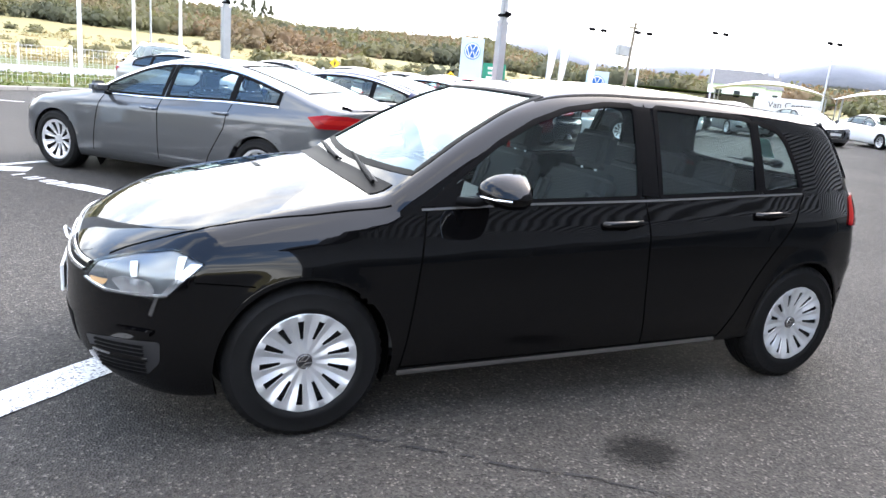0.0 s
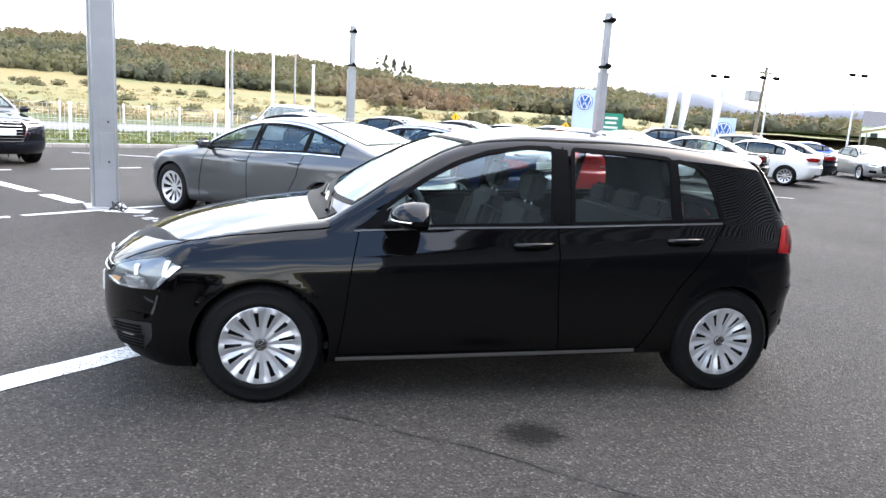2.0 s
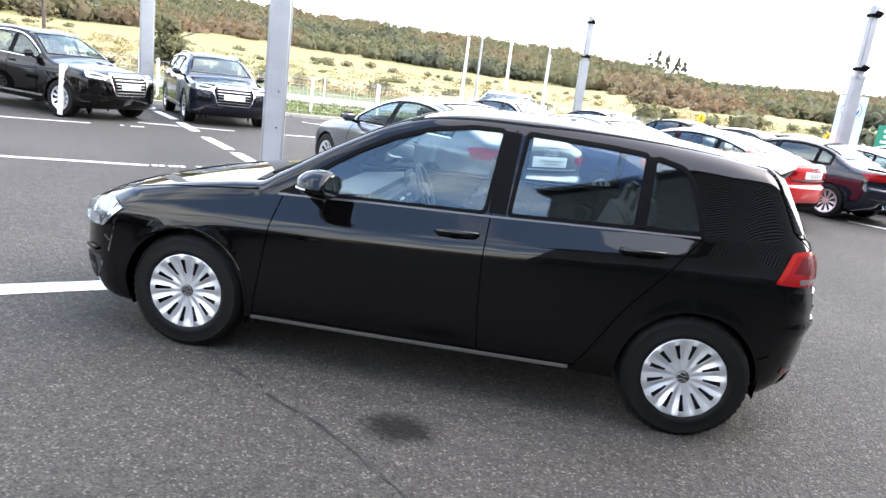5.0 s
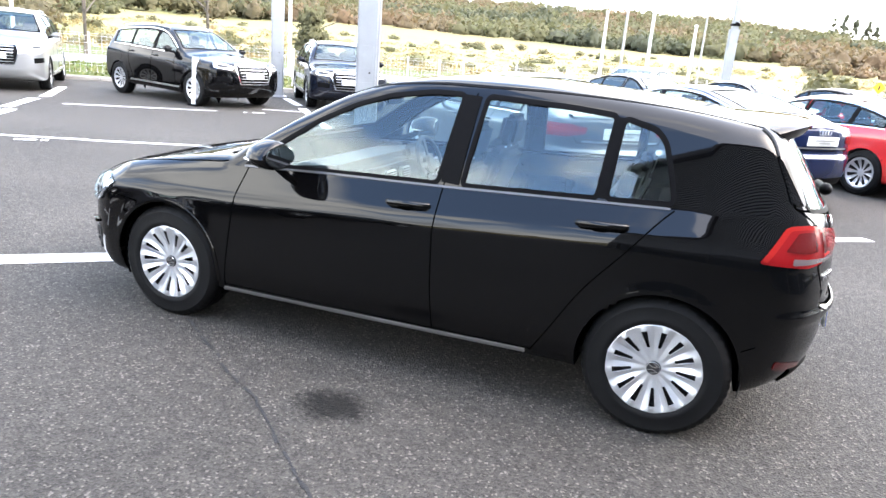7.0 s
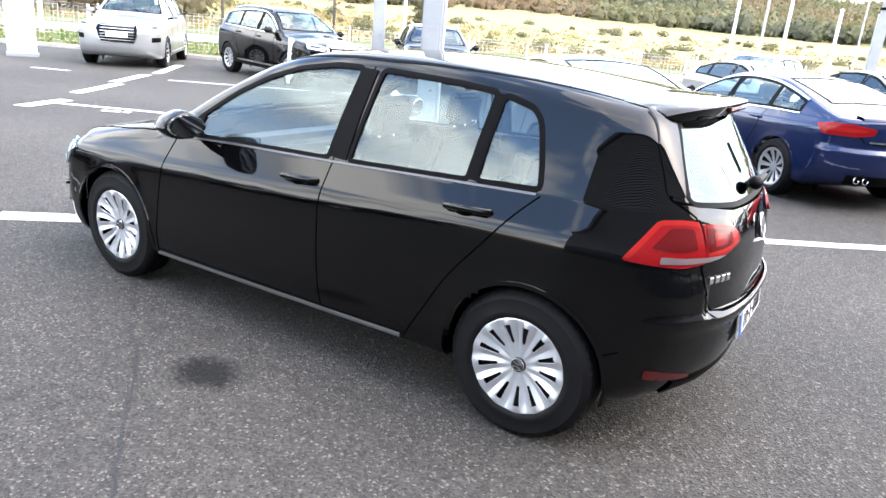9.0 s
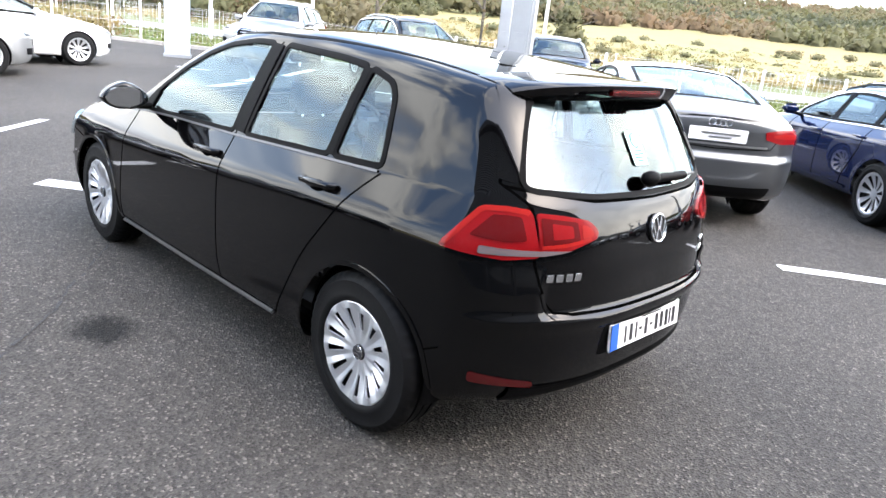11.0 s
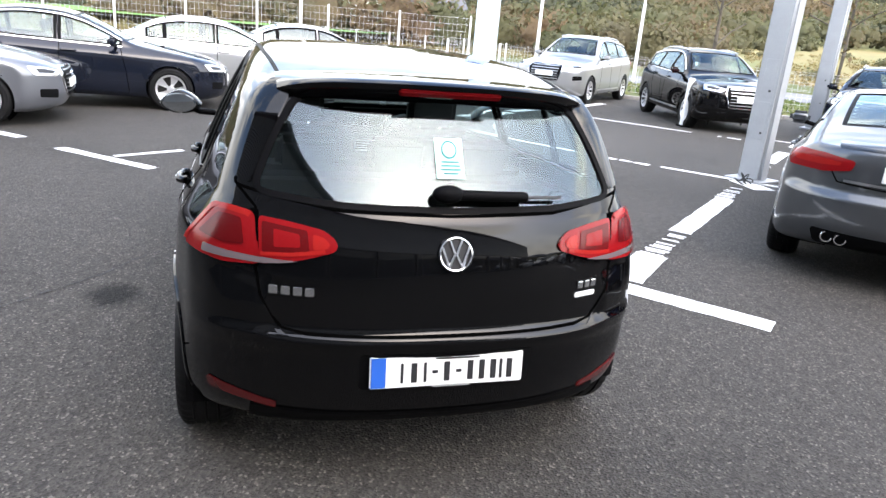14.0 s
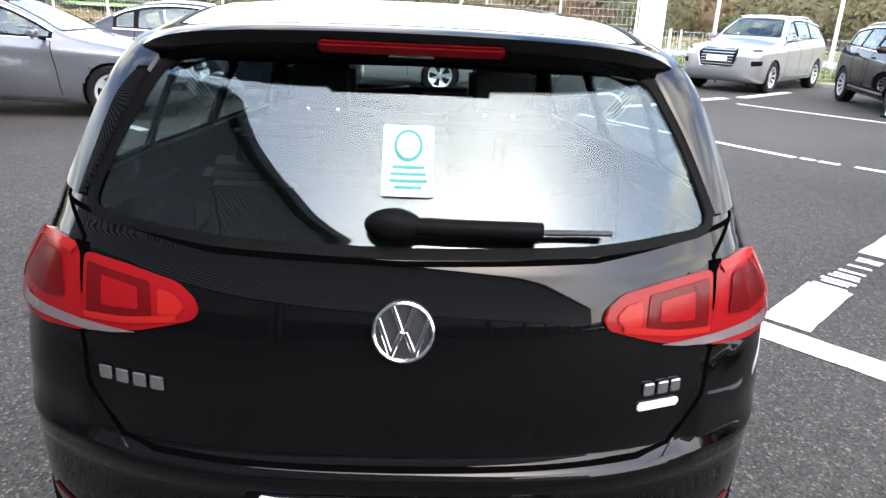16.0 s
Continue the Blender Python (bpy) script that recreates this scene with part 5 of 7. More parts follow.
        mir = part("door_mirror", mm, M["black"], car, "black door mirror with a turn lamp strip", smooth=True)
        mir.matrix_basis = Matrix.Translation((-0.565, s * 0.985, 1.022)) @ Matrix.Rotation(radians(s * 10), 4, "Z")
        g = bm_lathe([(0.0001, 0.0), (0.9, 0.0), (1.0, -0.15)], Matrix.Translation((0.056, 0, -0.004)) @ Matrix.Rotation(math.pi / 2, 4, "Y") @ Matrix.Diagonal((0.056, 0.098, 0.01, 1)), 28)
        part("mirror_glass", g, M["mirror"], mir, "mirror glass")
        t = bm_tube([(-0.03, -0.114, -0.022), (-0.092, -0.088, -0.022), (-0.128, -0.03, -0.022), (-0.128, 0.03, -0.022), (-0.092, 0.088, -0.022), (-0.03, 0.106, -0.024)], 0.0055, 8)
        part("turn_lamp", t, M["chrome"], mir, "pale turn lamp strip")
        part("mirror_arm", bm_tube([(-0.70, s * 0.80, 0.945), (-0.655, s * 0.88, 0.955), (-0.62, s * 0.955, 0.985)], 0.020, 10), M["trim"], car, smooth=True)
        tri = skin(car, "mirror_triangle", b, [(-0.86, 0.918), (-0.70, 0.925), (-0.66, 1.03)], pj, M["trim"], off=0.006)
        # headlamp
        at, flat = b.corner(125, (-1.3, 0.35), s)
        on = lambda pts: flat(np.array(pts) * (1, s, 1))
        lamp = [(-1.675, 0.85, 0.718), (-1.773, 0.787, 0.752), (-1.905, 0.715, 0.722), (-2.036, 0.606, 0.672), (-2.083, 0.575, 0.605), (-2.013, 0.679, 0.577), (-1.903, 0.787, 0.588), (-1.804, 0.844, 0.598)]
        o = rounded(on(lamp), 0.018)
        c = o.mean(0)
        skin(car, "headlamp_housing", b, o, at, M["trim"], off=0.0015, rim=0.0)
        hl = skin(car, "headlamp", b, c + (o - c) * 0.95, at, M["lampgrey"], off=0.003, rim=0.0, label="clear headlamp with chrome reflectors")
        skin(hl, "lamp_bowl", b, rounded(on([(-1.985, 0.68, 0.628), (-1.945, 0.74, 0.648), (-1.86, 0.80, 0.648), (-1.84, 0.82, 0.606), (-1.96, 0.745, 0.592)]), 0.02), at, M["reflector"], off=0.006, rim=0.0)
        skin(hl, "light_guide", b, rounded(on([(-1.924, 0.727, 0.695), (-1.899, 0.746, 0.701), (-1.900, 0.775, 0.655), (-1.922, 0.76, 0.650)]), 0.004), at, M["plate"], off=0.009, rim=0.0)
        skin(hl, "light_guide", b, rounded(on([(-1.765, 0.81, 0.732), (-1.739, 0.823, 0.735), (-1.752, 0.838, 0.678), (-1.774, 0.837, 0.661)]), 0.004), at, M["plate"], off=0.009, rim=0.0)
        skin(hl, "outer_band", b, rounded(on([(-1.730, 0.842, 0.716), (-1.690, 0.85, 0.715), (-1.799, 0.839, 0.608), (-1.828, 0.834, 0.606)]), 0.006), at, M["reflector"], off=0.007, rim=0.0)
        skin(hl, "turn_signal", b, rounded(on([(-2.066, 0.60, 0.614), (-2.002, 0.688, 0.622), (-2.015, 0.67, 0.598), (-2.056, 0.616, 0.596)]), 0.006), at, M["amber"], off=0.006, rim=0.0)
        strip(hl, "chrome_edge", b, on([(-2.078, 0.58, 0.602), (-2.013, 0.679, 0.583), (-1.903, 0.787, 0.595), (-1.806, 0.844, 0.604)]), at, M["chrome"], 0.007, 0.012)
        skin(car, "headlamp_lens", b, o, at, M["lens"], off=0.016, rim=0.012)
        # lower front intake and fin
        at2, flat2 = b.corner(140, (-1.3, 0.3), s)
        on2 = lambda pts: flat2(np.array(pts) * (1, s, 1))
        intake = on2([(-2.088, 0.553, 0.372), (-2.007, 0.69, 0.404), (-1.835, 0.838, 0.428), (-1.838, 0.830, 0.344), (-1.877, 0.787, 0.282), (-2.06, 0.60, 0.272)])
        ik = skin(car, "bumper_intake", b, rounded(intake, 0.02), at2, M["ink"], off=0.002, rim=0.0)
        for k in range(7):
            z = 0.396 - 0.0165 * k - (0.012 if k > 2 else 0)
            strip(ik, "intake_slat", b, on2([(-2.055, 0.62, z - 0.02), (-1.95, 0.745, z - 0.004), (-1.885, 0.797, z + 0.002)]), at2, M["trim"], 0.007, 0.009)
        strip(ik, "intake_bar", b, on2([(-2.075, 0.59, 0.332), (-1.95, 0.745, 0.344), (-1.875, 0.805, 0.350)]), at2, M["black"], 0.010, 0.012)
        strip(car, "bumper_fin", b, on2([(-1.985, 0.715, 0.446), (-1.92, 0.775, 0.455), (-1.86, 0.822, 0.457)]), at2, M["black"], 0.016, 0.018)
        # tail lamps: outer on the quarter, inner on the gate
        at3, flat3 = b.corner(42, (1.2, 0.25), s)
        outer = np.array([(1.640, 0.815, 0.842), (1.765, 0.75, 0.985), (1.83, 0.69, 0.990), (1.88, 0.632, 0.982), (1.94, 0.626, 0.835), (1.86, 0.72, 0.825)])
        o = rounded(flat3(outer * (1, s, 1)), 0.02)
        lamp = skin(car, "tail_lamp", b, o, at3, M["lampred"], off=0.010, rim=0.014, label="red wrap-round tail lamp")
        c = o.mean(0)
        lo = flat3(np.array([(1.76, 0.75, 0.840), (1.955, 0.612, 0.840), (1.955, 0.612, 0.856), (1.765, 0.75, 0.866)]) * (1, s, 1))
        skin(lamp, "clear_strip", b, rounded(lo, 0.008), at3, M["lampclear"], off=0.0125, rim=0.0)
        skin(lamp, "lamp_core", b, c + (o - c) * (0.55, 0.50) + (-0.008, 0.016), at3, M["lampred2"], off=0.0135, rim=0.0)
        strip(lamp, "lamp_glow_edge", b, [o[k] * 0.93 + c * 0.07 for k in range(2, 18)], at3, M["lampglow"], 0.016, 0.013)
        strip(car, "lamp_gap", b, [(s * 0.607, 0.992), (s * 0.609, 0.90), (s * 0.608, 0.828)], b.rear, M["gap"], 0.020, 0.007)
        inner = np.array([(0.592, 0.977), (0.50, 0.968), (0.405, 0.951), (0.372, 0.926), (0.364, 0.905), (0.374, 0.889), (0.47, 0.860), (0.592, 0.836)])
        o = rounded(inner * (s, 1), 0.015)
        il = skin(car, "gate_lamp", b, o, b.rear, M["lampred"], off=0.010, rim=0.014, label="red inner lamp on the tailgate")
        c = o.mean(0)
        skin(il, "lamp_core", b, rounded(np.array([(0.582, 0.962), (0.452, 0.946), (0.446, 0.882), (0.582, 0.872)]) * (s, 1), 0.008), b.rear, M["lampred2"], off=0.0125, rim=0.0)
        skin(il, "lamp_window", b, rounded(np.array([(0.548, 0.944), (0.474, 0.934), (0.472, 0.897), (0.548, 0.892)]) * (s, 1), 0.006), b.rear, M["lampred"], off=0.014, rim=0.0)
        skin(il, "lamp_glow", b, rounded(np.array([(0.436, 0.938), (0.404, 0.930), (0.386, 0.912), (0.394, 0.898), (0.436, 0.892)]) * (s, 1), 0.008), b.rear, M["lampglow"], off=0.013, rim=0.0)
        strip(il, "lamp_glow_bar", b, [(s * 0.586, 0.868), (s * 0.50, 0.874), (s * 0.40, 0.890)], b.rear, M["lampglow"], 0.012, 0.0125)
        skin(il, "clear_strip", b, rounded(np.array([(0.588, 0.858), (0.478, 0.855), (0.530, 0.846), (0.588, 0.840)]) * (s, 1), 0.004), b.rear, M["lampclear"], off=0.013, rim=0.0)
        # rear reflector in the bumper
        at4, flat4 = b.corner(30, (1.2, 0.25), s)
        rf = flat4(np.array([(1.84, 0.785, 0.418), (1.97, 0.575, 0.366), (1.97, 0.575, 0.342), (1.84, 0.785, 0.378)]) * (1, s, 1))
        skin(car, "rear_reflector", b, rounded(rf, 0.015), at4, M["lampdark"], off=0.005, rim=0.006, label="dark red bumper reflector")
        # gate edge lines
        strip(car, "shut_line", b, [(s * 0.665, 1.06), (s * 0.605, 1.0), (s * 0.606, 0.82), (s * 0.592, 0.74), (s * 0.560, 0.675), (s * 0.528, 0.640), (s * 0.46, 0.630), (0, 0.626)], b.rear, M["gap"], 0.008)
        strip(car, "shut_line", b, [(s * 0.48, 1.365), (s * 0.60, 1.20), (s * 0.665, 1.06)], b.rear, M["gap"], 0.007)
        fin = np.array([(0.470, 1.366), (0.552, 1.356), (0.615, 1.24), (0.668, 1.075), (0.622, 1.062), (0.560, 1.20), (0.487, 1.338)])
        skin(car, "rear_window_fin", b, rounded(fin * (s, 1), 0.012), b.rear, M["black"], off=0.010, rim=0.010, label="gloss black fin beside the rear window")
    strip(car, "shut_line", b, [(-0.66, 1.052), (-0.35, 1.008), (0, 1.0), (0.35, 1.008), (0.66, 1.052)], b.rear, M["gap"], 0.009)
    for s in (-1, 1):
        strip(car, "shut_line", b, [(-2.0, s * 0.62), (-1.72, s * 0.735), (-1.3, s * 0.772), (-0.98, s * 0.775)], b.above, M["gap"], 0.006)
        strip(car, "roof_joint", b, [(-0.25, s * 0.545), (0.4, s * 0.565), (1.0, s * 0.555), (1.55, s * 0.52)], b.above, M["trim"], 0.014, 0.002)
    strip(car, "cowl", b, [(-0.99, -0.66), (-1.02, -0.3), (-1.03, 0), (-1.02, 0.3), (-0.99, 0.66)], b.above, M["trim"], 0.10, 0.003, "black cowl panel under the windscreen")
    for y0, y1 in ((-0.55, -0.02), (0.05, 0.60)):
        w = b.above(np.array([(-0.99, y0), (-0.965, (y0 + y1) / 2), (-0.93, y1)]))
        arm = part("wiper_arm", bm_tube([tuple(p + (0, 0, 0.016)) for p in w], 0.009, 8), M["trim"], car, "black windscreen wiper", smooth=True)
        part("wiper_blade", bm_tube([tuple(p + (0.02, 0, 0.010)) for p in w], 0.007, 6), M["ink"], arm)
    # roof spoiler
    sv = []
    rows = []
    xe = float(b.rear(np.array([(0.515, 1.34)]))[0, 0]) + 0.014
    for k, y in enumerate(np.linspace(-0.535, 0.535, 33)):
        u = abs(y) / 0.535
        x0, x1 = 1.48 - 0.02 * u, 1.812 - 0.05 * u * u - (1.762 - xe) * u ** 5
        z0 = float(b.above(np.array([(x0, y)]))[0, 2])
        z1 = 1.394 - 0.018 * u * u - 0.030 * u ** 7
        zb = z1 - 0.058
        xg = float(b.rear(np.array([(y * 0.93, zb)]))[0, 0])
        rows.append([(x0, y, z0 + 0.001), (x0 + (x1 - x0) * 0.4, y, z0 + (z1 - z0) * 0.36 + 0.004), (x0 + (x1 - x0) * 0.8, y, z0 + (z1 - z0) * 0.76 + 0.004), (x1 - 0.012, y, z1 + 0.002), (x1, y, z1 - 0.005), (x1 - 0.004, y, z1 - 0.014), (x1 - 0.026, y, z1 - 0.048), (x1 - 0.034, y, zb + 0.002), (min(xg + 0.004, x1 - 0.05), y * 0.99, zb), (x0 + 0.1, y * 0.9, zb)])
    n = len(rows[0])
    fs = [(i * n + j, i * n + j + 1, (i + 1) * n + j + 1, (i + 1) * n + j) for i in range(len(rows) - 1) for j in range(n - 1)]
    fs += [tuple(range(n))[::-1], tuple((len(rows) - 1) * n + j for j in range(n))]
    sp = link_mesh("roof_spoiler", [p for r in rows for p in r], fs, M["black"], car, "black roof spoiler", smooth=True)
    sp.data.set_sharp_from_angle(angle=radians(40))
    bl = bm_box(0.014, 0.34, 0.024, pose(1.797, 0.0, 1.361, 0, 33, 0), bevel=0.005, seg=2)
    part("brake_lamp", bl, M["lampred2"], sp, "long dark red high brake lamp")
    # badge on the gate
    p = b.rear(np.array([(0.0, 0.889)]))[0]
    nn = b.normal(p[None])[0]
    mt = Matrix.Translation(Vector(p) + Vector(nn) * 0.006) @ Matrix.Rotation(math.pi / 2, 4, "Z") @ Matrix.Rotation(math.pi / 2 - math.asin(nn[2]), 4, "X")
    base = part("badge", bm_lathe([(0.0001, 0.004), (0.050, 0.003), (0.055, -0.004)], mt, 40), M["ink"], car, "round chrome badge on the tailgate", smooth=True)
    ring = bm_ring(0.052, 0.0045, mt @ Matrix.Translation((0, 0, 0.005)), 48, 8)
    for sx in (-1, 1):
        for x0, y0, x1, y1 in ((0.0045, 0.004, 0.020, 0.046), (0.004, -0.002, 0.021, -0.042), (0.021, -0.042, 0.044, 0.022)):
            d = Vector((x1 - x0, y1 - y0, 0))
            bar = bm_box(d.length + 0.006, 0.0085, 0.006, mt @ Matrix.Translation((sx * (x0 + x1) / 2, (y0 + y1) / 2, 0.006)) @ Matrix.Rotation(math.atan2(d.y, sx * d.x), 4, "Z"), bevel=0.0015, seg=1)
            part("badge_bar", bar, M["chrome"], base)
    part("badge_ring", ring, M["chrome"], base, smooth=True)
    # chrome letters as plain bars
    for y in (-0.553, -0.517, -0.481, -0.446):
        set_rows(car, "model_bar", b, b.rear, y, 0.763, 0.028, 0.028, M["chrome"], 0.007, label="chrome bar of the model lettering", bevel=0.002)
    for y in (0.468, 0.498, 0.526):
        set_rows(car, "model_bar", b, b.rear, y, 0.766, 0.024, 0.026, M["chrome"], 0.007, label="chrome bar of the engine lettering", bevel=0.002)
    set_rows(car, "engine_plaque", b, b.rear, 0.493, 0.731, 0.095, 0.017, M["plate"], 0.005, label="small pale plaque")
    add_plate(car, b, b.rear, 0.0, 0.506, h=0.108, tilt=-6)
    set_rows(car, "dealer_bar", b, b.rear, 0.02, 0.442, 0.13, 0.010, M["plate"], 0.004, label="small white dealer lettering bar", bevel=0.001)
    skin(car, "plate_recess", b, rounded([(-0.29, 0.568), (0.29, 0.568), (0.29, 0.436), (-0.29, 0.436)], 0.02), b.rear, M["trim"], off=0.001, rim=0.0)
    strip(car, "bumper_ledge", b, spline([(-0.588, 0.715), (-0.558, 0.660), (-0.525, 0.622), (-0.44, 0.612), (0, 0.608), (0.44, 0.612), (0.525, 0.622), (0.558, 0.660), (0.588, 0.715)], 5, False), b.rear, M["black"], 0.012, 0.005)
    strip(car, "lower_diffuser", b, [(-0.62, 0.315), (-0.3, 0.305), (0, 0.30), (0.3, 0.305), (0.62, 0.315)], b.rear, M["trim"], 0.06, 0.010, "matt black lower bumper edge")
    # rear wiper and sticker
    q = b.rear(np.array([(-0.035, 1.052), (0.12, 1.050), (0.24, 1.048), (0.37, 1.046)]))
    nq = b.normal(q)
    q = q + nq * 0.03
    wp = part("rear_wiper", bm_tube([tuple(v) for v in q[:3]], 0.017, 10), M["trim"], car, "black rear wiper arm", smooth=True)
    boss = bmesh.new()
    bmesh.ops.create_uvsphere(boss, u_segments=16, v_segments=10, radius=1.0, matrix=Matrix.Translation(q[0] + (0, 0.012, 0.002)) @ Matrix.Diagonal((0.03, 0.052, 0.030, 1)))
    part("wiper_boss", boss, M["trim"], wp, smooth=True)
    part("wiper_blade", bm_tube([tuple(v) for v in q[2:] - nq[2:] * 0.006], 0.006, 8), M["ink"], wp)
    st = rounded([(-0.048, 1.105), (0.046, 1.105), (0.046, 1.222), (-0.048, 1.222)], 0.004)
    sk = skin(car, "window_sticker", b, st, b.rear, M["mint"], off=0.004, rim=0.0, label="pale mint window sticker with a round mark")
    skin(sk, "sticker_mark", b, circle(-0.001, 1.188, 0.027, 24), b.rear, M["teal"], off=0.006, rim=0.0)
    skin(sk, "sticker_mark_core", b, circle(-0.001, 1.188, 0.021, 24), b.rear, M["mint"], off=0.0075, rim=0.0)
    for k, w in enumerate((0.06, 0.066, 0.07, 0.05)):
        skin(sk, "sticker_bar", b, [(-w / 2, 1.150 - 0.011 * k), (w / 2, 1.150 - 0.011 * k), (w / 2, 1.155 - 0.011 * k), (-w / 2, 1.155 - 0.011 * k)], b.rear, M["teal"], off=0.006, rim=0.0, rings=2)
    # nose
    skin(car, "grille", b, rounded([(-0.60, 0.665), (0.60, 0.665), (0.55, 0.615), (-0.55, 0.615)], 0.02), b.front, M["trim"], off=0.003, rim=0.0)
    strip(car, "grille_bar", b, [(-0.58, 0.655), (0, 0.660), (0.58, 0.655)], b.front, M["chrome"], 0.012, 0.010)
    strip(car, "grille_bar", b, [(-0.56, 0.625), (0, 0.628), (0.56, 0.625)], b.front, M["chrome"], 0.010, 0.010)
    skin(car, "lower_grille", b, rounded([(-0.45, 0.42), (0.45, 0.42), (0.42, 0.28), (-0.42, 0.28)], 0.03), b.front, M["trim"], off=0.002, rim=0.0)
    add_plate(car, b, b.front, 0.0, 0.50, tilt=0)
    p = b.front(np.array([(0.0, 0.598)]))[0]
    part("nose_badge", bm_ring(0.060, 0.006, Matrix.Translation(Vector(p) + Vector((0.004, 0, 0))) @ Matrix.Rotation(radians(68), 4, "Y"), 40, 8), M["chrome"], car, "round chrome nose badge", smooth=True)
    return car


golf()


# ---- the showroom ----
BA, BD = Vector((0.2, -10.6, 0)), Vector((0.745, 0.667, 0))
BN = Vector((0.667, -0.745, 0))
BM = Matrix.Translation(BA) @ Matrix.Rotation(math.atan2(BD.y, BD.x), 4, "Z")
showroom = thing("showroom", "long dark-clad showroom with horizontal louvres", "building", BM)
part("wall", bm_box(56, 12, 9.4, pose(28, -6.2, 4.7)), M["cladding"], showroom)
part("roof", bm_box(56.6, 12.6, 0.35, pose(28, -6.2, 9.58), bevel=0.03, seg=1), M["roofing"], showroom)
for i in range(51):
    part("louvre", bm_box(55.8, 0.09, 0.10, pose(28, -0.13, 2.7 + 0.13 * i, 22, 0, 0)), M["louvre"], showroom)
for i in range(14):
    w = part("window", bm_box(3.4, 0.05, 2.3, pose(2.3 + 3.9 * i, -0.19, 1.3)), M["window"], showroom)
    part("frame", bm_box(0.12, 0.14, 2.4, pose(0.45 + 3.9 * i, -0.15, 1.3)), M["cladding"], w)


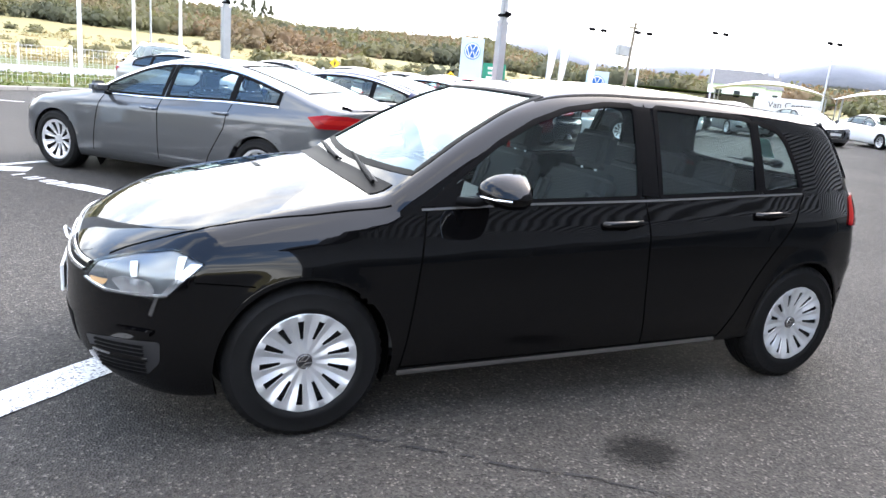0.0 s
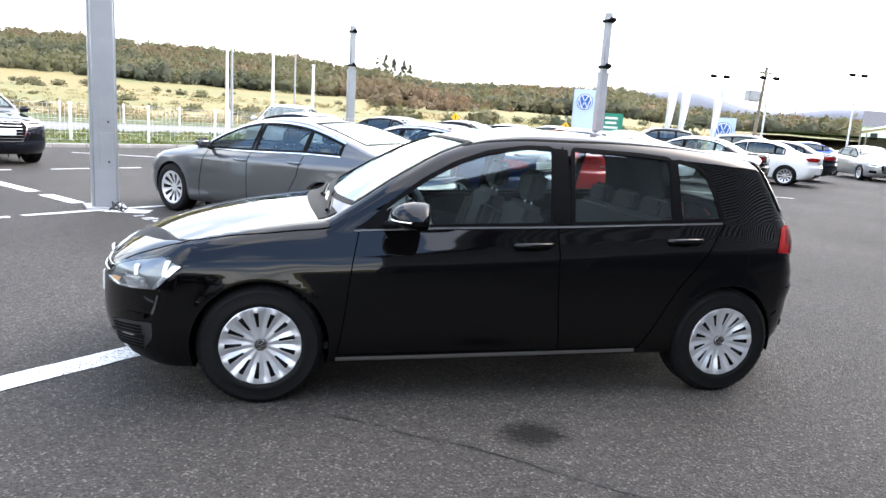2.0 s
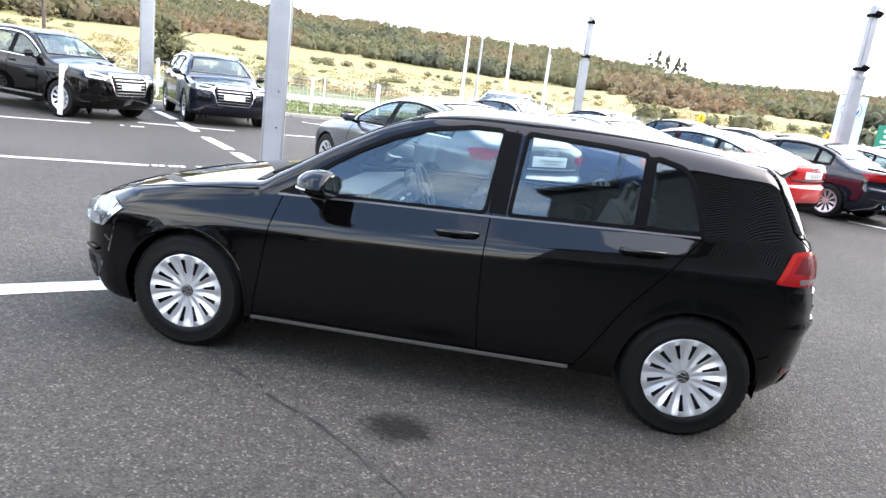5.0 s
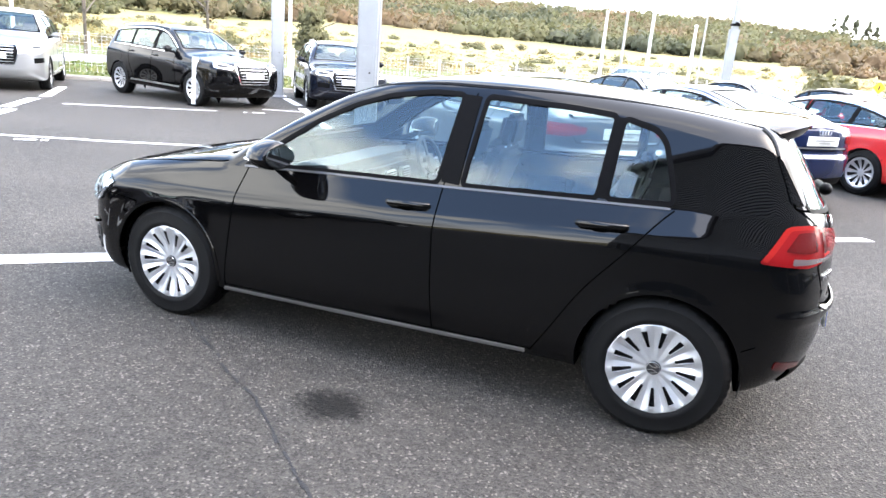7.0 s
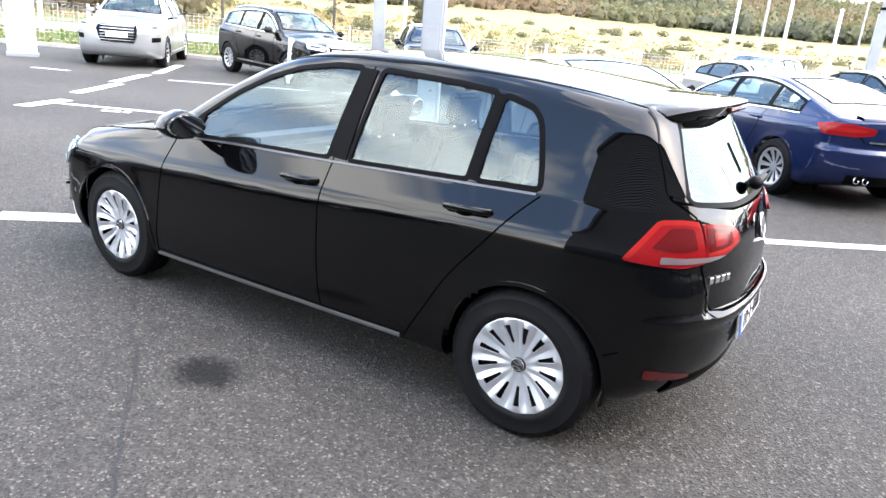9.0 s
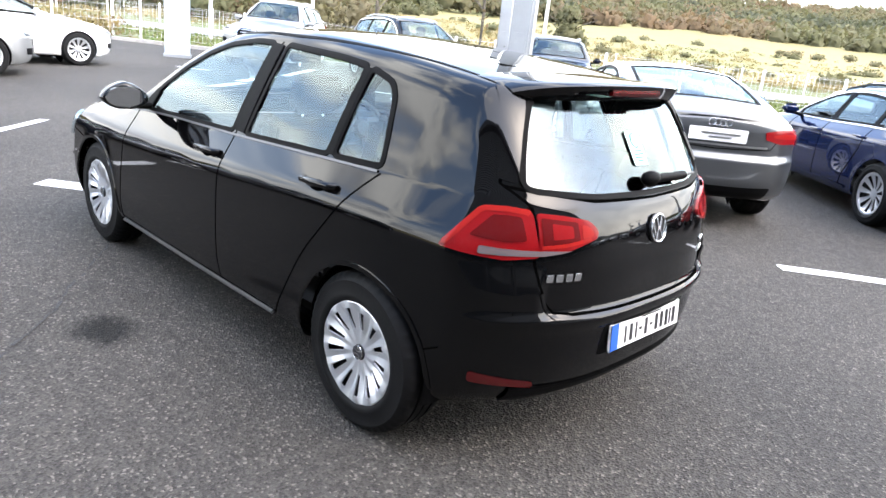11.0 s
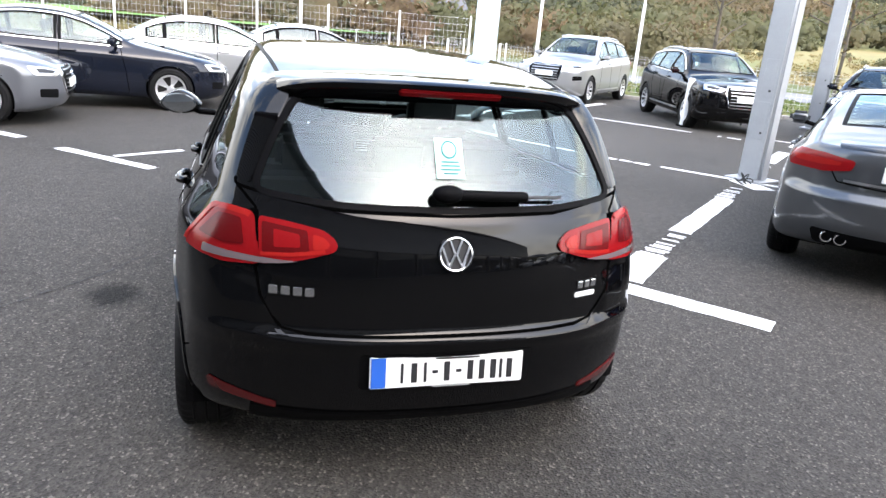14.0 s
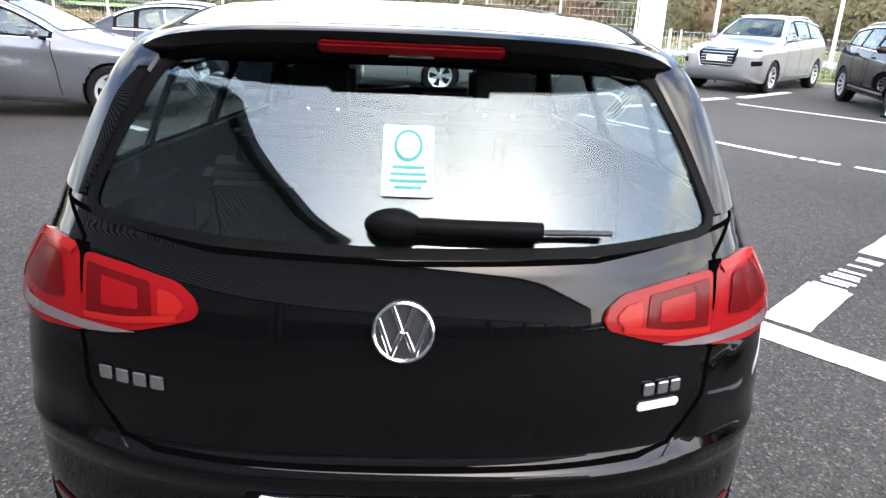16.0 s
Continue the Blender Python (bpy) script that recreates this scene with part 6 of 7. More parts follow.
# ---- the other cars ----
def shape_of(kind):
    if kind == "fastback":
        return Body(
            top=[(-2.35, 0.62), (-2.2, 0.715), (-1.95, 0.80), (-1.5, 0.895), (-1.15, 0.95), (-0.98, 0.98), (-0.55, 1.19), (-0.2, 1.325), (0.1, 1.38), (0.45, 1.393), (0.8, 1.375), (1.2, 1.308), (1.6, 1.205), (1.95, 1.10), (2.2, 1.042), (2.42, 1.03)],
            bottom=[(-2.4, 0.20), (-1.9, 0.17), (0, 0.2), (1.8, 0.22), (2.4, 0.34)], plan=[(-2.3, 0.84), (-1.8, 0.90), (-1.2, 0.92), (0, 0.925), (1.2, 0.925), (1.8, 0.90), (2.4, 0.82)],
            belt=[(-2.3, 0.80), (-1.0, 0.89), (0, 0.92), (1.2, 0.97), (2.3, 0.98)], crease=[(-2.3, 0.74), (-1, 0.80), (0, 0.83), (1.2, 0.86), (2.3, 0.9)],
            nose=[(0.15, -2.1), (0.25, -2.25), (0.4, -2.30), (0.6, -2.29), (0.7, -2.22), (0.85, -2.0)], tail=[(0.2, 2.12), (0.35, 2.34), (0.5, 2.40), (0.65, 2.41), (0.72, 2.37), (0.9, 2.37), (1.0, 2.36), (1.06, 2.37), (1.2, 2.3)],
            lean=0.50, nose_bow=(0.5, 3.2), tail_bow=(0.42, 3.0), wheels=(-1.405, 1.405), wheel_r=0.325, arch=0.36), (-0.72, 1.55), (-0.9, -0.22), (0.92, 1.78)
    if kind == "saloon":
        return Body(
            top=[(-2.35, 0.62), (-2.2, 0.73), (-1.95, 0.82), (-1.5, 0.91), (-1.1, 0.97), (-0.95, 1.0), (-0.5, 1.22), (-0.15, 1.36), (0.15, 1.415), (0.5, 1.427), (0.85, 1.40), (1.15, 1.33), (1.45, 1.19), (1.66, 1.09), (1.85, 1.055), (2.3, 1.03), (2.42, 1.01)],
            bottom=[(-2.4, 0.20), (-1.9, 0.17), (0, 0.2), (1.8, 0.22), (2.4, 0.34)], plan=[(-2.3, 0.83), (-1.8, 0.89), (-1.2, 0.915), (0, 0.92), (1.2, 0.915), (1.8, 0.89), (2.4, 0.81)],
            belt=[(-2.3, 0.82), (-1.0, 0.90), (0, 0.94), (1.2, 0.985), (2.3, 0.99)], crease=[(-2.3, 0.74), (-1, 0.80), (0, 0.84), (1.2, 0.88), (2.3, 0.9)],
            nose=[(0.15, -2.1), (0.25, -2.25), (0.4, -2.30), (0.62, -2.29), (0.72, -2.22), (0.85, -2.0)], tail=[(0.2, 2.1), (0.35, 2.32), (0.5, 2.38), (0.65, 2.39), (0.72, 2.35), (0.9, 2.35), (1.02, 2.34), (1.2, 2.28)],
            lean=0.48, nose_bow=(0.45, 3.2), tail_bow=(0.36, 3.0), wheels=(-1.41, 1.41), wheel_r=0.325, arch=0.36), (-0.72, 1.30), (-0.88, -0.17), (0.98, 1.52)
    k = {"suv": 1.0, "small_suv": 0.955, "big_suv": 1.055}[kind]
    wb = {"suv": 1.405, "small_suv": 1.30, "big_suv": 1.50}[kind]
    ln = {"suv": 0.0, "small_suv": -0.12, "big_suv": 0.20}[kind]
    z = lambda v: v * k
    return Body(
        top=[(-2.35 - ln, z(0.70)), (-2.2 - ln, z(0.90)), (-2.0, z(0.98)), (-1.5, z(1.05)), (-1.1, z(1.10)), (-0.97, z(1.13)), (-0.55, z(1.38)), (-0.2, z(1.56)), (0.1, z(1.635)), (0.5, z(1.655)), (1.0, z(1.64)), (1.5, z(1.59)), (1.9, z(1.53)), (2.3, z(1.45))],
        bottom=[(-2.5, 0.26), (-1.9, 0.22), (0, 0.25), (1.8, 0.27), (2.5, 0.38)], plan=[(-2.4, 0.86), (-1.8, 0.93), (-1.2, 0.945), (0, 0.95), (1.2, 0.945), (1.8, 0.925), (2.4, 0.86)],
        belt=[(-2.3, z(0.94)), (-1.0, z(1.04)), (0, z(1.08)), (1.2, z(1.13)), (2.3, z(1.16))], crease=[(-2.3, z(0.84)), (-1, z(0.9)), (0, z(0.94)), (1.2, z(0.98)), (2.3, z(1.0))],
        nose=[(0.2, -2.1 - ln), (0.35, -2.26 - ln), (0.5, -2.30 - ln), (0.8, -2.29 - ln), (0.9, -2.22 - ln), (1.05, -2.0 - ln)], tail=[(0.25, 2.05 + ln), (0.45, 2.28 + ln), (0.7, 2.32 + ln), (0.95, 2.28 + ln), (1.1, 2.2 + ln), (1.3, 2.05 + ln), (1.5, 1.93 + ln), (1.75, 1.8 + ln)],
        lean=0.40, nose_bow=(0.36, 3.6), tail_bow=(0.34, 3.0), wheels=(-wb, wb), wheel_r=0.36, arch=0.395), (-0.70, 1.72 + ln), (-0.86, -0.22), None


SHAPES = {}


BUILT = {}


def add_car(kind, colour, x, y, heading, name, label, fine=0.05, style="twin", face=True, plates=True):
    """A parked car that points to heading (degrees from +x). One of each make is built; its twins share the meshes and differ in paint."""
    key = (kind, fine > 0.08, style)
    if key not in BUILT:
        BUILT[key] = (make_car(kind, colour, x, y, heading, name, label, fine, style, face, plates), M[colour])
        return
    first, old = BUILT[key]
    car = copy_thing(first, pose(x, y, 0, 0, 0, heading - 180))
    car.name = name
    tagged(car, label)
    for o in car.children_recursive:
        o.name = o.name.split(".")[0]
        if o.type == "MESH" and o.data.materials[0] == old:
            o.material_slots[0].link = "OBJECT"
            o.material_slots[0].material = M[colour]


def make_car(kind, colour, x, y, heading, name, label, fine, style, face, plates):
    if kind not in SHAPES:
        SHAPES[kind] = shape_of(kind)
    b, (g0, g1), (s0, s1), bk = SHAPES[kind]
    full = side_glass(b, g0, g1, 0.02, 0.095 if kind in ("fastback", "saloon") else 0.12)
    cuts = [0.12, 1.0] if kind in ("fastback", "saloon") else [0.12, 1.0]
    edges = [full[:, 0].min(), cuts[0] - 0.03, cuts[0] + 0.03, cuts[1] - 0.015, cuts[1] + 0.015, full[:, 0].max()]
    wins = [rounded(w, 0.012, 3) if len(w) < 12 else w for w in (clip_x(full, edges[2 * i], edges[2 * i + 1]) for i in range(3)) if len(w) > 3 and np.ptp(w[:, 0]) > 0.12]
    screen = top_glass(b, s0, s1, 0.11, 0.10)
    suv = bk is None
    zk = float(b.top(0.5))
    if suv:
        back, view = rounded([(-0.62, zk * 0.70), (0.62, zk * 0.70), (0.50, zk * 0.90), (-0.50, zk * 0.90)], 0.06), "rear"
    else:
        back, view = top_glass(b, bk[1], bk[0], 0.16, 0.10), "above"
    m = pose(x, y, 0, 0, 0, heading - 180)
    car, parts = build_car(name, label, b, M[colour], fine, M["glass"] if fine < 0.08 else M["glass_dark"], wins, screen, back, view, m=m, group="parked cars", style=style, rim=0.225 if not suv else 0.235, tyre_w=0.235, track=0.80 if not suv else 0.82, cowl=-1.0, seat_x=(-0.1, 0.75), lift=0.0 if not suv else 0.2, interior=fine < 0.08)
    zt, zl = (0.93, 0.78) if not suv else (zk * 0.64, zk * 0.55)
    for s in (-1, 1):
        pj = lambda q, s=s: b.side(q, s)
        if fine < 0.08:
            for pts in ([(-0.72, b.belt(-0.72) - 0.01), (-0.78, 0.6), (-0.82, 0.27)], [(0.13, float(b.top(0.13)) - 0.09), (0.10, 0.9), (0.13, 0.27)], [(1.02, float(b.belt(1.0))), (0.98, 0.72), (0.80, 0.42), (0.75, 0.27)]):
                strip(car, "shut_line", b, pts, pj, M["gap"], 0.010, 0.002)
            for hx in (-0.02, 0.92):
                z = float(b.belt(hx)) - 0.10
                p = pj(np.array([(hx, z)]))[0]
                part("door_handle", bm_tube([(hx - 0.10, p[1] + s * 0.004, z), (hx - 0.08, p[1] + s * 0.03, z), (hx + 0.08, p[1] + s * 0.03, z), (hx + 0.10, p[1] + s * 0.004, z)], 0.013, 8), M[colour], car, smooth=True)
            xs = np.linspace(full[:, 0].min() - 0.02, full[:, 0].max() + 0.02, 24)
            up = [(v, float(b.top(v)) - (0.083 if not suv else 0.105)) for v in xs]
            if colour != "white":
                strip(car, "window_trim", b, up, pj, M["chrome"], 0.016, 0.010, "bright trim over the side windows")
                strip(car, "window_trim", b, [(v, float(b.belt(v)) + 0.008) for v in xs], pj, M["chrome"], 0.012, 0.010, "bright trim under the side windows")
            strip(car, "sill_strip", b, [(-0.95, 0.27 if not suv else 0.36), (0.9, 0.29 if not suv else 0.38)], pj, M["satin"] if suv else M[colour], 0.03, 0.012)
        mb = bm_pad(0.13, 0.20, 0.13, Matrix())
        mir = part("door_mirror", mb, M[colour], car, smooth=True)
        mz = float(b.belt(-0.6)) + 0.08
        mir.matrix_basis = Matrix.Translation((-0.62, s * 1.0, mz))
        part("mirror_arm", bm_tube([(-0.66, s * 0.82, mz - 0.07), (-0.62, s * 0.96, mz - 0.04)], 0.022, 8), M["trim"], car)
        # lamps
        zn = 0.66 if not suv else zk * 0.53
        at, flat = b.corner(135, (-1.3, 0.3), s)
        lamp = flat(np.array([(-1.95, 0.84, zn + 0.07), (-2.1, 0.70, zn + 0.06), (-2.25, 0.48, zn + 0.0), (-2.2, 0.55, zn - 0.06), (-2.0, 0.82, zn - 0.03)]) * (1, s, 1))
        hl = skin(car, "headlamp", b, rounded(lamp, 0.02), at, M["reflector"], off=0.006, label="clear headlamp")
        c = lamp.mean(0)
        skin(hl, "lamp_core", b, c + (rounded(lamp, 0.02) - c) * (0.6, 0.45), at, M["ink"], off=0.010, rim=0.0)
        fg = flat(np.array([(-2.05, 0.80, zn - 0.20), (-2.2, 0.56, zn - 0.21), (-2.2, 0.56, zn - 0.32), (-2.05, 0.80, zn - 0.30)]) * (1, s, 1))
        skin(car, "bumper_intake", b, rounded(fg, 0.02), at, M["trim"], off=0.004, rim=0.0)
        at3, flat3 = b.corner(35, (1.2, 0.25), s)
        if suv:
            tl = np.array([(2.0, 0.80, zt + 0.02), (2.12, 0.66, zt + 0.03), (2.2, 0.50, zt - 0.02), (2.2, 0.50, zt - 0.12), (2.05, 0.80, zt - 0.12)])
        else:
            tl = np.array([(1.98, 0.885, zt - 0.01), (2.12, 0.80, zt + 0.025), (2.28, 0.64, zt + 0.022), (2.36, 0.455, zt - 0.005), (2.355, 0.47, zt - 0.07), (2.28, 0.64, zt - 0.105), (2.05, 0.86, zt - 0.105)])
        o = rounded(flat3(tl * (1, s, 1)), 0.02)
        t = skin(car, "tail_lamp", b, o, at3, M["lampred"], off=0.009, rim=0.012, label="red tail lamp")
        c = o.mean(0)
        skin(t, "lamp_core", b, c + (o - c) * (0.7, 0.35), at3, M["lampglow"], off=0.012, rim=0.0)
    # tail
    if plates:
        set_rows(car, "tail_plate", b, b.rear, 0, zt - 0.06 if not suv else zk * 0.5, 0.52, 0.115, M["plate"], 0.014, label="white dealer plate with pale bars")
        for k, w in ((0.012, 0.34), (-0.02, 0.2)):
            set_rows(car, "plate_bar", b, b.rear, 0.02, (zt - 0.06 if not suv else zk * 0.5) + k, w, 0.016, M["satin"], 0.020, label="grey lettering bar", bevel=0.001)
    for k in range(4):
        y = (k - 1.5) * 0.048
        for pj, sg, zz in ((b.rear, 1, zt + 0.05 if not suv else zk * 0.60), (b.front, -1, 0.62 if not suv else zk * 0.53)):
            p = pj(np.array([(y, zz)]))[0]
            part("ring_badge", bm_ring(0.031, 0.0048, Matrix.Translation((p[0] + sg * 0.022, y, zz)) @ Matrix.Rotation(math.pi / 2, 4, "Y"), 20, 6), M["chrome"], car, smooth=True)
    if not suv:
        strip(car, "boot_edge", b, [(-0.55, zt + 0.085), (0, zt + 0.10), (0.55, zt + 0.085)], b.rear, M[colour], 0.02, 0.022)
        strip(car, "boot_line", b, [(-0.62, zt - 0.02), (-0.52, zt - 0.16), (0, zt - 0.18), (0.52, zt - 0.16), (0.62, zt - 0.02)], b.rear, M["gap"], 0.010, 0.002)
        strip(car, "chrome_line", b, [(-0.48, zt - 0.145), (0.48, zt - 0.145)], b.rear, M["satin"], 0.016, 0.008)
    skin(car, "rear_valance", b, rounded([(-0.62, 0.42), (0.62, 0.42), (0.58, 0.30), (-0.58, 0.30)], 0.03), b.rear, M["trim"], off=0.006)
    for y in (-0.50, -0.41):
        p = b.rear(np.array([(y, 0.37)]))[0]
        part("exhaust_pipe", bm_ring(0.036, 0.007, Matrix.Translation((p[0] + 0.012, y, 0.37)) @ Matrix.Rotation(math.pi / 2, 4, "Y"), 20, 6), M["chrome"], car, smooth=True)
    # nose
    gz = 0.53 if not suv else zk * 0.44
    gh = 0.17 if not suv else 0.20
    grill = rounded([(-0.40, gz + gh), (0.40, gz + gh), (0.46, gz + gh * 0.4), (0.36, gz - gh), (-0.36, gz - gh), (-0.46, gz + gh * 0.4)], 0.03)
    gr = skin(car, "grille", b, grill, b.front, M["trim"], off=0.008, label="dark grille with bright bars")
    strip(car, "grille_frame", b, np.vstack([grill, grill[:1]]), b.front, M["chrome"], 0.022, 0.016)
    if face:
        for k in range(6):
            z = gz + gh * 0.78 - k * gh * 0.3
            strip(gr, "grille_bar", b, [(-0.36, z), (0.36, z)], b.front, M["satin"], 0.012, 0.016)
        set_rows(car, "nose_plate", b, b.front, 0, gz - 0.03, 0.46, 0.11, M["plate"], 0.03, label="white number plate")
    if suv:
        for s in (-1, 1):
            q = b.above(np.array([(-0.1, s * 0.56), (0.5, s * 0.57), (1.2, s * 0.56), (1.75, s * 0.52)]))
            part("roof_rail", bm_tube([tuple(v + (0, 0, 0.035)) for v in q], 0.018, 8), M["satin"], car, smooth=True)
    return car


add_car("fastback", "grey", -1.12, 5.40, 134, "grey_fastback", "grey metallic five-door coupe on silver wheels", 0.045)
add_car("fastback", "blue", 0.99, 7.50, 134, "blue_fastback", "dark blue five-door coupe with silver wheels", 0.05)
add_car("fastback", "red", 3.15, 9.60, 134, "red_coupe", "bright red coupe with twin exhaust pipes", 0.06)
add_car("suv", "black", -10.3, 9.75, -14, "black_suv", "black sport utility car behind a white bollard", 0.05)
add_car("small_suv", "navy", -8.0, 12.6, -51, "navy_small_suv", "dark navy compact sport utility car", 0.05)
add_car("big_suv", "silver", -14.6, 8.6, -46, "silver_large_suv", "large pale silver sport utility car near the fence", 0.06)
add_car("saloon", "grey2", -6.4, -5.1, 95, "grey_saloon", "slate grey saloon with five-spoke wheels", 0.05, "five")
add_car("saloon", "navy", -8.6, -3.15, 95, "navy_saloon", "dark navy saloon with five-spoke wheels", 0.05, "five")
add_car("saloon", "silver", -10.85, -1.0, 95, "silver_saloon", "pale silver saloon with five-spoke wheels", 0.06, "five")
add_car("saloon", "black", -4.2, -7.05, 95, "black_saloon", "black saloon parked nose forward", 0.09, "five")
add_car("fastback", "white", 7.4, 13.7, 134, "white_fastback", "white five-door coupe parked in a row", 0.06)
add_car("saloon", "black", 10.65, 15.0, 134, "black_saloon", "black saloon with silver wheels in a row", 0.07)
FAR = [("saloon", "navy", 5.5, 11.6, 134), ("saloon", "grey2", 2.3, 16.6, -46), ("saloon", "black", 4.9, 18.6, -46), ("fastback", "grey", 7.3, 20.6, -46), ("fastback", "silver", -0.3, 14.9, -46), ("saloon", "silver", 9.8, 22.6, -46),
       ("small_suv", "white", -1.2, 19.6, -100), ("suv", "black", 17.5, 29.5, 165), ("saloon", "brightblue", 26.0, 29.0, 160), ("saloon", "silver", 23.5, 21.5, -110), ("saloon", "grey2", 25.0, 18.8, -110), ("saloon", "white", 28.5, 17.8, -110),
       ("saloon", "white", 14.2, 17.0, 134), ("saloon", "navy", 17.0, 19.5, 134), ("saloon", "white", -13.1, 1.1, 95), ("saloon", "silver", 13.0, 24.5, 134), ("small_suv", "silver", 20.5, 25.0, -46), ("saloon", "red", 7.9, 15.9, -46)]
SAY = {"navy": "dark navy", "grey2": "slate grey", "black": "black", "grey": "grey", "silver": "silver", "white": "white", "brightblue": "bright blue", "red": "red"}
for kind, colour, x, y, h in FAR:
    kn = {"saloon": "saloon", "fastback": "coupe", "small_suv": "hatchback", "suv": "estate"}[kind]
    add_car(kind, colour, x, y, h, "parked_" + kn, SAY[colour] + " " + kn + " parked in the far rows", 0.10, "twin", True, False)


# ---- lamp columns, flagpoles, signs ----
def column(x, y, h, w, turn, label="tall grey steel lamp column with access panels"):
    e = thing("lamp_column", label, "pole", pose(x, y, 0, 0, 0, turn), "lamp columns")
    part("base_plate", bm_box(w * 1.5, w * 1.5, 0.03, pose(0, 0, 0.015), bevel=0.006, seg=1), M["steel"], e)
    part("shaft", bm_box(w, w * 0.62, h * 0.62, pose(0, 0, h * 0.31), bevel=0.035, seg=3), M["steel"], e, smooth=True)
    part("collar", bm_box(w * 1.04, w * 0.68, 0.10, pose(0, 0, h * 0.62), bevel=0.02, seg=2), M["steel"], e)
    part("upper_shaft", bm_box(w * 0.7, w * 0.5, h * 0.36, pose(0, 0, h * 0.80), bevel=0.03, seg=3), M["steel"], e, smooth=True)
    for z0, z1 in ((0.55, 1.02), (1.08, 1.55)):
        pn = part("access_panel", bm_box(w * 0.50, 0.006, z1 - z0, pose(w * 0.04, -w * 0.31 - 0.002, (z0 + z1) / 2), bevel=0.002, seg=1), M["steel"], e)
        part("panel_lock", bm_cyl(0.014, 0.014, 0.012, pose(w * 0.14, -w * 0.31 - 0.004, z0 + 0.08, 90, 0, 0), 10), M["ink"], pn)
    for z in (h * 0.66, h * 0.93):
        part("bracket", bm_box(w * 0.9, w * 0.7, 0.09, pose(0, 0, z), bevel=0.02, seg=2), M["trim"], e)
        part("camera_head", bm_box(0.10, 0.24, 0.11, pose(0.0, -w * 0.5, z + 0.05, 12, 0, 0), bevel=0.03, seg=3), M["trim"], e, smooth=True)
    return e


m1 = column(-3.62, 5.86, 5.4, 0.33, 20)
cab = bmesh.new()
for k in range(5):
    a0 = random.uniform(0, 6.28)
    bm_tube([(-3.40 + 0.05 * math.cos(a0 + t * 2.2) * (1 + t), 5.62 + 0.06 * math.sin(a0 + t * 2.2) - 0.03 * k, 0.02 + 0.07 * math.sin(t * 2.6) * (k % 2 + 0.5)) for t in np.linspace(0, 1.6, 9)], 0.008, 6, cab)
tagged(part("cable_tangle", cab, M["cable"], smooth=True), "tangle of black cable at the foot of a column", "cable")
column(-9.9, 12.7, 5.4, 0.34, 35)
column(1.45, 27.0, 5.2, 0.36, 20)
column(8.2, 16.1, 5.0, 0.34, 25)


def mast(x, y, h, r, mat, name, label):
    e = thing(name, label, "pole", pose(x, y, 0), "flagpoles")
    part("mast", bm_cyl(r, r * 0.7, h, Matrix(), 14), mat, e, smooth=True)
    part("foot", bm_box(r * 5, r * 5, 0.03, pose(0, 0, 0.015)), M["steel"], e)
    part("finial", bm_lathe([(0.0001, 0.12), (r * 0.6, 0.1), (r, 0.05), (r * 0.7, 0)], Matrix.Translation((0, 0, h)), 12), mat, e, smooth=True)
    return e


for x, y, h, r in ((-3.95, 29.5, 3.75, 0.085), (-1.93, 29.6, 3.75, 0.085), (-0.1, 29.8, 3.4, 0.085)):
    mast(x, y, h, r, M["whitepole"], "flagpole", "bare white flagpole beyond the cars")
for x, y, h in ((-4.6, 41.0, 5.4), (-0.7, 60.0, 7.2)):
    mast(x, y, h, 0.09, M["steel"], "road_lamp", "slender grey road lamp post")
for x, y, h in ((-15.0, 21.0, 6.0), (-24.5, 11.5, 6.5), (-29.0, 2.0, 6.5), (-24.0, 16.0, 6.0)):
    mast(x, y, h, 0.075, M["whitepole"], "road_lamp", "tall pale road lamp post")

bollard = thing("bollard", "slim white bollard leaning in the car park", "bollard", pose(-9.13, 8.51, 0, 0, 3, 0))
part("post", bm_box(0.11, 0.11, 1.02, pose(0, 0, 0.51), bevel=0.015, seg=2), M["whitepole"], bollard)
part("foot", bm_box(0.24, 0.20, 0.04, pose(0.02, 0, 0.02), bevel=0.01, seg=1), M["trim"], bollard)


def pylon(x, y, w, h, turn, label):
    e = thing("sign_pylon", label, "sign", pose(x, y, 0, 0, 0, turn), "sign pylons")
    part("panel", bm_box(w, 0.28, h, pose(0, 0, h / 2), bevel=0.02, seg=2), M["signblue"], e)
    part("plinth", bm_box(w * 1.1, 0.4, 0.08, pose(0, 0, 0.04)), M["steel"], e)
    c = w * 0.36
    d = part("round_mark", bm_cyl(c, c, 0.03, pose(0, -0.14, h - w * 0.55, 90, 0, 0), 32), M["logo"], e, "round blue mark")
    part("mark_ring", bm_ring(c * 0.86, c * 0.06, pose(0, -0.172, h - w * 0.55, 90, 0, 0), 32, 6), M["plate"], d)
    for sx in (-1, 1):
        for x0, z0, x1, z1 in ((0.06, 0.1, 0.35, 0.75), (0.06, -0.05, 0.33, -0.7), (0.33, -0.7, 0.7, 0.4)):
            dx, dz = x1 - x0, z1 - z0
            v = bm_box(math.hypot(dx, dz) * c, 0.012, 0.11 * c, Matrix.Translation((sx * (x0 + x1) / 2 * c, -0.176, h - w * 0.55 + (z0 + z1) / 2 * c)) @ Matrix.Rotation(-math.atan2(dz, sx * dx), 4, "Y"))
            part("mark_bar", v, M["plate"], d)
    return e


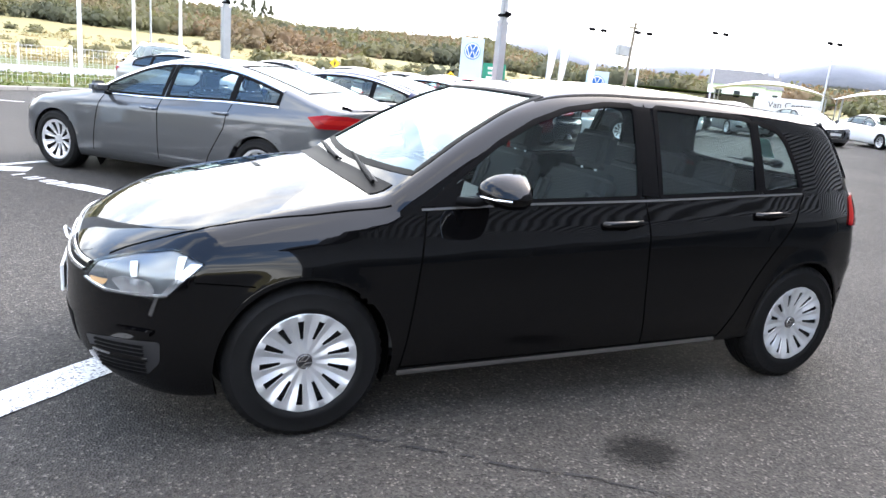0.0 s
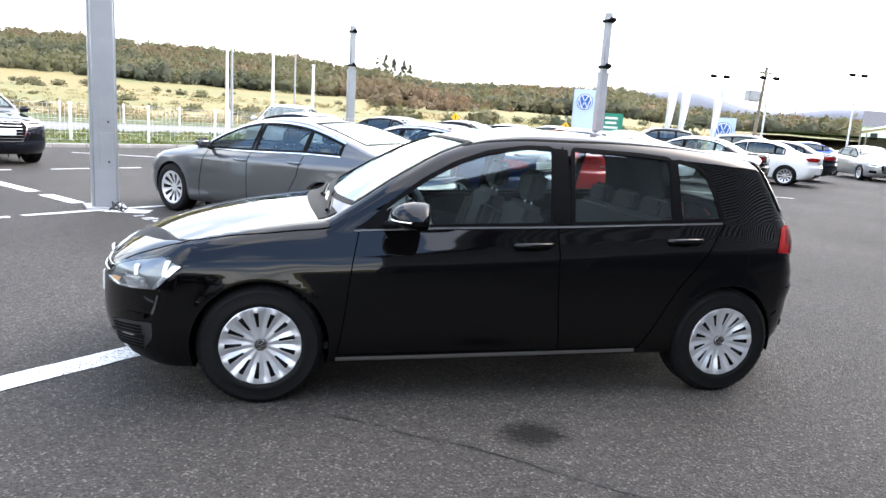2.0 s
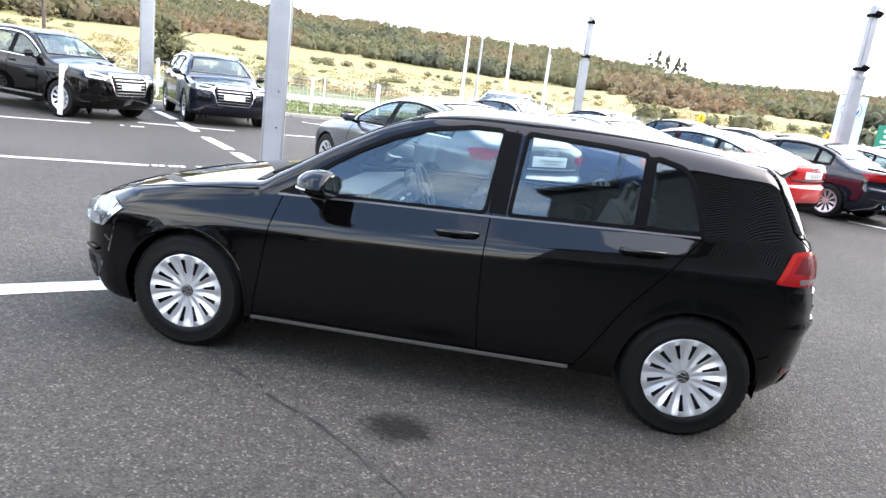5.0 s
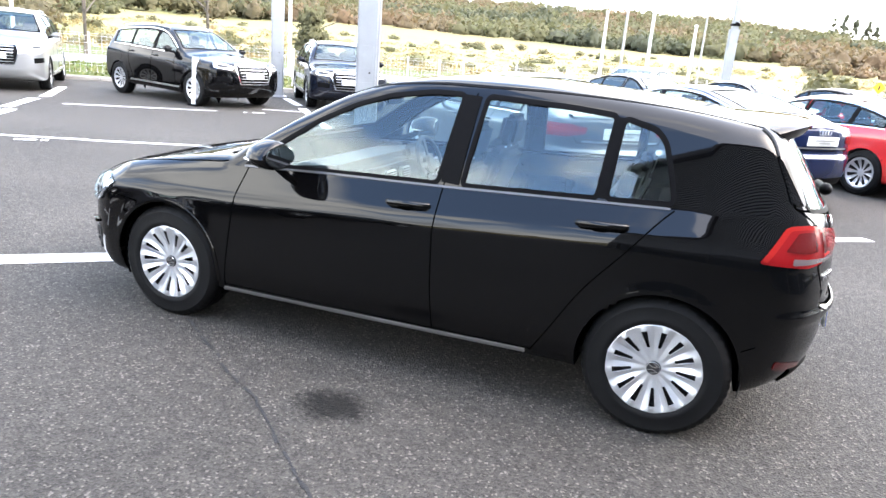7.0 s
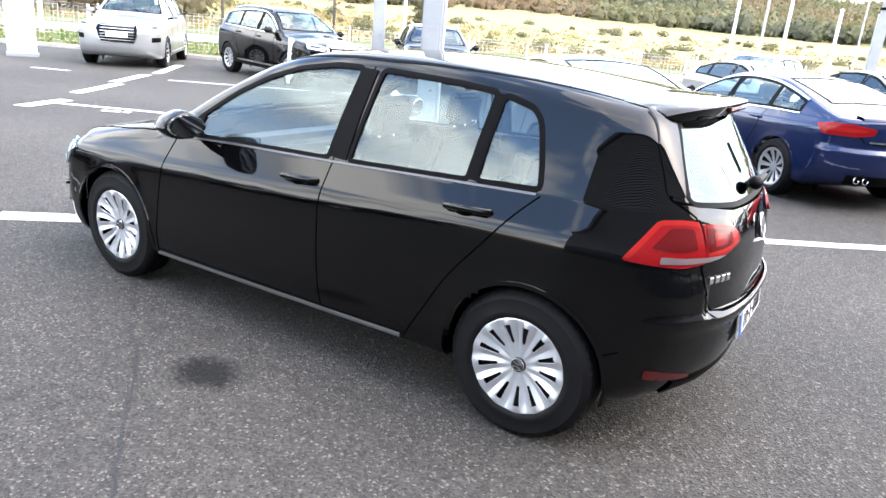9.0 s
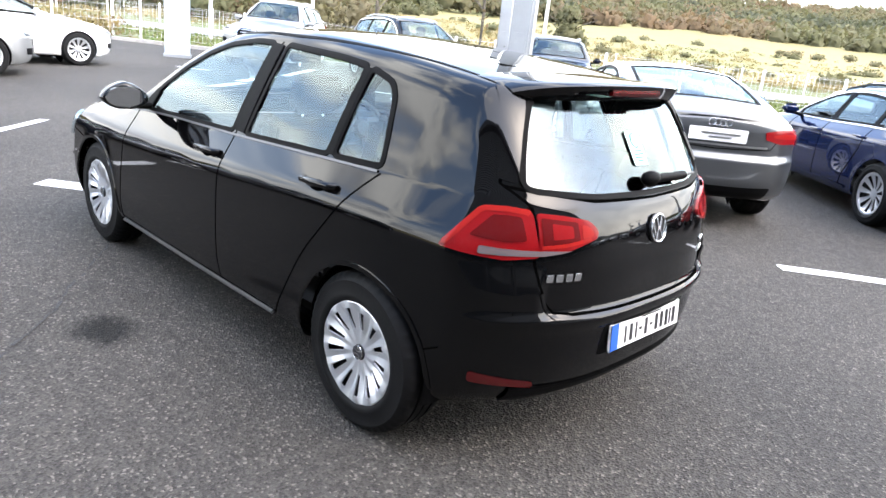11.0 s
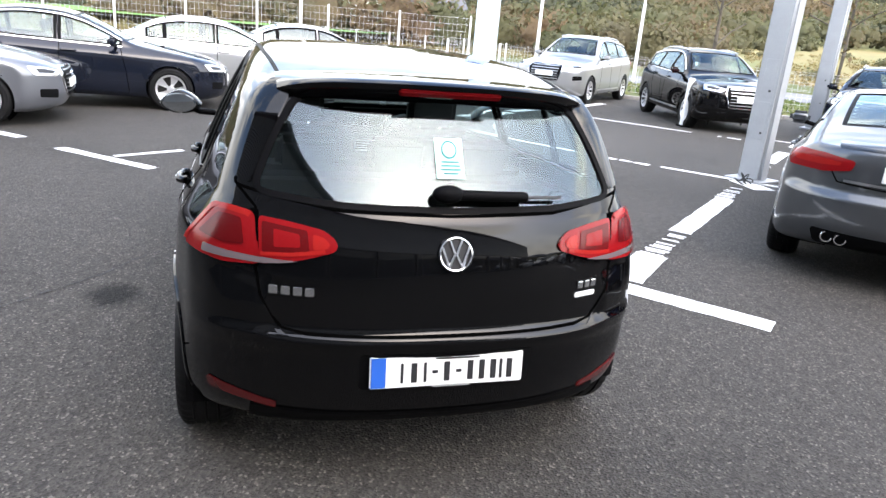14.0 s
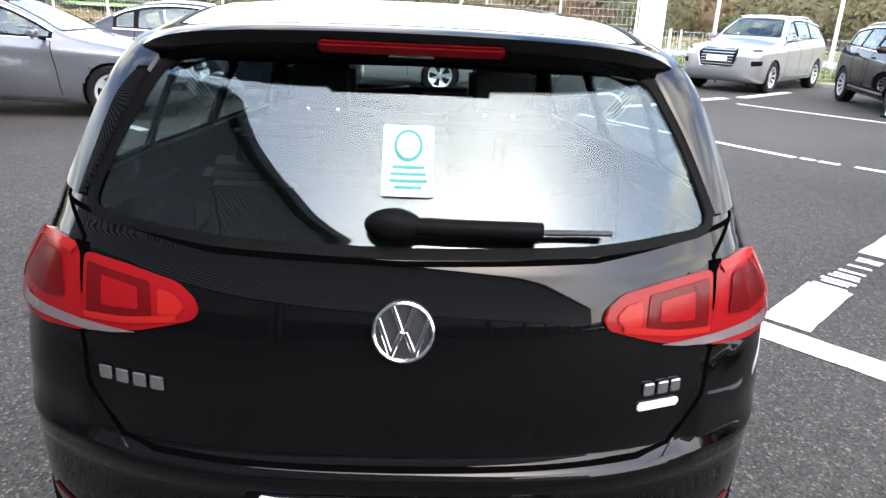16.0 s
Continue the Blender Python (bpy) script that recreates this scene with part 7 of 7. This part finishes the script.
pylon(12.2, 26.5, 1.02, 3.15, -22, "tall pale blue sign pylon with a round mark")
pylon(27.0, 37.5, 1.5, 2.6, -35, "smaller pale blue sign pylon with a round mark")
pylon(-15.6, 6.1, 0.62, 4.4, 60, "narrow pale blue sign pylon by the fence")


def board(name, label, x, y, turn, w, h, z, mat, posts=2, bars=0, diamond=False):
    e = thing(name, label, "sign", pose(x, y, 0, 0, 0, turn))
    if diamond:
        part("panel", bm_box(w, 0.03, w, pose(0, -0.04, z, 0, 45, 0), bevel=0.008, seg=1), mat, e)
        part("symbol", bm_box(w * 0.12, 0.012, w * 0.6, pose(0, -0.06, z, 0, 8, 0)), M["ink"], e)
    else:
        part("panel", bm_box(w, 0.04, h, pose(0, -0.04, z), bevel=0.008, seg=1), mat, e)
    for k in range(bars):
        part("lettering_bar", bm_box(w * random.uniform(0.4, 0.75), 0.01, h * 0.07, pose(random.uniform(-0.06, 0.06) * w, -0.066, z + h * 0.36 - k * h * 0.14)), M["plate"], e)
    for i in range(posts):
        px = 0 if posts == 1 else (i - 0.5) * w * 0.7
        part("post", bm_cyl(0.04, 0.04, z + h / 2, pose(px, 0.01, 0), 10), M["steel"], e, smooth=True)
    return e


board("warning_sign", "yellow diamond warning sign on a post", 8.7, 37.5, -12, 0.42, 0.42, 1.5, M["yellow"], 1, 0, True)
board("warning_sign", "yellow diamond warning sign on a post", 13.2, 31.0, -20, 0.36, 0.36, 1.4, M["yellow"], 1, 0, True)
board("road_sign", "green road sign with pale lettering bars", 17.0, 33.5, -25, 1.3, 1.9, 1.35, M["green"], 2, 6)


def van_sign():
    e = thing("van_sign", "white wall board reading Van Centre", "sign", pose(40.0, 33.0, 0, 0, 0, -48))
    part("panel", bm_box(4.2, 0.12, 1.0, pose(0, 0, 1.45), bevel=0.02, seg=1), M["plate"], e)
    for px in (-1.9, 1.9):
        part("post", bm_box(0.14, 0.14, 1.0, pose(px, 0.1, 0.5)), M["steel"], e)
    cu = bpy.data.curves.new("lettering", "FONT")
    cu.body, cu.size, cu.extrude, cu.align_x = "Van Centre", 0.60, 0.01, "CENTER"
    cu.materials.append(M["ink"])
    t = new("lettering", cu)
    t.parent = e
    t.matrix_basis = pose(0.2, -0.075, 1.28, 90, 0, 0)
    me = bpy.data.meshes.new_from_object(t)
    bpy.data.objects.remove(t)
    t = new("lettering", me)
    t.parent = e
    t.matrix_basis = pose(0.2, -0.075, 1.28, 90, 0, 0)


van_sign()


def canopy(x, y, turn, w, d):
    e = thing("canopy", "white arched fabric canopy on steel posts", "canopy", pose(x, y, 0, 0, 0, turn), "canopies")
    rows, faces = [], []
    n, k = 16, 8
    for j in range(k + 1):
        for i in range(n + 1):
            u, v = i / n * 2 - 1, j / k * 2 - 1
            rows.append((u * w / 2, v * d / 2, 2.35 + 1.0 * (1 - u * u) * (0.7 + 0.3 * (1 - v * v))))
    for j in range(k):
        for i in range(n):
            faces.append((j * (n + 1) + i, j * (n + 1) + i + 1, (j + 1) * (n + 1) + i + 1, (j + 1) * (n + 1) + i))
    c = link_mesh("fabric", rows, faces, M["canvas"], e, smooth=True)
    for sx in (-1, 1):
        for sy in (-1, 1):
            part("post", bm_cyl(0.06, 0.06, 2.4, pose(sx * w * 0.46, sy * d * 0.42, 0), 10), M["steel"], e, smooth=True)
    return e


canopy(47, 41, -48, 9, 6)
canopy(52, 33, -48, 9, 6)
wires = thing("utility_pole", "dark timber utility pole with a transformer", "pole", pose(31.5, 40.5, 0, 0, 3, 0))
part("post", bm_cyl(0.14, 0.10, 6.4, Matrix(), 12), M["wood"], wires, smooth=True)
part("transformer", bm_box(0.9, 0.6, 0.75, pose(-0.75, 0, 4.3), bevel=0.05, seg=2), M["steel"], wires)
part("crossarm", bm_box(1.2, 0.1, 0.1, pose(0, 0, 6.0)), M["wood"], wires)
for x, y in ((22.0, 31.0), (24.0, 29.5), (36.0, 27.0), (30.0, 30.0)):
    e = mast(x, y, 4.6 if x < 30 else 5.2, 0.06, M["whitepole"], "flood_lamp", "white lamp mast with twin flood lights")
    for s in (-1, 1):
        part("flood_light", bm_box(0.35, 0.2, 0.16, pose(s * 0.4, 0, 4.65 if x < 30 else 5.25, 20, 0, 0), bevel=0.03, seg=2), M["trim"], e)
for x, y in ((19.6, 32.0), (20.8, 32.6), (23.5, 33.5)):
    e = mast(x, y, 4.2, 0.035, M["whitepole"], "feather_flag", "white feather flag on a thin mast")
    rows = [(0.03 + 0.5 * math.sin(min(1.0, i / 12 * 1.25) * math.pi * 0.55) * j / 4, 0.06 * math.sin(i * 0.6 + j), 1.0 + 3.1 * i / 12) for i in range(13) for j in range(5)]
    fs = [(i * 5 + j, i * 5 + j + 1, i * 5 + j + 6, i * 5 + j + 5) for i in range(12) for j in range(4)]
    f = link_mesh("flag_cloth", rows, fs, M["canvas"], e, smooth=True)


# ---- fences ----
def fence(name, a, b, h, gap, label, wires_n, mat):
    a, b = Vector((*a, 0.05)), Vector((*b, 0.05))
    d = (b - a).normalized()
    turn = math.degrees(math.atan2(d.y, d.x))
    n = int((b - a).length / gap)
    e = thing(name, label, "fence", Matrix.Translation(a) @ Matrix.Rotation(radians(turn), 4, "Z"), kind="")
    post = bm_to_mesh("post", bm_box(0.07, 0.07, h + 0.06, pose(0, 0, (h + 0.06) / 2), bevel=0.008, seg=1), mat, False)
    mesh = bmesh.new()
    for k in range(wires_n):
        bm_box(gap, 0.006, 0.006, pose(gap / 2, 0.0, 0.08 + k * (h - 0.1) / (wires_n - 1)), bm=mesh)
    for k in range(1, 16):
        bm_box(0.004, 0.004, h - 0.1, pose(gap * k / 16, 0.005, h / 2 + 0.02), bm=mesh)
    mesh = bm_to_mesh("mesh_panel", mesh, M["whitepole"], False)
    for i in range(n + 1):
        o = new("post", post)
        o.parent, o.matrix_basis = e, pose(i * gap, 0, 0)
        if i < n:
            o = new("mesh_panel", mesh)
            o.parent, o.matrix_basis = e, pose(i * gap, 0, 0)
    return e


fence("mesh_fence", kp(-14, 1.5)[:2], kp(60, 1.5)[:2], 1.15, 2.4, "low white-posted mesh fence along the verge", 6, M["whitepole"])
fence("road_fence", kp(-50, 17.0)[:2], kp(90, 17.0)[:2], 1.0, 3.2, "pale post and mesh fence beyond the road", 4, M["whitepole"])
fence("tall_fence", (-21.5, 7.5), (-30.0, -22.0), 2.0, 2.6, "tall mesh fence with pale posts behind the cars", 9, M["whitepole"])


# ---- plants ----
def leaves(name, blobs, per, size, mat, label, category, kind="stuff", parent=None, seed=1, core=0.0):
    """Many small leaf clumps scattered in egg-shaped crowns (x, y, z, rx, rz)."""
    rng = np.random.default_rng(seed)
    b = np.repeat(np.asarray(blobs, float), per, 0)
    n = len(b)
    d = rng.normal(size=(n, 3))
    d /= np.linalg.norm(d, axis=1, keepdims=True)
    r = rng.uniform(0.45, 1.0, (n, 1)) ** 0.6
    c = b[:, :3] + d * r * np.stack([b[:, 3], b[:, 3], b[:, 4]], 1) * rng.uniform(0.75, 1.15, (n, 1))
    s = size * rng.uniform(0.5, 1.3, (n, 1)) * np.maximum(b[:, 3:4], 0.3) ** 0.5
    u = rng.normal(size=(n, 3))
    u /= np.linalg.norm(u, axis=1, keepdims=True)
    w = np.cross(u, d + 0.01)
    w /= np.linalg.norm(w, axis=1, keepdims=True) + 1e-9
    v = np.stack([c - u * s, c + w * s * 0.7, c + u * s, c - w * s * 0.7], 1).reshape(-1, 3)
    nn = d * 0.3 + (0, 0, 1.0)
    nn = np.repeat(nn / np.linalg.norm(nn, axis=1, keepdims=True), 4, 0)
    faces = [tuple(f) for f in np.arange(4 * n).reshape(-1, 4)]
    if core:
        # a rough heart of the crown, so that it is dense
        g = (1 + 5 ** 0.5) / 2
        ico = np.array([(-1, g, 0), (1, g, 0), (-1, -g, 0), (1, -g, 0), (0, -1, g), (0, 1, g), (0, -1, -g), (0, 1, -g), (g, 0, -1), (g, 0, 1), (-g, 0, -1), (-g, 0, 1)]) / 1.902
        tri = np.array([(0, 11, 5), (0, 5, 1), (0, 1, 7), (0, 7, 10), (0, 10, 11), (1, 5, 9), (5, 11, 4), (11, 10, 2), (10, 7, 6), (7, 1, 8), (3, 9, 4), (3, 4, 2), (3, 2, 6), (3, 6, 8), (3, 8, 9), (4, 9, 5), (2, 4, 11), (6, 2, 10), (8, 6, 7), (9, 8, 1)])
        bb = np.asarray(blobs, float)
        k = len(bb)
        cv = (bb[:, None, :3] + ico[None] * np.stack([bb[:, 3], bb[:, 3], bb[:, 4]], 1)[:, None] * core * rng.uniform(0.75, 1.15, (k, 12, 1))).reshape(-1, 3)
        cn = np.tile(ico * 0.4 + (0, 0, 1.0), (k, 1))
        base = len(v)
        v = np.concatenate([v, cv])
        nn = np.concatenate([nn, cn / np.linalg.norm(cn, axis=1, keepdims=True)])
        faces += [tuple(f) for f in (tri[None] + base + 12 * np.arange(k)[:, None, None]).reshape(-1, 3)]
    ob = link_mesh(name, v, faces, mat, parent, normals=nn)
    if parent is None:
        tagged(ob, label, category, kind=kind)
    return ob


def ground_z(x, y):
    r = math.hypot(x, y)
    return float(hill_height(np.array(math.degrees(math.atan2(x, y))), np.array(min(r, 425.0)))) if r > 45 else 0.0


rw = random.Random(11)
woods = {"leaf_green": [], "leaf_brown": [], "leaf_dark": []}
for _ in range(11000):
    az = rw.uniform(-125, 62)
    r = rw.uniform(120, 425) if rw.random() < 0.9 else rw.uniform(70, 130)
    x, y = r * math.sin(radians(az)), r * math.cos(radians(az))
    f = noise.noise(Vector((x * 0.012, y * 0.012, 3.0)))
    g = noise.noise(Vector((x * 0.02, y * 0.02, 9.0)))
    if r < 165 and f < 0.20 and az > -62:
        continue
    if f < -0.42:
        continue
    k = rw.uniform(1.5, 3.6) * (0.5 if r < 160 else 1.0)
    kind = "leaf_brown" if g > 0.12 else ("leaf_dark" if g < -0.28 else "leaf_green")
    woods[kind].append((x, y, ground_z(x, y) + k * 0.5, k, k * rw.uniform(0.65, 1.25)))
near = []
for i in range(150):
    az = rw.uniform(-100, -52)
    r = rw.uniform(55, 85)
    x, y = r * math.sin(radians(az)), r * math.cos(radians(az))
    k = rw.uniform(1.4, 3.0)
    near.append((x, y, k * 0.7, k, k))
leaves("roadside_trees", near[:80], 420, 0.17, M["leaf_brown"], "autumn trees and scrub beyond the road", "woodland", seed=21, core=0.62)
leaves("roadside_trees", near[80:], 420, 0.17, M["leaf_green"], "green trees and scrub beyond the road", "woodland", seed=22, core=0.62)
for key, say in (("leaf_green", "green scrub and broadleaf trees on the hillside"), ("leaf_brown", "autumn brown bracken and trees on the hillside"), ("leaf_dark", "dark evergreen trees on the hillside")):
    leaves("woodland", woods[key], 64, 0.36, M[key], say, "woodland", seed=len(key), core=0.62)
gorse = []
for _ in range(150):
    az, r = rw.uniform(-60, 32), rw.uniform(46, 140)
    x, y = r * math.sin(radians(az)), r * math.cos(radians(az))
    k = rw.uniform(0.5, 1.3)
    gorse.append((x, y, ground_z(x, y) + k * 0.3, k, k * 0.6))
leaves("gorse_bushes", gorse, 140, 0.15, M["leaf_green"], "low gorse bushes dotted over the moor", "bush", seed=5, core=0.6)
tufts = []
for _ in range(2600):
    az, r = rw.uniform(-115, 40), rw.uniform(44, 120)
    x, y = r * math.sin(radians(az)), r * math.cos(radians(az))
    tufts.append((x, y, ground_z(x, y) + 0.15, rw.uniform(0.4, 1.0), 0.3))
leaves("dry_grass", tufts, 30, 0.12, M["reed"], "tawny dry grass and reeds on the moor", "grass", seed=6)
verge = []
for _ in range(5000):
    u, n_ = rw.uniform(-24, 60), rw.uniform(0.3, 7.8)
    p = kp(u, n_)
    verge.append((p[0], p[1], 0.09, 0.12, 0.09))
leaves("verge_grass", verge, 8, 0.10, M["grass"], "rough grass on the verge", "grass", seed=7)
rank = []
for _ in range(2200):
    t, o = rw.uniform(0, 1), rw.uniform(0.5, 9)
    rank.append((-21.5 - 8.5 * t - o, 7.5 - 29.5 * t, 0.3, 0.35, rw.uniform(0.3, 0.6)))
leaves("rank_grass", rank, 14, 0.14, M["reed"], "tall dry grass behind the mesh fence", "grass", seed=8)


def tree(x, y, h, r, mat, label, bare=False, seed=0):
    rnd = random.Random(seed)
    e = thing("tree", label, "tree", pose(x, y, ground_z(x, y)), "trees")
    bm = bm_tube([(0, 0, -0.2), (0.03, 0.02, h * 0.3), (-0.03, 0.05, h * 0.62), (0.0, 0.0, h * 0.95)], 0.07 * h / 4, 8)
    for v in bm.verts:
        k = 1 - 0.75 * max(0, v.co.z) / h
        v.co.x, v.co.y = v.co.x * k, v.co.y * k
    for k in range(9):
        a, z0 = rnd.uniform(0, 6.28), h * rnd.uniform(0.25, 0.75)
        l = r * rnd.uniform(0.6, 1.0)
        bm_tube([(0, 0, z0), (l * 0.5 * math.cos(a), l * 0.5 * math.sin(a), z0 + l * 0.35), (l * math.cos(a), l * math.sin(a), z0 + l * 0.55)], 0.02 * h / 4, 5, bm)
    part("trunk", bm, M["bark"], e, smooth=True)
    blobs = []
    for k in range(14):
        a, z0 = rnd.uniform(0, 6.28), rnd.uniform(0.25, 1.0)
        q = r * (1.05 - z0) * rnd.uniform(0.4, 1.0)
        blobs.append((q * math.cos(a), q * math.sin(a), h * z0, r * 0.42, h * 0.15))
    leaves("crown", blobs, 80 if not bare else 10, 0.13, mat, "", "", parent=e, seed=seed, core=0.0 if bare else 0.6)
    return e


tree(-15.0, 22.6, 2.6, 1.3, M["leaf_green"], "dense green shrub tree beyond the fence", seed=1)
tree(-24.0, 27.0, 6.5, 2.2, M["leaf_brown"], "half-bare autumn tree on the moor", True, 2)
tree(-27.0, 22.0, 7.0, 2.4, M["leaf_brown"], "half-bare autumn tree on the moor", True, 3)
for k, (dx, h) in enumerate(((-5, 10), (0, 12), (5, 11), (11, 12), (15, 9))):
    tree(52 + dx, 400 + dx * 0.4, h, 3.4, M["leaf_dark"], "tall conifer on the ridge", seed=10 + k)


# ---- green fields, houses, far range ----
flat_poly("meadow", [(-70, -35), (-46, -22), (-46, 6), (-58, 16), (-110, 18), (-120, -30)], 0.9, M["meadow"], "bright green meadow behind the fence", "meadow")
flat_poly("meadow", [(60, 70), (120, 88), (130, 120), (70, 105)], 2.4, M["meadow"], "bright green meadow on the slope", "meadow")


def house(x, y, turn, w=9.0):
    e = thing("house", "small white rendered house with a slate roof", "house", pose(x, y, 1.0, 0, 0, turn), "far houses")
    part("wall", bm_box(w, 6, 3.6, pose(0, 0, 1.4)), M["render"], e)
    part("roof", bm_prism([(-3.4, 0), (3.4, 0), (0, 2.6)], w + 0.5, pose(-w / 2 - 0.25, 0, 3.2, 90, 0, 90)), M["roofing"], e)
    for k in range(3):
        wd = part("window", bm_box(1.0, 0.1, 1.1, pose(-w / 3 + k * w / 3, -3.02, 1.7)), M["window"], e)
        part("sill", bm_box(1.2, 0.2, 0.1, pose(-w / 3 + k * w / 3, -3.06, 1.1)), M["render"], wd)
    part("chimney", bm_box(0.6, 0.6, 1.4, pose(w / 2 - 0.6, 0, 6.0)), M["render"], e)


house(-84, 13, 100)
house(-90, 24, 95, 7.0)
house(95, 92, -40)
house(110, 101, -30, 7.0)
# the range; its air haze comes only from its colour
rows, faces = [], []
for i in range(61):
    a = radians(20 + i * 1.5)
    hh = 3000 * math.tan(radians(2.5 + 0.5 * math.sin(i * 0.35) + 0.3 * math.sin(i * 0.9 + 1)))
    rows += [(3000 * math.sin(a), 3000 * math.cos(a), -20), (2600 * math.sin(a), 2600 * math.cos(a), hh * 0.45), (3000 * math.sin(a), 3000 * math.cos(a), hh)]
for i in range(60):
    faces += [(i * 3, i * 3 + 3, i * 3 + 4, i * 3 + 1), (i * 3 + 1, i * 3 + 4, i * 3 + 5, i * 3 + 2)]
tagged(link_mesh("far_range", rows, faces, M["far"], smooth=True), "range on the horizon with blue-grey haze put into its colour", "hills", kind="structure")
